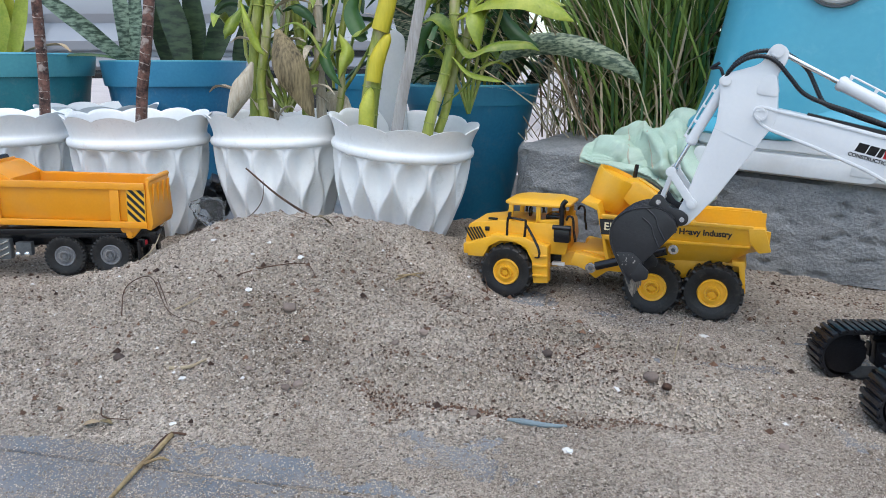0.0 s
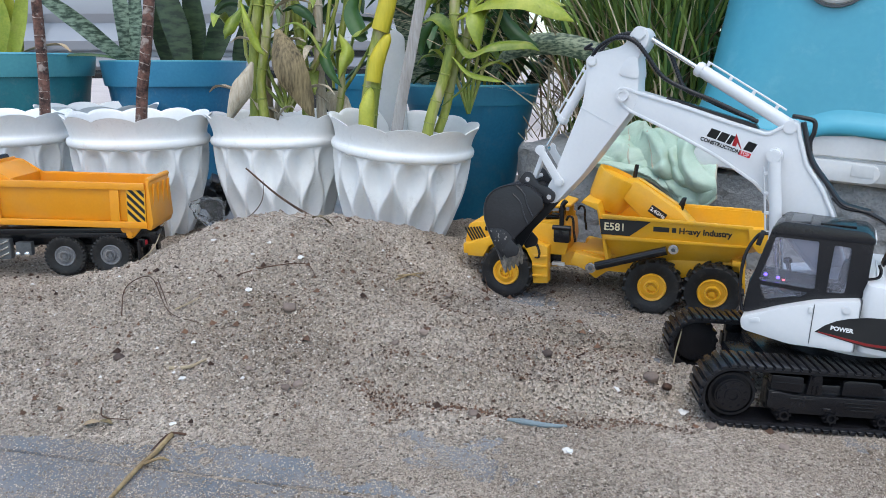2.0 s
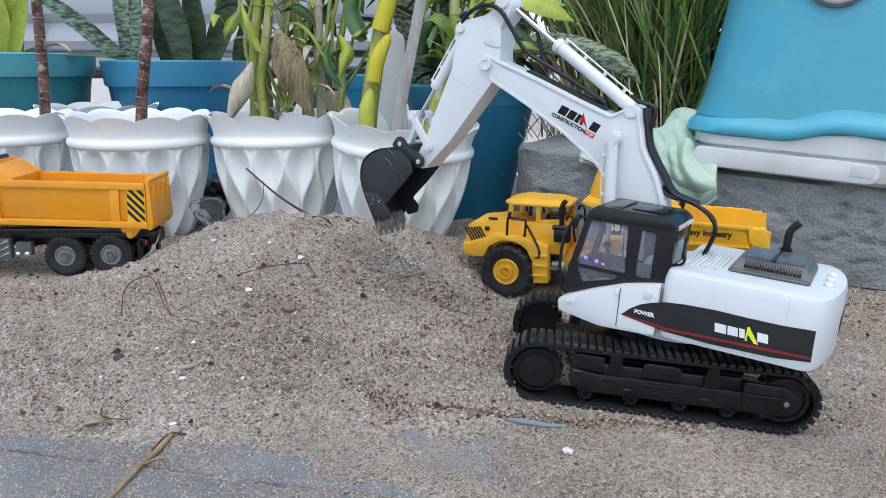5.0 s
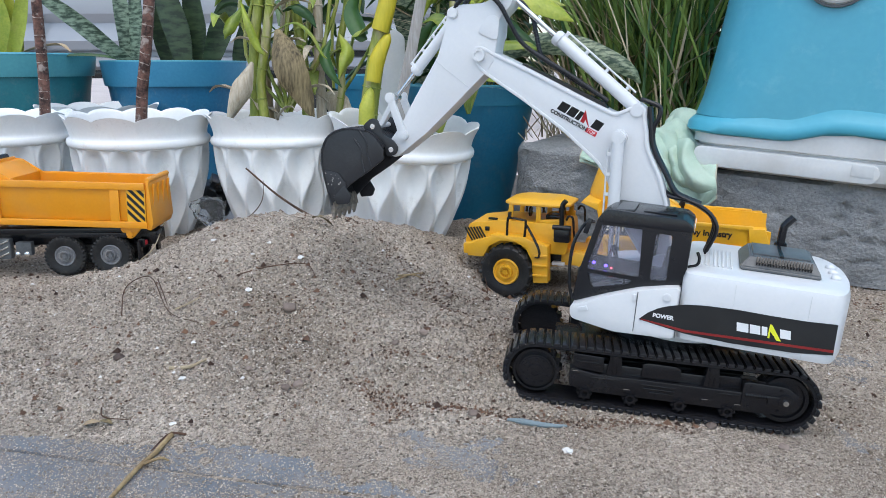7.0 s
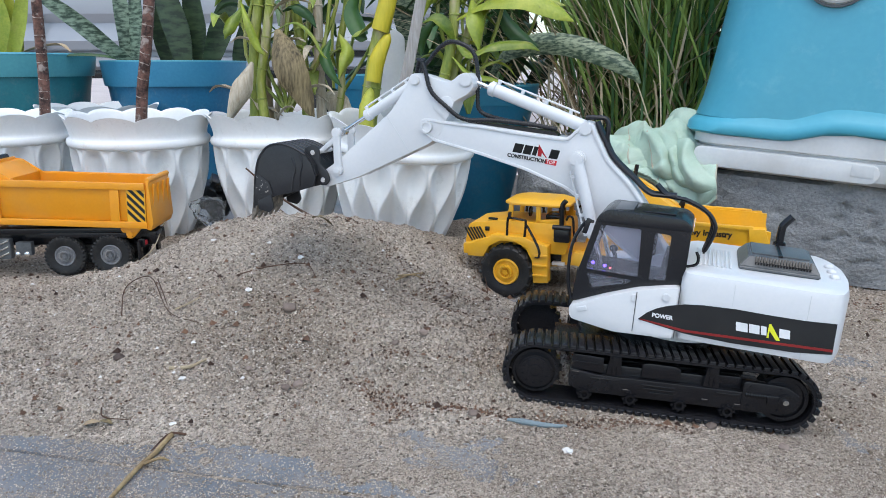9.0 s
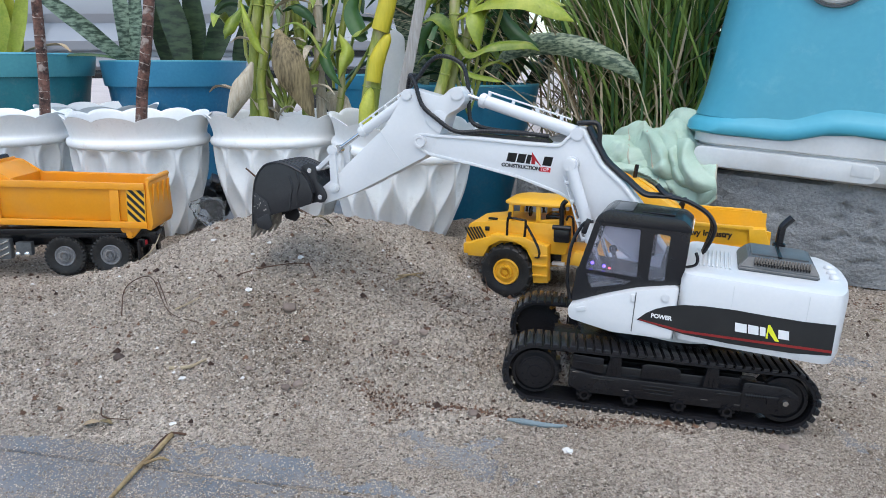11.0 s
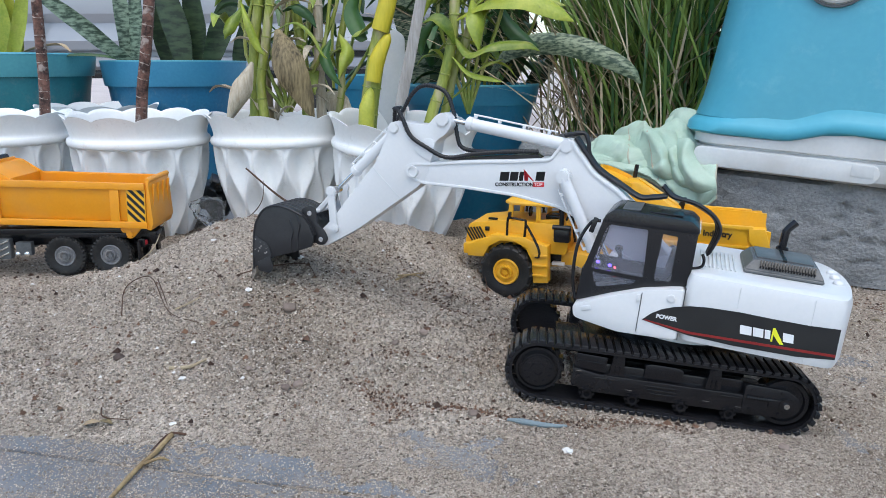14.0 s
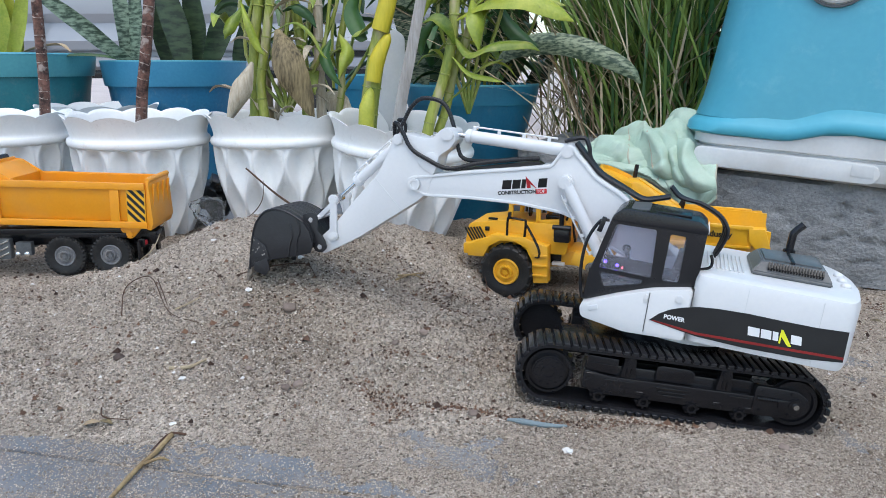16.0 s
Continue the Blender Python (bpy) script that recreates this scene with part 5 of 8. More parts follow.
bmesh.ops.bevel(roof, geom=list(roof.edges), offset=0.0006, segments=1, affect="EDGES", clamp_overlap=True)
finish(Y("cab_roof", roof, label="yellow cab roof").data, 12)
Y("cab_sill", side([(0.1470, 0.0990), (0.1100, 0.0990), (0.1100, 0.1080), (0.1470, 0.1040)], 0.0280, 0.0335, 0.0008))
Y("cab_sill", side([(0.1470, 0.0990), (0.1100, 0.0990), (0.1100, 0.1080), (0.1470, 0.1040)], -0.0335, -0.0280, 0.0008))
Y("seat", join(box(0.020, 0.020, 0.008, (0.130, 0, 0.1035), 0.002), box(0.006, 0.020, 0.020, (0.121, 0, 0.1150), 0.002)), "black")
Y("steering_wheel", cyl(0.0075, 0.002, (0.160, 0.008, 0.1110), "x", 16), "black")
Y("exhaust_pipe", tube([(0.1130, 0.040, 0.098), (0.1130, 0.040, 0.120), (0.1125, 0.040, 0.130), (0.1085, 0.040, 0.1365)], 0.0032, 10, 4), "black", "black exhaust stack")
Y("air_filter", join(box(0.020, 0.014, 0.021, (0.1115, 0.040, 0.0875), 0.003), cyl(0.0035, 0.022, (0.1115, 0.046, 0.0990), "x", 10)), "black", "black air filter box")
Y("mirror", box(0.003, 0.008, 0.010, (0.1760, 0.049, 0.1120), 0.001), "black")
Y("bonnet_light", box(0.012, 0.004, 0.003, (0.2030, 0.030, 0.1010), 0.0008), "black")
# joint, frame, rear body
Y("front_frame", box(0.110, 0.045, 0.016, (0.150, 0, 0.0480), 0.002), "black")
Y("joint_block", box(0.045, 0.050, 0.020, (0.0930, 0, 0.0500), 0.003))
Y("joint_plate", box(0.016, 0.060, 0.004, (0.1180, 0, 0.0420), 0.001), "white", "pale plate at the joint")
frame_pts = [(0.0900, 0.0640), (0.0900, 0.0430), (0.0700, 0.0290), (0.0560, 0.0400), (-0.0400, 0.0400), (-0.0960, 0.0400), (-0.0990, 0.0640)]
Y("rear_frame", side(frame_pts, -0.034, 0.034, 0.002))
for sgn in (1, -1):
    Y("rear_bracket", side(rounded([(0.0950, 0.0640), (0.0980, 0.0500), (0.0760, 0.0420), (0.0660, 0.0430), (0.0560, 0.0580)], 0.003), sgn * 0.034, sgn * 0.050, 0.001))
    Y("mudguard", side([(-0.0830, 0.0700), (-0.0960, 0.0700), (-0.1000, 0.0330), (-0.0960, 0.0330), (-0.0900, 0.0640), (-0.0830, 0.0640)], sgn * 0.030, sgn * 0.0500, 0.001))
# bed
BED = [(0.0620, 0.030, 0.0550, 0.0600, 0.0880, 0.1115), (0.0400, 0.032, 0.0550, 0.0560, 0.0870, 0.1110), (-0.0780, 0.034, 0.0550, 0.0640, 0.0880, 0.1090), (-0.1000, 0.038, 0.0550, 0.0780, 0.0900, 0.1085), (-0.1190, 0.044, 0.0570, 0.0840, 0.0900, 0.1070)]
bed = Y("dump_bed", trough(BED), label="yellow dump bed with sloping tail")
part("bed_front", side([(0.0880, 0.1260), (0.0860, 0.1290), (0.0680, 0.1260), (0.0520, 0.0600), (0.0560, 0.0590), (0.0690, 0.1180)], -0.0550, 0.0550, 0.0008), "yellow", bed)
for sgn in (1, -1):
    part("bed_rail", box(0.165, 0.004, 0.004, (-0.0190, sgn * 0.0560, 0.1110), 0.0010, rot=(0, -1, 0)), "yellow", bed)
    part("bed_rib", side([(0.0600, 0.0895), (-0.1000, 0.0895), (-0.1000, 0.0870), (0.0580, 0.0845)], sgn * 0.0550, sgn * 0.0570, 0.0005), "yellow", bed)
    part("tail_lip", side(rounded([(-0.0960, 0.1090), (-0.1130, 0.1100), (-0.1215, 0.0850), (-0.1090, 0.0825), (-0.0985, 0.0940)], 0.002), sgn * 0.0548, sgn * 0.0585, 0.0006), "yellow", bed)
    s = 180 if sgn > 0 else 0
    sticker = part("sticker", side([(0.0655, 0.1085), (0.0070, 0.1090), (0.0300, 0.0905), (0.0625, 0.0905)], sgn * 0.0553, sgn * 0.0558), "print", bed, "black name sticker")
    lettering("E581", 0.0125, "cream", sticker, pose(0.0475, sgn * 0.0560, 0.0998, 90, 0, s), label="cream printed letters", bold=0.0002)
    lettering("Heavy Industry", 0.0092, "print", bed, pose(-0.0520, sgn * 0.0557, 0.1005, 90, 0, s), label="black printed words", bold=0.0003)
    for a, w in ((0.0010, 0.0175), (-0.0195, 0.0045)):
        part("printed_bar", box(w, 0.0004, 0.0055, (a - w / 2 + 0.003, sgn * 0.0557, 0.1010)), "print", bed, "black bar of a printed mark")
# lifting rams beside the bed
for sgn in (1, -1):
    a, b = Vector((0.0720, sgn * 0.0590, 0.0500)), Vector((-0.0200, sgn * 0.0620, 0.0810))
    ram = Y("bed_ram", tube([a.lerp(b, 0.06), a.lerp(b, 0.5), a.lerp(b, 0.92)], 0.0050, 12, 4), "black", "black ram with bright end bolts")
    for p, r in ((a, 0.0062), (b, 0.0056)):
        part("ram_bolt", cyl(r, 0.006, tuple(p + Vector((0, sgn * 0.002, 0))), "y", 16, bevel=0.001), "silver", ram, "bright bolt")
        part("bolt_slot", cyl(r * 0.45, 0.0012, tuple(p + Vector((0, sgn * 0.0055, 0))), "y", 6), "grey", ram)
    part("ram_rod", tube([a, a.lerp(b, 0.10)], 0.0030, 10, 2), "silver", ram)

# yellow remote control lying in the bed
remote = thing("remote_control", YT @ pose(0.058, 0.004, 0.118, 0, -8, 0), "yellow pistol-grip remote control lying in the truck bed", "remote control")
cup = lathe([(0.012, -0.012), (0.021, -0.009), (0.0255, 0.002), (0.0285, 0.030), (0.0280, 0.0340), (0.0250, 0.0345), (0.0245, 0.0300), (0.010, 0.0290)], 40)
part("grip_cup", cup, "yellow", remote, "rounded yellow plastic cup", m=pose(0.006, 0, 0.004, 0, -16, 0))
part("cup_floor", cyl(0.0235, 0.002, (0.005, 0, 0.032), "z", 24), "yellow", remote, m=pose(0.006, 0, 0, 0, -16, 0))
body = side(rounded([(-0.010, 0.034), (-0.024, 0.036), (-0.078, 0.0120), (-0.112, -0.0140), (-0.106, -0.0240), (-0.060, -0.0220), (-0.020, 0.0060), (-0.010, 0.014)], 0.006), -0.022, 0.022, 0.005)
part("shell", body, "yellow", remote)
part("seam_ridge", side(rounded([(-0.024, 0.0375), (-0.078, 0.0140), (-0.080, 0.0110), (-0.026, 0.0345)], 0.001), -0.006, 0.006, 0.001), "yellow", remote)
part("trigger", side(rounded([(-0.074, 0.010), (-0.078, 0.024), (-0.083, 0.025), (-0.082, 0.008)], 0.002), -0.004, 0.004, 0.001), "black", remote, "small black lever")
part("aerial", cyl(0.0026, 0.018, (-0.018, -0.010, 0.042), "z", 10, bevel=0.0006), "black", remote, "short black aerial")
tag = part("sticker", box(0.021, 0.0005, 0.0095, (-0.055, 0.0224, 0.0040), 0.0002, rot=(0, -24, 0), seg=1), "print", remote, "black printed sticker")
lettering("2.4GHz", 0.0062, "whiteprint", tag, pose(-0.055, 0.0229, 0.0040, 0, -24, 0) @ pose(0, 0, 0, 90, 0, 180), label="white printed letters", bold=0.0002)

# orange tipper truck, its back wheels in the sand
OT = pose(-0.5008, 0.9854, 0.0125, 0, 0, 182) @ Matrix.Diagonal((1, 0.68, 1, 1))
tipper = thing("toy_tipper_truck", OT, "orange toy tipper truck with black chassis beside the sand heap", "toy truck")
T = lambda name, bm, material="orange", label="", m=None: part(name, bm, material, tipper, label, m=m)
for x, z in ((0.0010, 0.0250), (-0.0590, 0.0262), (0.1750, 0.0250)):
    for y in (0.0500, -0.0500):
        wheel(0.0255, 0.019, 0.0135, "rim_grey", tipper, x, y, z, 30)
T("chassis", join(box(0.330, 0.050, 0.018, (0.052, 0, 0.0440), 0.002), box(0.200, 0.094, 0.008, (-0.007, 0, 0.0570), 0.002)), "black")
TB = [(0.0960, 0.050, 0.0600, 0.0640, 0.0760, 0.1190), (-0.0800, 0.050, 0.0600, 0.0620, 0.0740, 0.1200), (-0.1100, 0.050, 0.0600, 0.0620, 0.0720, 0.1205)]
tbed = T("tipper_bed", trough(TB, 0.003), "orange", "orange tipper bed with ribs and hazard stripes", m=pose(-0.12, 0, 0.06, 0, -2.2, 0) @ pose(0.12, 0, -0.06))
for sgn in (1, -1):
    part("bed_rail", box(0.204, 0.0070, 0.0090, (-0.0080, sgn * 0.0625, 0.1165), 0.0012, rot=(0, 0.3, 0)), "orange", tbed)
    part("bed_sill", box(0.207, 0.0070, 0.0085, (-0.0080, sgn * 0.0620, 0.0660), 0.0012), "orange", tbed)
    part("bed_post", box(0.0120, 0.0050, 0.0500, (-0.0710, sgn * 0.0620, 0.0910), 0.0010), "orange", tbed)
    part("bed_post", box(0.0100, 0.0050, 0.0500, (0.0800, sgn * 0.0620, 0.0910), 0.0010), "orange", tbed)
    panel = part("hazard_panel", box(0.0240, 0.0012, 0.0450, (-0.0980, sgn * 0.0622, 0.0920), 0.0004, seg=1), "yellow", tbed, "yellow panel with black slanted stripes")
    lo, hi = 0.0705, 0.1135
    for k in range(6):
        z0 = 0.0600 + 0.0105 * k
        poly = [(-0.0870, z0 + 0.0220), (-0.1090, z0), (-0.1090, z0 + 0.0055), (-0.0870, z0 + 0.0275)]
        for bound, keep in ((lo, 1), (hi, -1)):
            cut = []
            for p, q in zip(poly, poly[1:] + poly[:1]):
                a, b = (p[1] - bound) * keep, (q[1] - bound) * keep
                if a >= 0:
                    cut.append(p)
                if a * b < 0:
                    f = a / (a - b)
                    cut.append((p[0] + (q[0] - p[0]) * f, bound))
            poly = cut
        if len(poly) > 2:
            part("hazard_stripe", side(poly, sgn * 0.0629, sgn * 0.0632), "print", panel)
    part("headboard_side", side([(0.0960, 0.1200), (0.0960, 0.1385), (0.0840, 0.1370), (0.0600, 0.1220), (0.0560, 0.1200)], sgn * 0.0570, sgn * 0.0610, 0.0008), "orange", tbed)
part("headboard", side([(0.0980, 0.0620), (0.0980, 0.1400), (0.0940, 0.1400), (0.0940, 0.0620)], -0.0610, 0.0610, 0.0008), "orange", tbed)
part("headboard_slope", side([(0.0940, 0.0800), (0.0940, 0.1365), (0.0840, 0.1365), (0.0620, 0.1215), (0.0600, 0.0800)], -0.0570, 0.0570, 0.0008), "orange", tbed)
gate = part("tailgate", side([(-0.1100, 0.0600), (-0.1150, 0.0590), (-0.1185, 0.0680), (-0.1140, 0.1240), (-0.1110, 0.1240)], -0.0600, 0.0600, 0.0006), "orange", tbed, "ribbed orange tailgate")
for k in range(4):
    part("gate_rib", box(0.0030, 0.0060, 0.0500, (-0.1158, -0.0420 + 0.028 * k, 0.0940), 0.0008, rot=(0, -4, 0)), "orange", gate)
part("gate_hinge", cyl(0.0035, 0.118, (-0.1120, 0, 0.1245), "y", 12, bevel=0.0006), "orange", gate)
for sgn in (1, -1):
    T("bed_bracket", side(rounded([(-0.0730, 0.0620), (-0.1020, 0.0620), (-0.0890, 0.0480), (-0.0830, 0.0480)], 0.003), sgn * 0.046, sgn * 0.056, 0.0008))
    T("pivot_bolt", cyl(0.0045, 0.003, (-0.0860, sgn * 0.0570, 0.0540), "y", 14, bevel=0.0006))
    T("mudflap", box(0.0030, 0.0180, 0.0280, (-0.0960, sgn * 0.0500, 0.0300), 0.0008), "black")
    T("tail_light", box(0.0030, 0.0100, 0.0060, (-0.1010, sgn * 0.0360, 0.0400), 0.0008), "red", "red tail light")
    T("mudguard", side([(0.0300, 0.0560), (-0.0900, 0.0560), (-0.0900, 0.0500), (0.0300, 0.0500)], sgn * 0.038, sgn * 0.0575, 0.0008), "black")
    T("side_box", box(0.0200, 0.0140, 0.0180, (0.0540, sgn * 0.0500, 0.0350), 0.0015), "grey")
    T("battery_box", box(0.0180, 0.0150, 0.0270, (0.0800, sgn * 0.0500, 0.0350), 0.0015), "grey", "grey ribbed box")
    for k in range(2):
        T("tank_cap", ball(0.0040, (0.0500 + 0.012 * k, sgn * 0.0570, 0.0280), 2), "silver")
    for k in range(3):
        T("box_rib", box(0.0170, 0.0020, 0.0022, (0.0800, sgn * 0.0580, 0.0270 + 0.008 * k), 0.0005, rot=(0, 25, 0)), "silver")
T("rear_beam", box(0.0080, 0.0900, 0.0120, (-0.0970, 0, 0.0400), 0.0015), "black")
# cab at the front end
T("cab", side(rounded([(0.1150, 0.0350), (0.1150, 0.1580), (0.1980, 0.1560), (0.2180, 0.0950), (0.2200, 0.0350)], 0.006), -0.058, 0.058, 0.005), "orange", "orange tipper cab")
T("cab_window", side(rounded([(0.1350, 0.1050), (0.1350, 0.1450), (0.1900, 0.1450), (0.2030, 0.1050)], 0.004), -0.0590, 0.0590), "print", "dark cab window")
T("roof_bar", tube([(0.1000, -0.05, 0.1480), (0.1000, 0.05, 0.1480), (0.0900, 0.056, 0.1460)], 0.0050, 10, 4), "black")
T("cab_bumper", box(0.012, 0.118, 0.022, (0.2220, 0, 0.0350), 0.003), "black")
# ---- white pots ----
def white_pot(m, label, turn=0.0, tall=1.03):
    """Plastic planter: waisted cup with scooped lozenges, a round band and a scalloped lip."""
    n, seg = 26, 364
    zc = 0.158
    def wall(a, z):
        u = (a + turn) * n / (2 * math.pi)
        w = 0.41 * math.cos(2 * math.pi * (z - 0.126) / 0.128)
        best = None
        for k in range(int(u) - 1, int(u) + 3):
            lo, hi = k + (w if k % 2 else -w), k + 1 + (-w if k % 2 else w)
            if lo <= u <= hi and hi - lo > 1e-6:
                s = (u - lo) / (hi - lo)
                best = (hi - lo) * math.sin(math.pi * s) ** 1.5
                break
        return (best or 0.0)
    prof, kind = [], []
    for k in range(64):
        z = 0.002 + (zc - 0.009) * k / 63
        prof.append((0.068 + 0.043 * math.sin(min(1, z / 0.150) * math.pi * 0.5) ** 0.85, z)), kind.append("wall")
    for k in range(9):
        q = math.pi * (k / 8 - 0.5)
        prof.append((0.1130 + 0.0050 * math.cos(q), zc + 0.0066 * math.sin(q))), kind.append("band")
    for k in range(8):
        q = (k + 1) / 8
        prof.append((0.1120 + 0.0010 * q + 0.0085 * q * q, zc + 0.007 + 0.031 * q)), kind.append("lip%d" % k)
    for k in range(8):
        q = 1 - k / 7
        prof.append((0.1090 + 0.0010 * q + 0.0085 * q * q, zc + 0.007 + 0.031 * q)), kind.append("lip%d" % (7 - k))
    prof.append((0.1040, zc - 0.004)), kind.append("in")
    def shape(a, i, r, z):
        if kind[i] == "wall":
            fade = min(1, (prof[63][1] - z) / 0.012) * min(1, z / 0.01)
            return r + 0.003 - 0.0095 * wall(a, z) * fade ** 0.5, z
        if kind[i].startswith("lip"):
            q = (int(kind[i][3:]) + 1) / 8
            sc = abs(math.sin((a + turn) * 5.5))
            return r + 0.0042 * q * q * (sc ** 0.8 - 0.3), z + 0.0075 * q ** 3 * (sc ** 0.7 - 0.45)
        return r, z
    pot = thing("flower_pot", m, label, "flower pot", "white flower pots")
    for o in (part("pot_wall", lathe(prof, seg, shape), "pot_white", pot, smooth=70),):
        o.scale = (0.93, 0.93, tall)
    part("soil", lathe([(0.0001, 0.162), (0.05, 0.161), (0.1060, 0.158)], 32, lambda a, i, r, z: (r, z + 0.003 * math.sin(a * 5 + i))), "soil", pot, "dark potting soil").scale = (0.93, 0.93, tall)
    return pot


pot_a = white_pot(pose(-0.735, 1.235, 0.004), "white scalloped plastic pot with a ringed brown stem")
pot_b = white_pot(pose(-0.495, 1.215, 0.004, 1, 0.5, 0), "white scalloped plastic pot with a ringed brown stem", 0.1)
pot_c = white_pot(pose(-0.268, 1.225, 0.004, 0, -0.5, 0), "white scalloped plastic pot with jointed green canes", 0.22)
pot_d = white_pot(pose(-0.075, 1.150, 0.006, 4.0, 5.0, 0), "tilted white scalloped plastic pot with thick yellow-green canes", 0.05, 1.0)
pot_e = white_pot(pose(-0.690, 1.500, 0.004), "white scalloped plastic pot standing behind the front row", 0.3)


def big_pot(m, r, h, rim_h, wall_mat, rim_mat, label, taper=0.72):
    pot = thing("flower_pot", m, label, "flower pot", "large plastic pots")
    prof = [(r * taper, 0.0), (r * taper * 1.01, 0.004)] + [(r * (taper + (0.93 - taper) * q), h * q * 0.86) for q in (0.2, 0.4, 0.6, 0.8, 1.0)] + [(r * 0.90, h * 0.86), (r * 0.895, h * 0.80)]
    part("pot_wall", lathe(prof, 64), wall_mat, pot, smooth=60)
    rim = [(r * 0.925, h - rim_h), (r * 0.955, h - rim_h - 0.001), (r * 0.965, h - rim_h + 0.003), (r * 0.995, h - 0.006), (r, h - 0.002), (r * 0.985, h), (r * 0.955, h - 0.001), (r * 0.935, h - 0.012), (r * 0.90, h - rim_h)]
    part("rim", lathe(rim, 64), rim_mat, pot, smooth=60)
    # thin ring on the rim; its paler colour paints in the sky-lit edge
    edge = lathe([(r * 0.993, h - 0.004), (r * 1.004, h - 0.002), (r * 0.998, h + 0.001), (r * 0.972, h + 0.001), (r * 0.975, h - 0.001)], 64)
    bmesh.ops.delete(edge, geom=[f for f in edge.faces if len(f.verts) > 4], context="FACES_ONLY")
    part("rim_edge", edge, "rim_pale", pot, "rim edge coloured paler, as lit by the sky", smooth=60)
    part("soil", lathe([(0.0001, h * 0.84), (r * 0.5, h * 0.845), (r * 0.91, h * 0.83)], 40), "soil", pot, "dark potting soil")
    return pot


big_pot(pose(-0.945, 1.62, 0.0), 0.190, 0.308, 0.045, "teal_pot", "teal_rim", "large teal-green plastic pot with broad rim")
big_pot(pose(-0.606, 1.72, 0.0), 0.157, 0.294, 0.052, "blue_pot", "blue_rim", "large mid-blue plastic pot with snake plants")
big_pot(pose(0.052, 1.42, 0.0), 0.128, 0.250, 0.034, "deep_pot", "deep_rim", "large petrol-blue plastic pot beside the concrete step", 0.56)
big_pot(pose(-0.205, 2.05, 0.0), 0.095, 0.262, 0.036, "deep_pot", "deep_rim", "petrol-blue plastic pot standing further back", 0.65)


# ---- plants ----
def plant(name, label, category, at=(0, 0, 0)):
    return thing(name, pose(*at), label, category)


def ringed_stem(path, r, label):
    p = plant("dracaena_stem", label, "plant")
    part("stem", tube(path, r, 14, 10, radii=[r * 1.06, r, r * 0.94]), "stem_brown", p)
    pts = smooth_path(path, 10)
    rnd = random.Random(len(label) + int(path[0][0] * 1000))
    total, s, k = (pts[-1] - pts[0]).length, 0.012, 0
    while s < total:
        q = s / total * (len(pts) - 1)
        i = min(int(q), len(pts) - 2)
        c, d = pts[i].lerp(pts[i + 1], q - i), (pts[i + 1] - pts[i]).normalized()
        tilt = Euler((rnd.uniform(-0.2, 0.2), rnd.uniform(-0.2, 0.2), 0)).to_matrix().to_4x4()
        m = Matrix.Translation(c) @ d.to_track_quat("Z", "Y").to_matrix().to_4x4() @ tilt
        part("leaf_scar", lathe([(r * 0.9, -0.0011), (r * 1.07, -0.0004), (r * 1.06, 0.0006), (r * 0.9, 0.0012)], 14), "ring", p, m=m)
        s += rnd.uniform(0.012, 0.028)
    return p


ringed_stem([(-0.6570, 1.2350, 0.2030), (-0.6524, 1.2350, 0.2531), (-0.6498, 1.2350, 0.3155), (-0.6479, 1.2350, 0.3849), (-0.6455, 1.2350, 0.4441), (-0.6424, 1.2350, 0.4937)], 0.0080, "slim ringed brown dracaena stem in a white pot")
ringed_stem([(-0.4941, 1.2200, 0.1857), (-0.4865, 1.2200, 0.2445), (-0.4733, 1.2200, 0.3150), (-0.4623, 1.2200, 0.3836), (-0.4532, 1.2200, 0.4421), (-0.4468, 1.2200, 0.4911)], 0.0088, "thick ringed brown dracaena stem in a white pot")


def snake_plant(label, leaves, material="snake"):
    p = plant("snake_plant", label, "plant")
    for path, w, hint in leaves:
        part("leaf", blade(smooth_path(path, 8), [w * 0.5, w * 0.85, w, w * 0.95, w * 0.7, w * 0.1], 0.0035, 0.12, hint, 7), material, p)
    return p


snake_plant("mottled grey-green snake plant leaves in a blue pot", [
    ([(-0.6958, 1.6800, 0.2740), (-0.6952, 1.6800, 0.3521), (-0.7002, 1.6800, 0.4227), (-0.7039, 1.6800, 0.5258)], 0.034, (1, 0.3, 0)),
    ([(-0.6727, 1.6600, 0.2740), (-0.6613, 1.6600, 0.3513), (-0.6580, 1.6600, 0.4210), (-0.6585, 1.6600, 0.5117)], 0.034, (1, -0.3, 0)),
    ([(-0.6687, 1.6300, 0.2894), (-0.7026, 1.6000, 0.3237), (-0.7469, 1.5800, 0.3679), (-0.7937, 1.5600, 0.4103), (-0.8253, 1.5500, 0.4394)], 0.034, (0.4, 0.2, 0.9)),
])
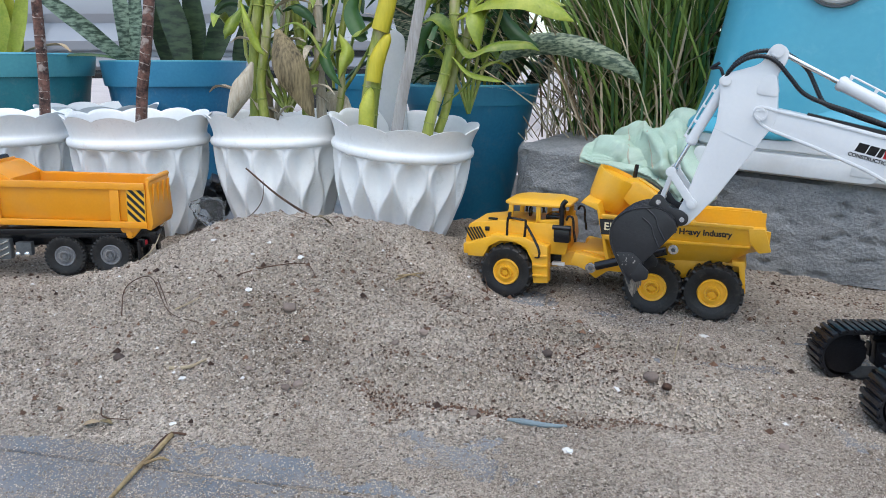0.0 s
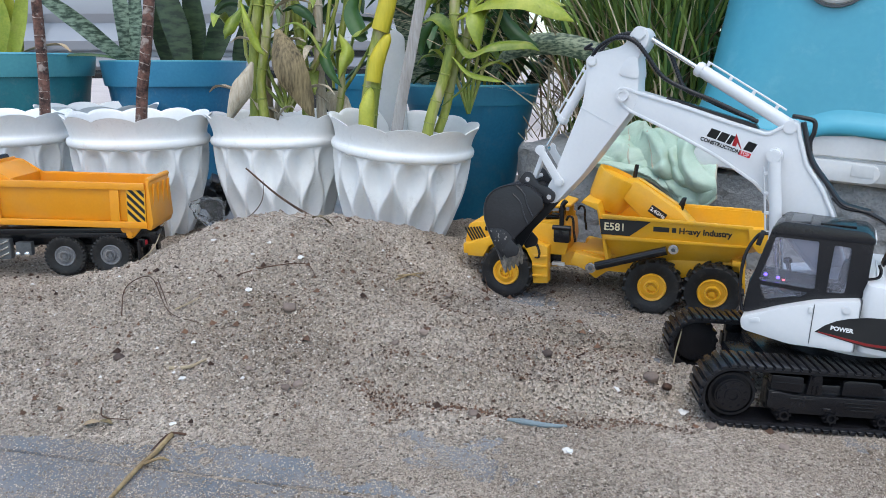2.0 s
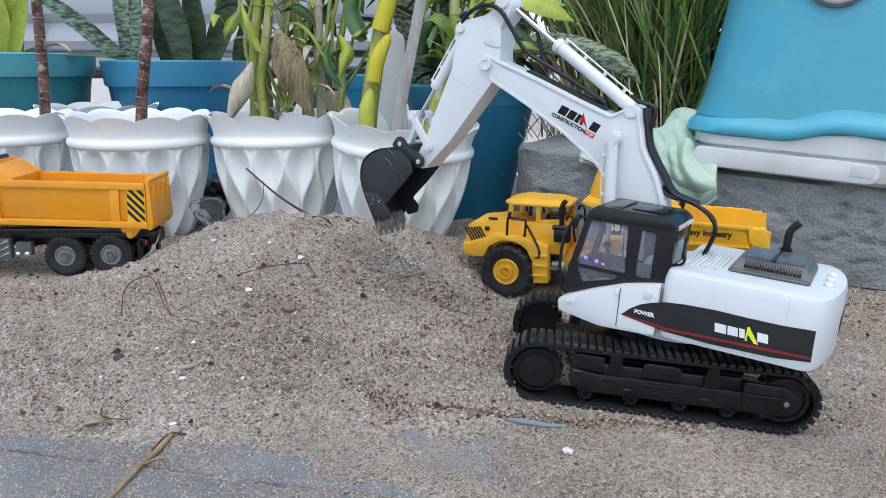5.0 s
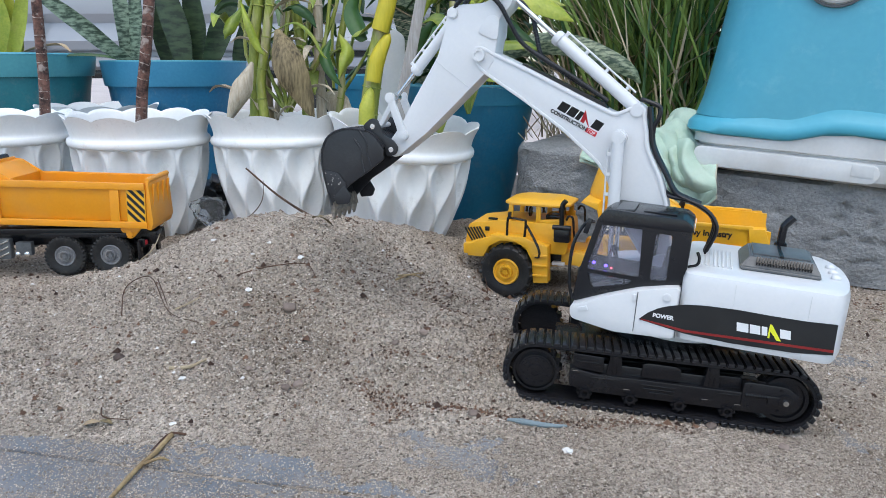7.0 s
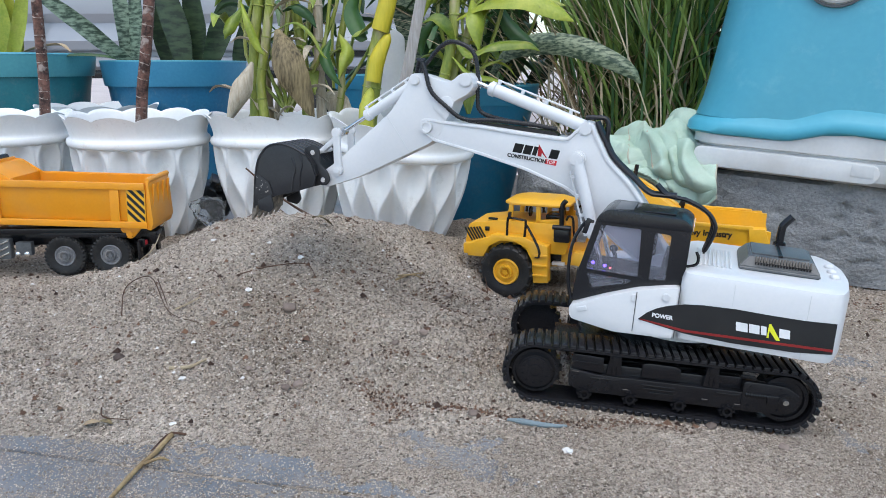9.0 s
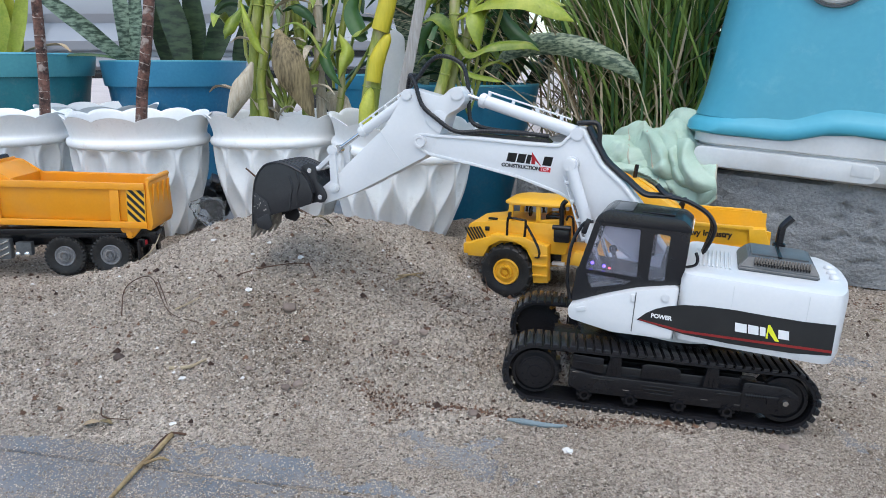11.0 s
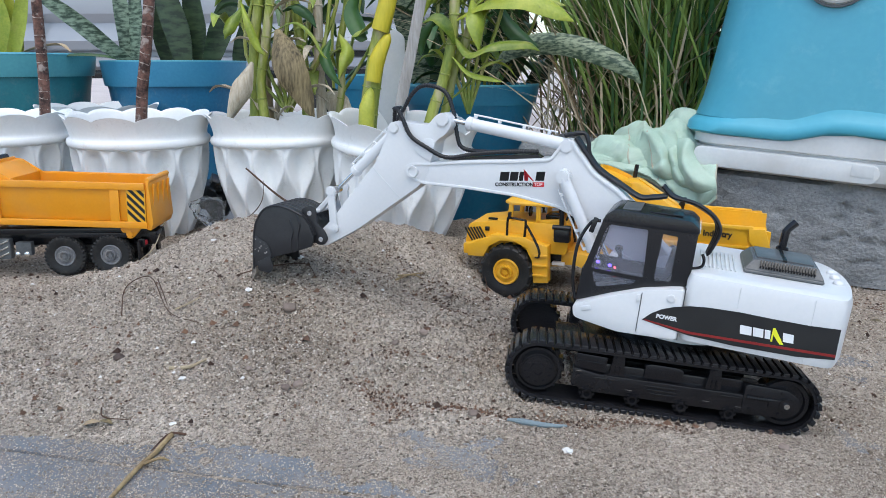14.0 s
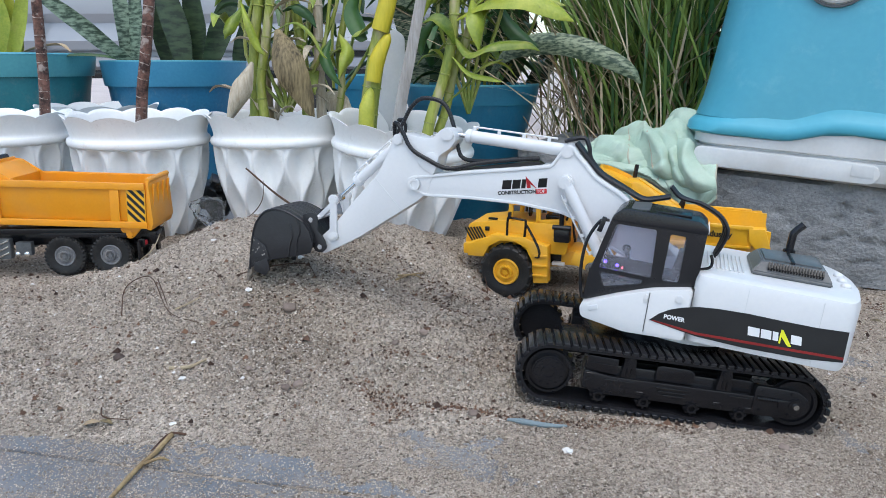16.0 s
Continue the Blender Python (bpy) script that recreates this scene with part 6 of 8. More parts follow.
snake_plant("broad dark snake plant leaves in a blue pot", [
    ([(-0.5749, 1.7000, 0.2739), (-0.5871, 1.7000, 0.3530), (-0.6057, 1.7000, 0.4244), (-0.6269, 1.7000, 0.5287)], 0.056, (1, 0.2, 0)),
    ([(-0.5593, 1.7300, 0.2738), (-0.5529, 1.7300, 0.3543), (-0.5597, 1.7300, 0.4269), (-0.5625, 1.7300, 0.5447)], 0.050, (1, -0.2, 0)),
    ([(-0.5206, 1.6800, 0.2740), (-0.4945, 1.6800, 0.3402), (-0.4717, 1.6800, 0.3993), (-0.4434, 1.6800, 0.4918)], 0.050, (1, 0.3, 0)),
    ([(-0.6306, 1.7500, 0.2775), (-0.6392, 1.7500, 0.3551), (-0.6401, 1.7500, 0.4286), (-0.6389, 1.7500, 0.5243)], 0.050, (1, 0.5, 0)),
    ([(-0.4826, 1.7800, 0.2736), (-0.4687, 1.7800, 0.3248), (-0.4497, 1.7800, 0.3752), (-0.4252, 1.7800, 0.4558)], 0.040, (1, 0.2, 0)),
], "snake_dark")
snake_plant("long mottled snake plant leaf arching over the step", [
    ([(0.0820, 1.4000, 0.2290), (0.0901, 1.3300, 0.2800), (0.1128, 1.2600, 0.3090), (0.1586, 1.2200, 0.3185), (0.2076, 1.1900, 0.3125), (0.2571, 1.1700, 0.2927), (0.2887, 1.1600, 0.2733), (0.3028, 1.1600, 0.2564)], 0.036, (0.25, 0.2, 0.9)),
    ([(-0.0438, 1.5000, 0.2364), (-0.0543, 1.5000, 0.3231), (-0.0755, 1.5000, 0.3970), (-0.0961, 1.5000, 0.4793)], 0.060, (1, 0.2, 0)),
], "snake_pale")
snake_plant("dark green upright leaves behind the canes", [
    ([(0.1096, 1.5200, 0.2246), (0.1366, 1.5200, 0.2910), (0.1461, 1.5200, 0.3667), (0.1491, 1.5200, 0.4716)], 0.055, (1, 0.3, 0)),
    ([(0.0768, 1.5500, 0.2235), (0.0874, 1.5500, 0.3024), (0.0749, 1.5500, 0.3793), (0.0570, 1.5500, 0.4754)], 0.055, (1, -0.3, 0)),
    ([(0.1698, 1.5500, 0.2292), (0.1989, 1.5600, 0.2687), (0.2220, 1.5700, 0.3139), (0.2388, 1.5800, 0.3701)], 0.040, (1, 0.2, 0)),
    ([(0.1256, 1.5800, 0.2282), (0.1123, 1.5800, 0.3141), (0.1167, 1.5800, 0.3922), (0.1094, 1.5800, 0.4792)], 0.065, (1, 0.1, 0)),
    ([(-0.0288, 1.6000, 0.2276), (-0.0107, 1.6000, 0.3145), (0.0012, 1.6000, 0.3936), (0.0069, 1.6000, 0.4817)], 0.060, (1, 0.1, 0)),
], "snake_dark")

lily = plant("spider_lily", "broad yellow-green strap leaves in a teal pot", "plant")
for path, w, mt in (([(-0.9074, 1.6200, 0.2917), (-0.9050, 1.6200, 0.3610), (-0.9137, 1.6200, 0.4176), (-0.9244, 1.6200, 0.5061)], 0.038, "leaf_yellow"), ([(-0.9057, 1.6000, 0.2916), (-0.8821, 1.6000, 0.3600), (-0.8674, 1.6000, 0.4159), (-0.8463, 1.6000, 0.5033)], 0.028, "leaf"),
                    ([(-0.9248, 1.6000, 0.2916), (-0.9174, 1.6000, 0.3600), (-0.9234, 1.6000, 0.4159), (-0.9360, 1.6000, 0.5033)], 0.040, "leaf_yellow")):
    part("leaf", blade(smooth_path(path, 8), [w * 0.9, w, w, w * 0.8, w * 0.3], 0.0015, 0.2, (1, 0.2, 0), 7), mt, lily)
part("dry_leaf", blade(smooth_path([(-0.8377, 1.5200, 0.3085), (-0.7920, 1.5000, 0.3188), (-0.7526, 1.5000, 0.3231), (-0.7271, 1.4900, 0.3100)], 6), [0.006, 0.012, 0.016, 0.004], 0.001, 0.2), "dry", lily, "curled dry brown leaf")
part("leaf", blade(smooth_path([(-0.7971, 1.5600, 0.3025), (-0.7444, 1.5600, 0.3081), (-0.6972, 1.5700, 0.3049), (-0.6789, 1.5800, 0.2982)], 6), [0.01, 0.014, 0.012, 0.003], 0.001, 0.2, (0, 1, 0.3)), "leaf_dark", lily)


def cane(p, path, r, material, nodes=True, name="cane"):
    st = part(name, tube(path, r, 12, 8, radii=[r * 1.05, r, r * 0.95, r * 0.92]), material, p)
    if nodes:
        pts = smooth_path(path, 8)
        for i in range(5, len(pts) - 2, 6):
            d = (pts[i + 1] - pts[i]).normalized()
            m = Matrix.Translation(pts[i]) @ d.to_track_quat("Z", "Y").to_matrix().to_4x4()
            part("node_ring", lathe([(r * 0.9, -0.0015), (r * 1.12, -0.0005), (r * 1.1, 0.0008), (r * 0.9, 0.0015)], 12), material, st, m=m)
    return st


def leaf(p, path, w, material, cup=0.18, hint=None, name="leaf", label=""):
    return part(name, blade(smooth_path(path, 7), [w * 0.15, w * 0.6, w, w * 0.95, w * 0.6, w * 0.06], 0.0007, cup, hint, 7), material, p, label)


dieff = plant("dumb_cane", "jointed green canes with yellowing leaves in a white pot", "plant")
cane(dieff, [(-0.3066, 1.2200, 0.1948), (-0.3031, 1.2200, 0.2534), (-0.3011, 1.2200, 0.3150), (-0.2898, 1.2200, 0.3836), (-0.2823, 1.2200, 0.4503)], 0.0085, "stem_green")
cane(dieff, [(-0.2876, 1.2100, 0.1955), (-0.2915, 1.2100, 0.2537), (-0.2805, 1.2100, 0.3191), (-0.2698, 1.2100, 0.3828), (-0.2626, 1.2100, 0.4489)], 0.0075, "stem_green")
cane(dieff, [(-0.2243, 1.2400, 0.1934), (-0.2260, 1.2400, 0.2620), (-0.2319, 1.2400, 0.3332), (-0.2385, 1.2400, 0.3853), (-0.2424, 1.2400, 0.4531)], 0.0085, "stem_green")
cane(dieff, [(-0.2877, 1.2500, 0.1927), (-0.2921, 1.2500, 0.2800), (-0.3018, 1.2500, 0.3513), (-0.3029, 1.2500, 0.4376)], 0.0060, "dry")
cane(dieff, [(-0.1993, 1.2300, 0.1941), (-0.1997, 1.2300, 0.2532), (-0.2000, 1.2300, 0.3153), (-0.1990, 1.2300, 0.3845), (-0.1980, 1.2300, 0.4517)], 0.0080, "dry_pale")
cane(dieff, [(-0.2846, 1.2700, 0.1913), (-0.2737, 1.2700, 0.2523), (-0.2656, 1.2700, 0.3345), (-0.2564, 1.2700, 0.4228)], 0.0050, "dry_pale", False)
leaf(dieff, [(-0.2573, 1.1900, 0.3378), (-0.2455, 1.1700, 0.3136), (-0.2324, 1.1600, 0.2758), (-0.2176, 1.1650, 0.2418), (-0.2018, 1.1700, 0.2009)], 0.050, "dry_brown", 0.12, (0.9, 0.2, 0.3), "dead_leaf", "hanging spotted brown dead leaf")
leaf(dieff, [(-0.2988, 1.1900, 0.2886), (-0.3105, 1.1800, 0.2586), (-0.3231, 1.1800, 0.2283), (-0.3446, 1.1900, 0.1907)], 0.032, "dry_pale", 0.30, (1, 0.2, 0.2), "dead_leaf", "pale papery dead leaf")
leaf(dieff, [(-0.2136, 1.2700, 0.2337), (-0.1884, 1.2600, 0.2295), (-0.1686, 1.2500, 0.2160), (-0.1504, 1.2500, 0.1955)], 0.040, "dry_pale", 0.15, (0.6, 0.2, 0.8), "dead_leaf")
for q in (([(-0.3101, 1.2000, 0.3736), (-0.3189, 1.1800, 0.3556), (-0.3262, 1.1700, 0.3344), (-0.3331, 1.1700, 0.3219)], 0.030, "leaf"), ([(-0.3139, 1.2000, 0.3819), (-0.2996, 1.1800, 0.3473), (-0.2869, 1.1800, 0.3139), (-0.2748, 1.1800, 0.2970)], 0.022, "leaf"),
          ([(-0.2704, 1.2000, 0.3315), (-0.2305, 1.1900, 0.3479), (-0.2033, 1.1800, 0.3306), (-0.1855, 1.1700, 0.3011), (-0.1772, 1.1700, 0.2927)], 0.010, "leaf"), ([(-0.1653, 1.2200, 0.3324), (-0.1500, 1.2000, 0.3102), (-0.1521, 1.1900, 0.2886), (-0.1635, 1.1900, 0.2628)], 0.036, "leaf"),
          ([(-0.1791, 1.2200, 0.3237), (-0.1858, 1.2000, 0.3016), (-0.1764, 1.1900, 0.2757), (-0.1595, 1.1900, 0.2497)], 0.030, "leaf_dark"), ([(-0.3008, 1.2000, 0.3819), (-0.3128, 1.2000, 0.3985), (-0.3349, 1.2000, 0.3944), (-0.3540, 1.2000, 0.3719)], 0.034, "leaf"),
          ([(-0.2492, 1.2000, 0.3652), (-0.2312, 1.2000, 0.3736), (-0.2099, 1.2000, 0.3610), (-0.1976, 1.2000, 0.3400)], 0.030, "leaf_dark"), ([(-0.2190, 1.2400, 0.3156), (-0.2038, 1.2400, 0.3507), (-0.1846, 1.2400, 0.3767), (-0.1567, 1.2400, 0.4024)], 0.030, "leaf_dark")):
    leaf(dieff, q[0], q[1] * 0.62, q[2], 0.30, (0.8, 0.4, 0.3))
cane(dieff, [(-0.1760, 1.2500, 0.1927), (-0.1674, 1.2500, 0.2528), (-0.1703, 1.2500, 0.3070), (-0.1572, 1.2500, 0.3688), (-0.1478, 1.2500, 0.4376)], 0.0060, "stem_green")

thick = plant("dumb_cane", "thick yellow-green canes with arching leaves in a tilted white pot", "plant")
cane(thick, [(-0.1171, 1.1500, 0.1825), (-0.1116, 1.1500, 0.2296), (-0.1017, 1.1500, 0.2883), (-0.0894, 1.1500, 0.3456), (-0.0784, 1.1500, 0.4014), (-0.0710, 1.1500, 0.4483)], 0.0135, "stem_green")
part("leaf_sheath", tube([(-0.1052, 1.1350, 0.2594), (-0.0977, 1.1350, 0.2923), (-0.0837, 1.1350, 0.3207), (-0.0786, 1.1350, 0.3287)], 0.009, 10, 6, radii=[0.011, 0.0125, 0.008, 0.001]), "stem_yellow", thick, "bright yellow leaf sheath")
part("leaf_sheath", tube([(-0.0937, 1.1370, 0.3328), (-0.0848, 1.1370, 0.3608), (-0.0760, 1.1370, 0.3923), (-0.0689, 1.1370, 0.4233)], 0.0115, 10, 6, radii=[0.0135, 0.0140, 0.0120, 0.009]), "stem_yellow", thick, "bright yellow leaf sheath")
part("leaf_sheath", tube([(-0.1171, 1.1350, 0.1923), (-0.1146, 1.1350, 0.2219), (-0.1098, 1.1350, 0.2428), (-0.1088, 1.1350, 0.2511)], 0.009, 10, 6, radii=[0.0125, 0.0125, 0.007, 0.001]), "leaf_yellow", thick)
cane(thick, [(-0.0252, 1.1400, 0.1747), (-0.0164, 1.1400, 0.2132), (0.0009, 1.1400, 0.2635), (0.0135, 1.1400, 0.3209), (0.0174, 1.1400, 0.3768), (0.0197, 1.1400, 0.4314)], 0.0085, "stem_green")
cane(thick, [(-0.0079, 1.1600, 0.1816), (0.0052, 1.1600, 0.2206), (0.0181, 1.1600, 0.2800), (0.0376, 1.1600, 0.3298), (0.0473, 1.1600, 0.3785), (0.0519, 1.1600, 0.4262)], 0.0070, "stem_green")
for q in (([(0.0134, 1.1400, 0.3289), (0.0378, 1.1100, 0.3000), (0.0699, 1.1000, 0.3116), (0.1186, 1.1000, 0.3132), (0.1392, 1.1000, 0.3037)], 0.022, "leaf"), ([(0.0134, 1.1400, 0.3450), (0.0621, 1.1200, 0.3712), (0.1169, 1.1000, 0.3772), (0.1601, 1.0900, 0.3589), (0.1847, 1.0900, 0.3437)], 0.040, "leaf_yellow"),
          ([(0.0424, 1.1400, 0.3768), (0.0475, 1.1200, 0.3556), (0.0498, 1.1100, 0.3316), (0.0526, 1.1100, 0.3040)], 0.030, "leaf"), ([(0.0175, 1.1300, 0.3125), (0.0049, 1.1200, 0.3360), (-0.0115, 1.1200, 0.3478), (-0.0296, 1.1200, 0.3423)], 0.022, "leaf"),
          ([(0.0134, 1.1300, 0.2963), (0.0384, 1.1200, 0.2719), (0.0719, 1.1200, 0.2638), (0.0871, 1.1200, 0.2597)], 0.010, "leaf"), ([(0.0303, 1.1500, 0.3536), (0.0795, 1.1400, 0.3926), (0.1364, 1.1300, 0.3838), (0.1766, 1.1200, 0.3673)], 0.035, "leaf"),
          ([(-0.0118, 1.1500, 0.3536), (-0.0243, 1.1400, 0.3289), (-0.0303, 1.1400, 0.3127), (-0.0330, 1.1400, 0.2964)], 0.022, "leaf_dark"), ([(-0.0797, 1.1600, 0.3624), (-0.1004, 1.1500, 0.3456), (-0.1219, 1.1500, 0.3294), (-0.1373, 1.1500, 0.3245)], 0.022, "leaf"),
          ([(-0.1234, 1.1800, 0.3965), (-0.1360, 1.1700, 0.3631), (-0.1230, 1.1600, 0.3298), (-0.1147, 1.1600, 0.3216)], 0.03, "leaf_dark"), ([(-0.0035, 1.1500, 0.2211), (0.0265, 1.1400, 0.2468), (0.0555, 1.1300, 0.2800), (0.0889, 1.1300, 0.2922)], 0.014, "leaf"),
          ([(0.0093, 1.1600, 0.3785), (-0.0076, 1.1600, 0.3945), (-0.0201, 1.1500, 0.3777), (-0.0286, 1.1500, 0.3536)], 0.03, "leaf"), ([(0.0749, 1.2000, 0.3985), (0.1013, 1.1900, 0.3479), (0.1271, 1.1800, 0.3223), (0.1492, 1.1800, 0.3097)], 0.03, "leaf_dark")):
    leaf(thick, q[0], q[1], q[2], hint=(0.6, 0.5, 0.5))
stake = thing("wooden_stake", pose(0, 0, 0), "weathered grey wooden stake in a tilted white pot", "stake")
part("stake_body", blade(smooth_path([(-0.0722, 1.1300, 0.1756), (-0.0611, 1.1300, 0.2388), (-0.0468, 1.1300, 0.3044), (-0.0321, 1.1300, 0.3760), (-0.0212, 1.1300, 0.4301)], 5), [0.018, 0.017, 0.016, 0.016], 0.003, 0.0, (1, 0, 0.2), 3), "stake", stake)
board = thing("pale_board", pose(0, 0, 0), "pale grey flat offcut leaning behind the canes", "board")
part("board_body", side(rounded([(-0.112, 0.150), (-0.125, 0.240), (-0.085, 0.345), (-0.062, 0.330), (-0.058, 0.150)], 0.008), 1.235, 1.241, 0.0015), "tub_base", board)


def bush(label, count, seed, x0, x1, y0, y1, z0, z1, material, size):
    """A loose plant of many pointed leaves on thin stalks."""
    rnd = random.Random(seed)
    p = plant("leafy_plant", label, "plant")
    for _ in range(count):
        b = Vector((rnd.uniform(x0, x1), rnd.uniform(y0, y1), rnd.uniform(z0, z1)))
        a = rnd.uniform(0, 2 * math.pi)
        d = Vector((math.cos(a), math.sin(a) * 0.5, rnd.uniform(-0.2, 0.7)))
        L = size * rnd.uniform(0.6, 1.3)
        pts = [b, b + d * L * 0.4 + Vector((0, 0, 0.10 * L)), b + d * L * 0.75 + Vector((0, 0, 0.02 * L)), b + d * L + Vector((0, 0, -0.22 * L))]
        part("leaf", blade(smooth_path(pts, 4), [L * 0.05, L * 0.22, L * 0.30, L * 0.18, L * 0.02], 0.0006, 0.2, None, 5), material, p)
    for k in range(5):
        x = x0 + (x1 - x0) * (k + 0.5) / 5
        part("stalk", tube([((x0 + x1) / 2, (y0 + y1) / 2, 0.21), (x, (y0 + y1) / 2, (z0 + z1) / 2), (x + 0.02, (y0 + y1) / 2, z1)], 0.003, 6, 4), "stem_green", p)
    return p


bush("dark leafy plant in a petrol-blue pot", 70, 31, -0.03, 0.19, 1.36, 1.52, 0.25, 0.46, "leaf_dark", 0.10)
bush("light green leafy shoots among the canes", 26, 37, -0.02, 0.10, 1.12, 1.22, 0.28, 0.44, "leaf", 0.075)
bush("green and dry leaves among jointed canes", 20, 41, -0.34, -0.16, 1.19, 1.27, 0.26, 0.44, "leaf", 0.07)
bush("dry papery leaf scraps among jointed canes", 16, 43, -0.33, -0.18, 1.18, 1.26, 0.20, 0.40, "dry_pale", 0.055)
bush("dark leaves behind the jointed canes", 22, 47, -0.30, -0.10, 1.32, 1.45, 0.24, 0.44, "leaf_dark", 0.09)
# ---- on the concrete step: washing machine, cloth, grass ----
KERB = pose(0.118, 1.172, -0.004, 0, 0, KERB_TURN)


def loft(sections, cap=True):
    bm, rings = BM(), []
    for z, x0, x1, y0, y1, r in sections:
        ring = []
        for cx, cy, a0 in ((x1 - r, y1 - r, 0), (x0 + r, y1 - r, 90), (x0 + r, y0 + r, 180), (x1 - r, y0 + r, 270)):
            for k in range(9):
                a = radians(a0 + 90 * k / 8)
                ring.append(bm.verts.new((cx + r * math.cos(a), cy + r * math.sin(a), z)))
            if a0 == 180:
                ring += [bm.verts.new((x0 + r + (x1 - x0 - 2 * r) * k / 48, y0, z)) for k in range(1, 48)]
        rings.append(ring)
    for a, b in zip(rings, rings[1:]):
        for k in range(len(a)):
            bm.faces.new((a[k], a[(k + 1) % len(a)], b[(k + 1) % len(a)], b[k]))
    if cap:
        bm.faces.new(rings[0][::-1]), bm.faces.new(rings[-1])
    return bm


def wave(x):
    """The swell in the trim line, high in the middle of the front."""
    up, down = min(1, max(0, (x - 0.115) / 0.07)), min(1, max(0, (x - 0.195) / 0.20))
    return up * up * (3 - 2 * up) * (1 - 0.75 * down * down * (3 - 2 * down))


def swell(bm, z0, amount):
    """Lifts the front of a loft along the wavy trim line, fading out above and below."""
    for v in bm.verts:
        if v.co.y < 0.03:
            v.co.z += amount * wave(v.co.x) * min(1, max(0, (v.co.z - z0) / 0.010))
    return bm


washer = thing("washing_machine", KERB @ pose(0.260, -0.014, 0.1500, 0, 3.7, 0), "turquoise plastic tub washer with off-white base on a concrete step", "washing machine")
W, D = 0.56, 0.44
part("base", swell(loft([(0.004, 0.006, W - 0.006, 0.006, D - 0.006, 0.05), (0.0, 0.012, W - 0.012, 0.012, D - 0.012, 0.05), (0.006, 0.004, W - 0.004, 0.004, D - 0.004, 0.05), (0.030, 0.002, W, 0.002, D, 0.05), (0.031, 0.006, W - 0.004, 0.006, D - 0.004, 0.05), (0.034, 0.006, W - 0.004, 0.006, D - 0.004, 0.05), (0.035, 0.0, W, 0.0, D, 0.05), (0.047, 0.0, W, 0.0, D, 0.05), (0.049, 0.006, W - 0.006, 0.006, D - 0.006, 0.05)][1:]), 0.036, 0.0155), "tub_base", washer, "off-white plastic base")
part("skirt", swell(loft([(0.048, -0.010, W + 0.003, -0.003, D, 0.06), (0.051, -0.013, W + 0.006, -0.006, D, 0.06), (0.060, -0.013, W + 0.005, -0.005, D, 0.065), (0.065, -0.010, W + 0.004, -0.002, D, 0.07), (0.070, -0.005, W, 0.002, D, 0.08), (0.075, -0.0005, W, 0.0045, D, 0.09), (0.079, 0.001, W - 0.002, 0.006, D - 0.01, 0.09)]), 0.030, 0.0150), "tub_light", washer, "paler turquoise skirt", smooth=60)
body_rows = []
for k in range(28):
    q = k / 27
    z = 0.070 + 0.60 * q
    t = -0.001 + 0.045 * (z - 0.074) + 0.006 * math.exp(-q * 30) * -1
    body_rows.append((z, t, W - t * 0.5, 0.004 + 0.05 * q, D - 0.02, 0.075 + 0.05 * min(1, q * 4)))
body_rows += [(0.685, 0.115, W - 0.07, 0.07, D - 0.03, 0.075), (0.690, 0.135, W - 0.09, 0.09, D - 0.05, 0.07)]
part("tub", loft(body_rows), "tub", washer, "glossy turquoise tub body", smooth=60)
drawer = part("front_panel", side(rounded([(0.010, 0.004), (0.010, 0.030), (0.231, 0.030), (0.240, 0.018), (0.232, 0.004)], 0.008), -0.0045, 0.006, 0.002), "tub_base", washer, "long off-white front panel with rounded end")
part("panel_mark", box(0.026, 0.0012, 0.015, (0.218, -0.0049, 0.020), 0.0006), "tub_base", drawer)
part("foot_block", box(0.30, 0.06, 0.046, (0.396, 0.026, 0.024), 0.006), "tub_base", washer)
knob = lathe([(0.0001, 0.004), (0.020, 0.005), (0.028, 0.003), (0.034, 0.006), (0.037, 0.005), (0.039, 0.0)], 40)
part("dial", knob, "dial_grey", washer, "round grey dial", m=pose(0.150, 0.014, 0.259, 87, 0, 0))
part("dial_ring", lathe([(0.038, -0.004), (0.038, 0.0015), (0.0415, 0.0015), (0.0415, -0.004)], 40), "grey", washer, "dark gap round the dial", m=pose(0.150, 0.014, 0.259, 87, 0, 0))
part("scuff", box(0.0016, 0.010, 0.040, (0.0075, 0.100, 0.150), 0.0006, rot=(0, 6, 0)), "cloth_hem", washer, "small scuffed patch")


# folds lying over one another: place along and across, turn, half length, half width, height
FOLDS = ((0.20, 0.55, 25, 0.055, 0.026, 0.012), (0.48, 0.50, 60, 0.080, 0.020, 0.021), (0.74, 0.22, 20, 0.048, 0.024, 0.022), (0.68, 0.62, 50, 0.050, 0.013, 0.015),
         (0.87, 0.70, 65, 0.055, 0.017, 0.021), (0.60, 0.88, 20, 0.050, 0.013, 0.012), (0.28, 0.82, 10, 0.050, 0.015, 0.011), (0.33, 0.30, 40, 0.050, 0.014, 0.014), (0.78, 0.93, 70, 0.035, 0.014, 0.014))


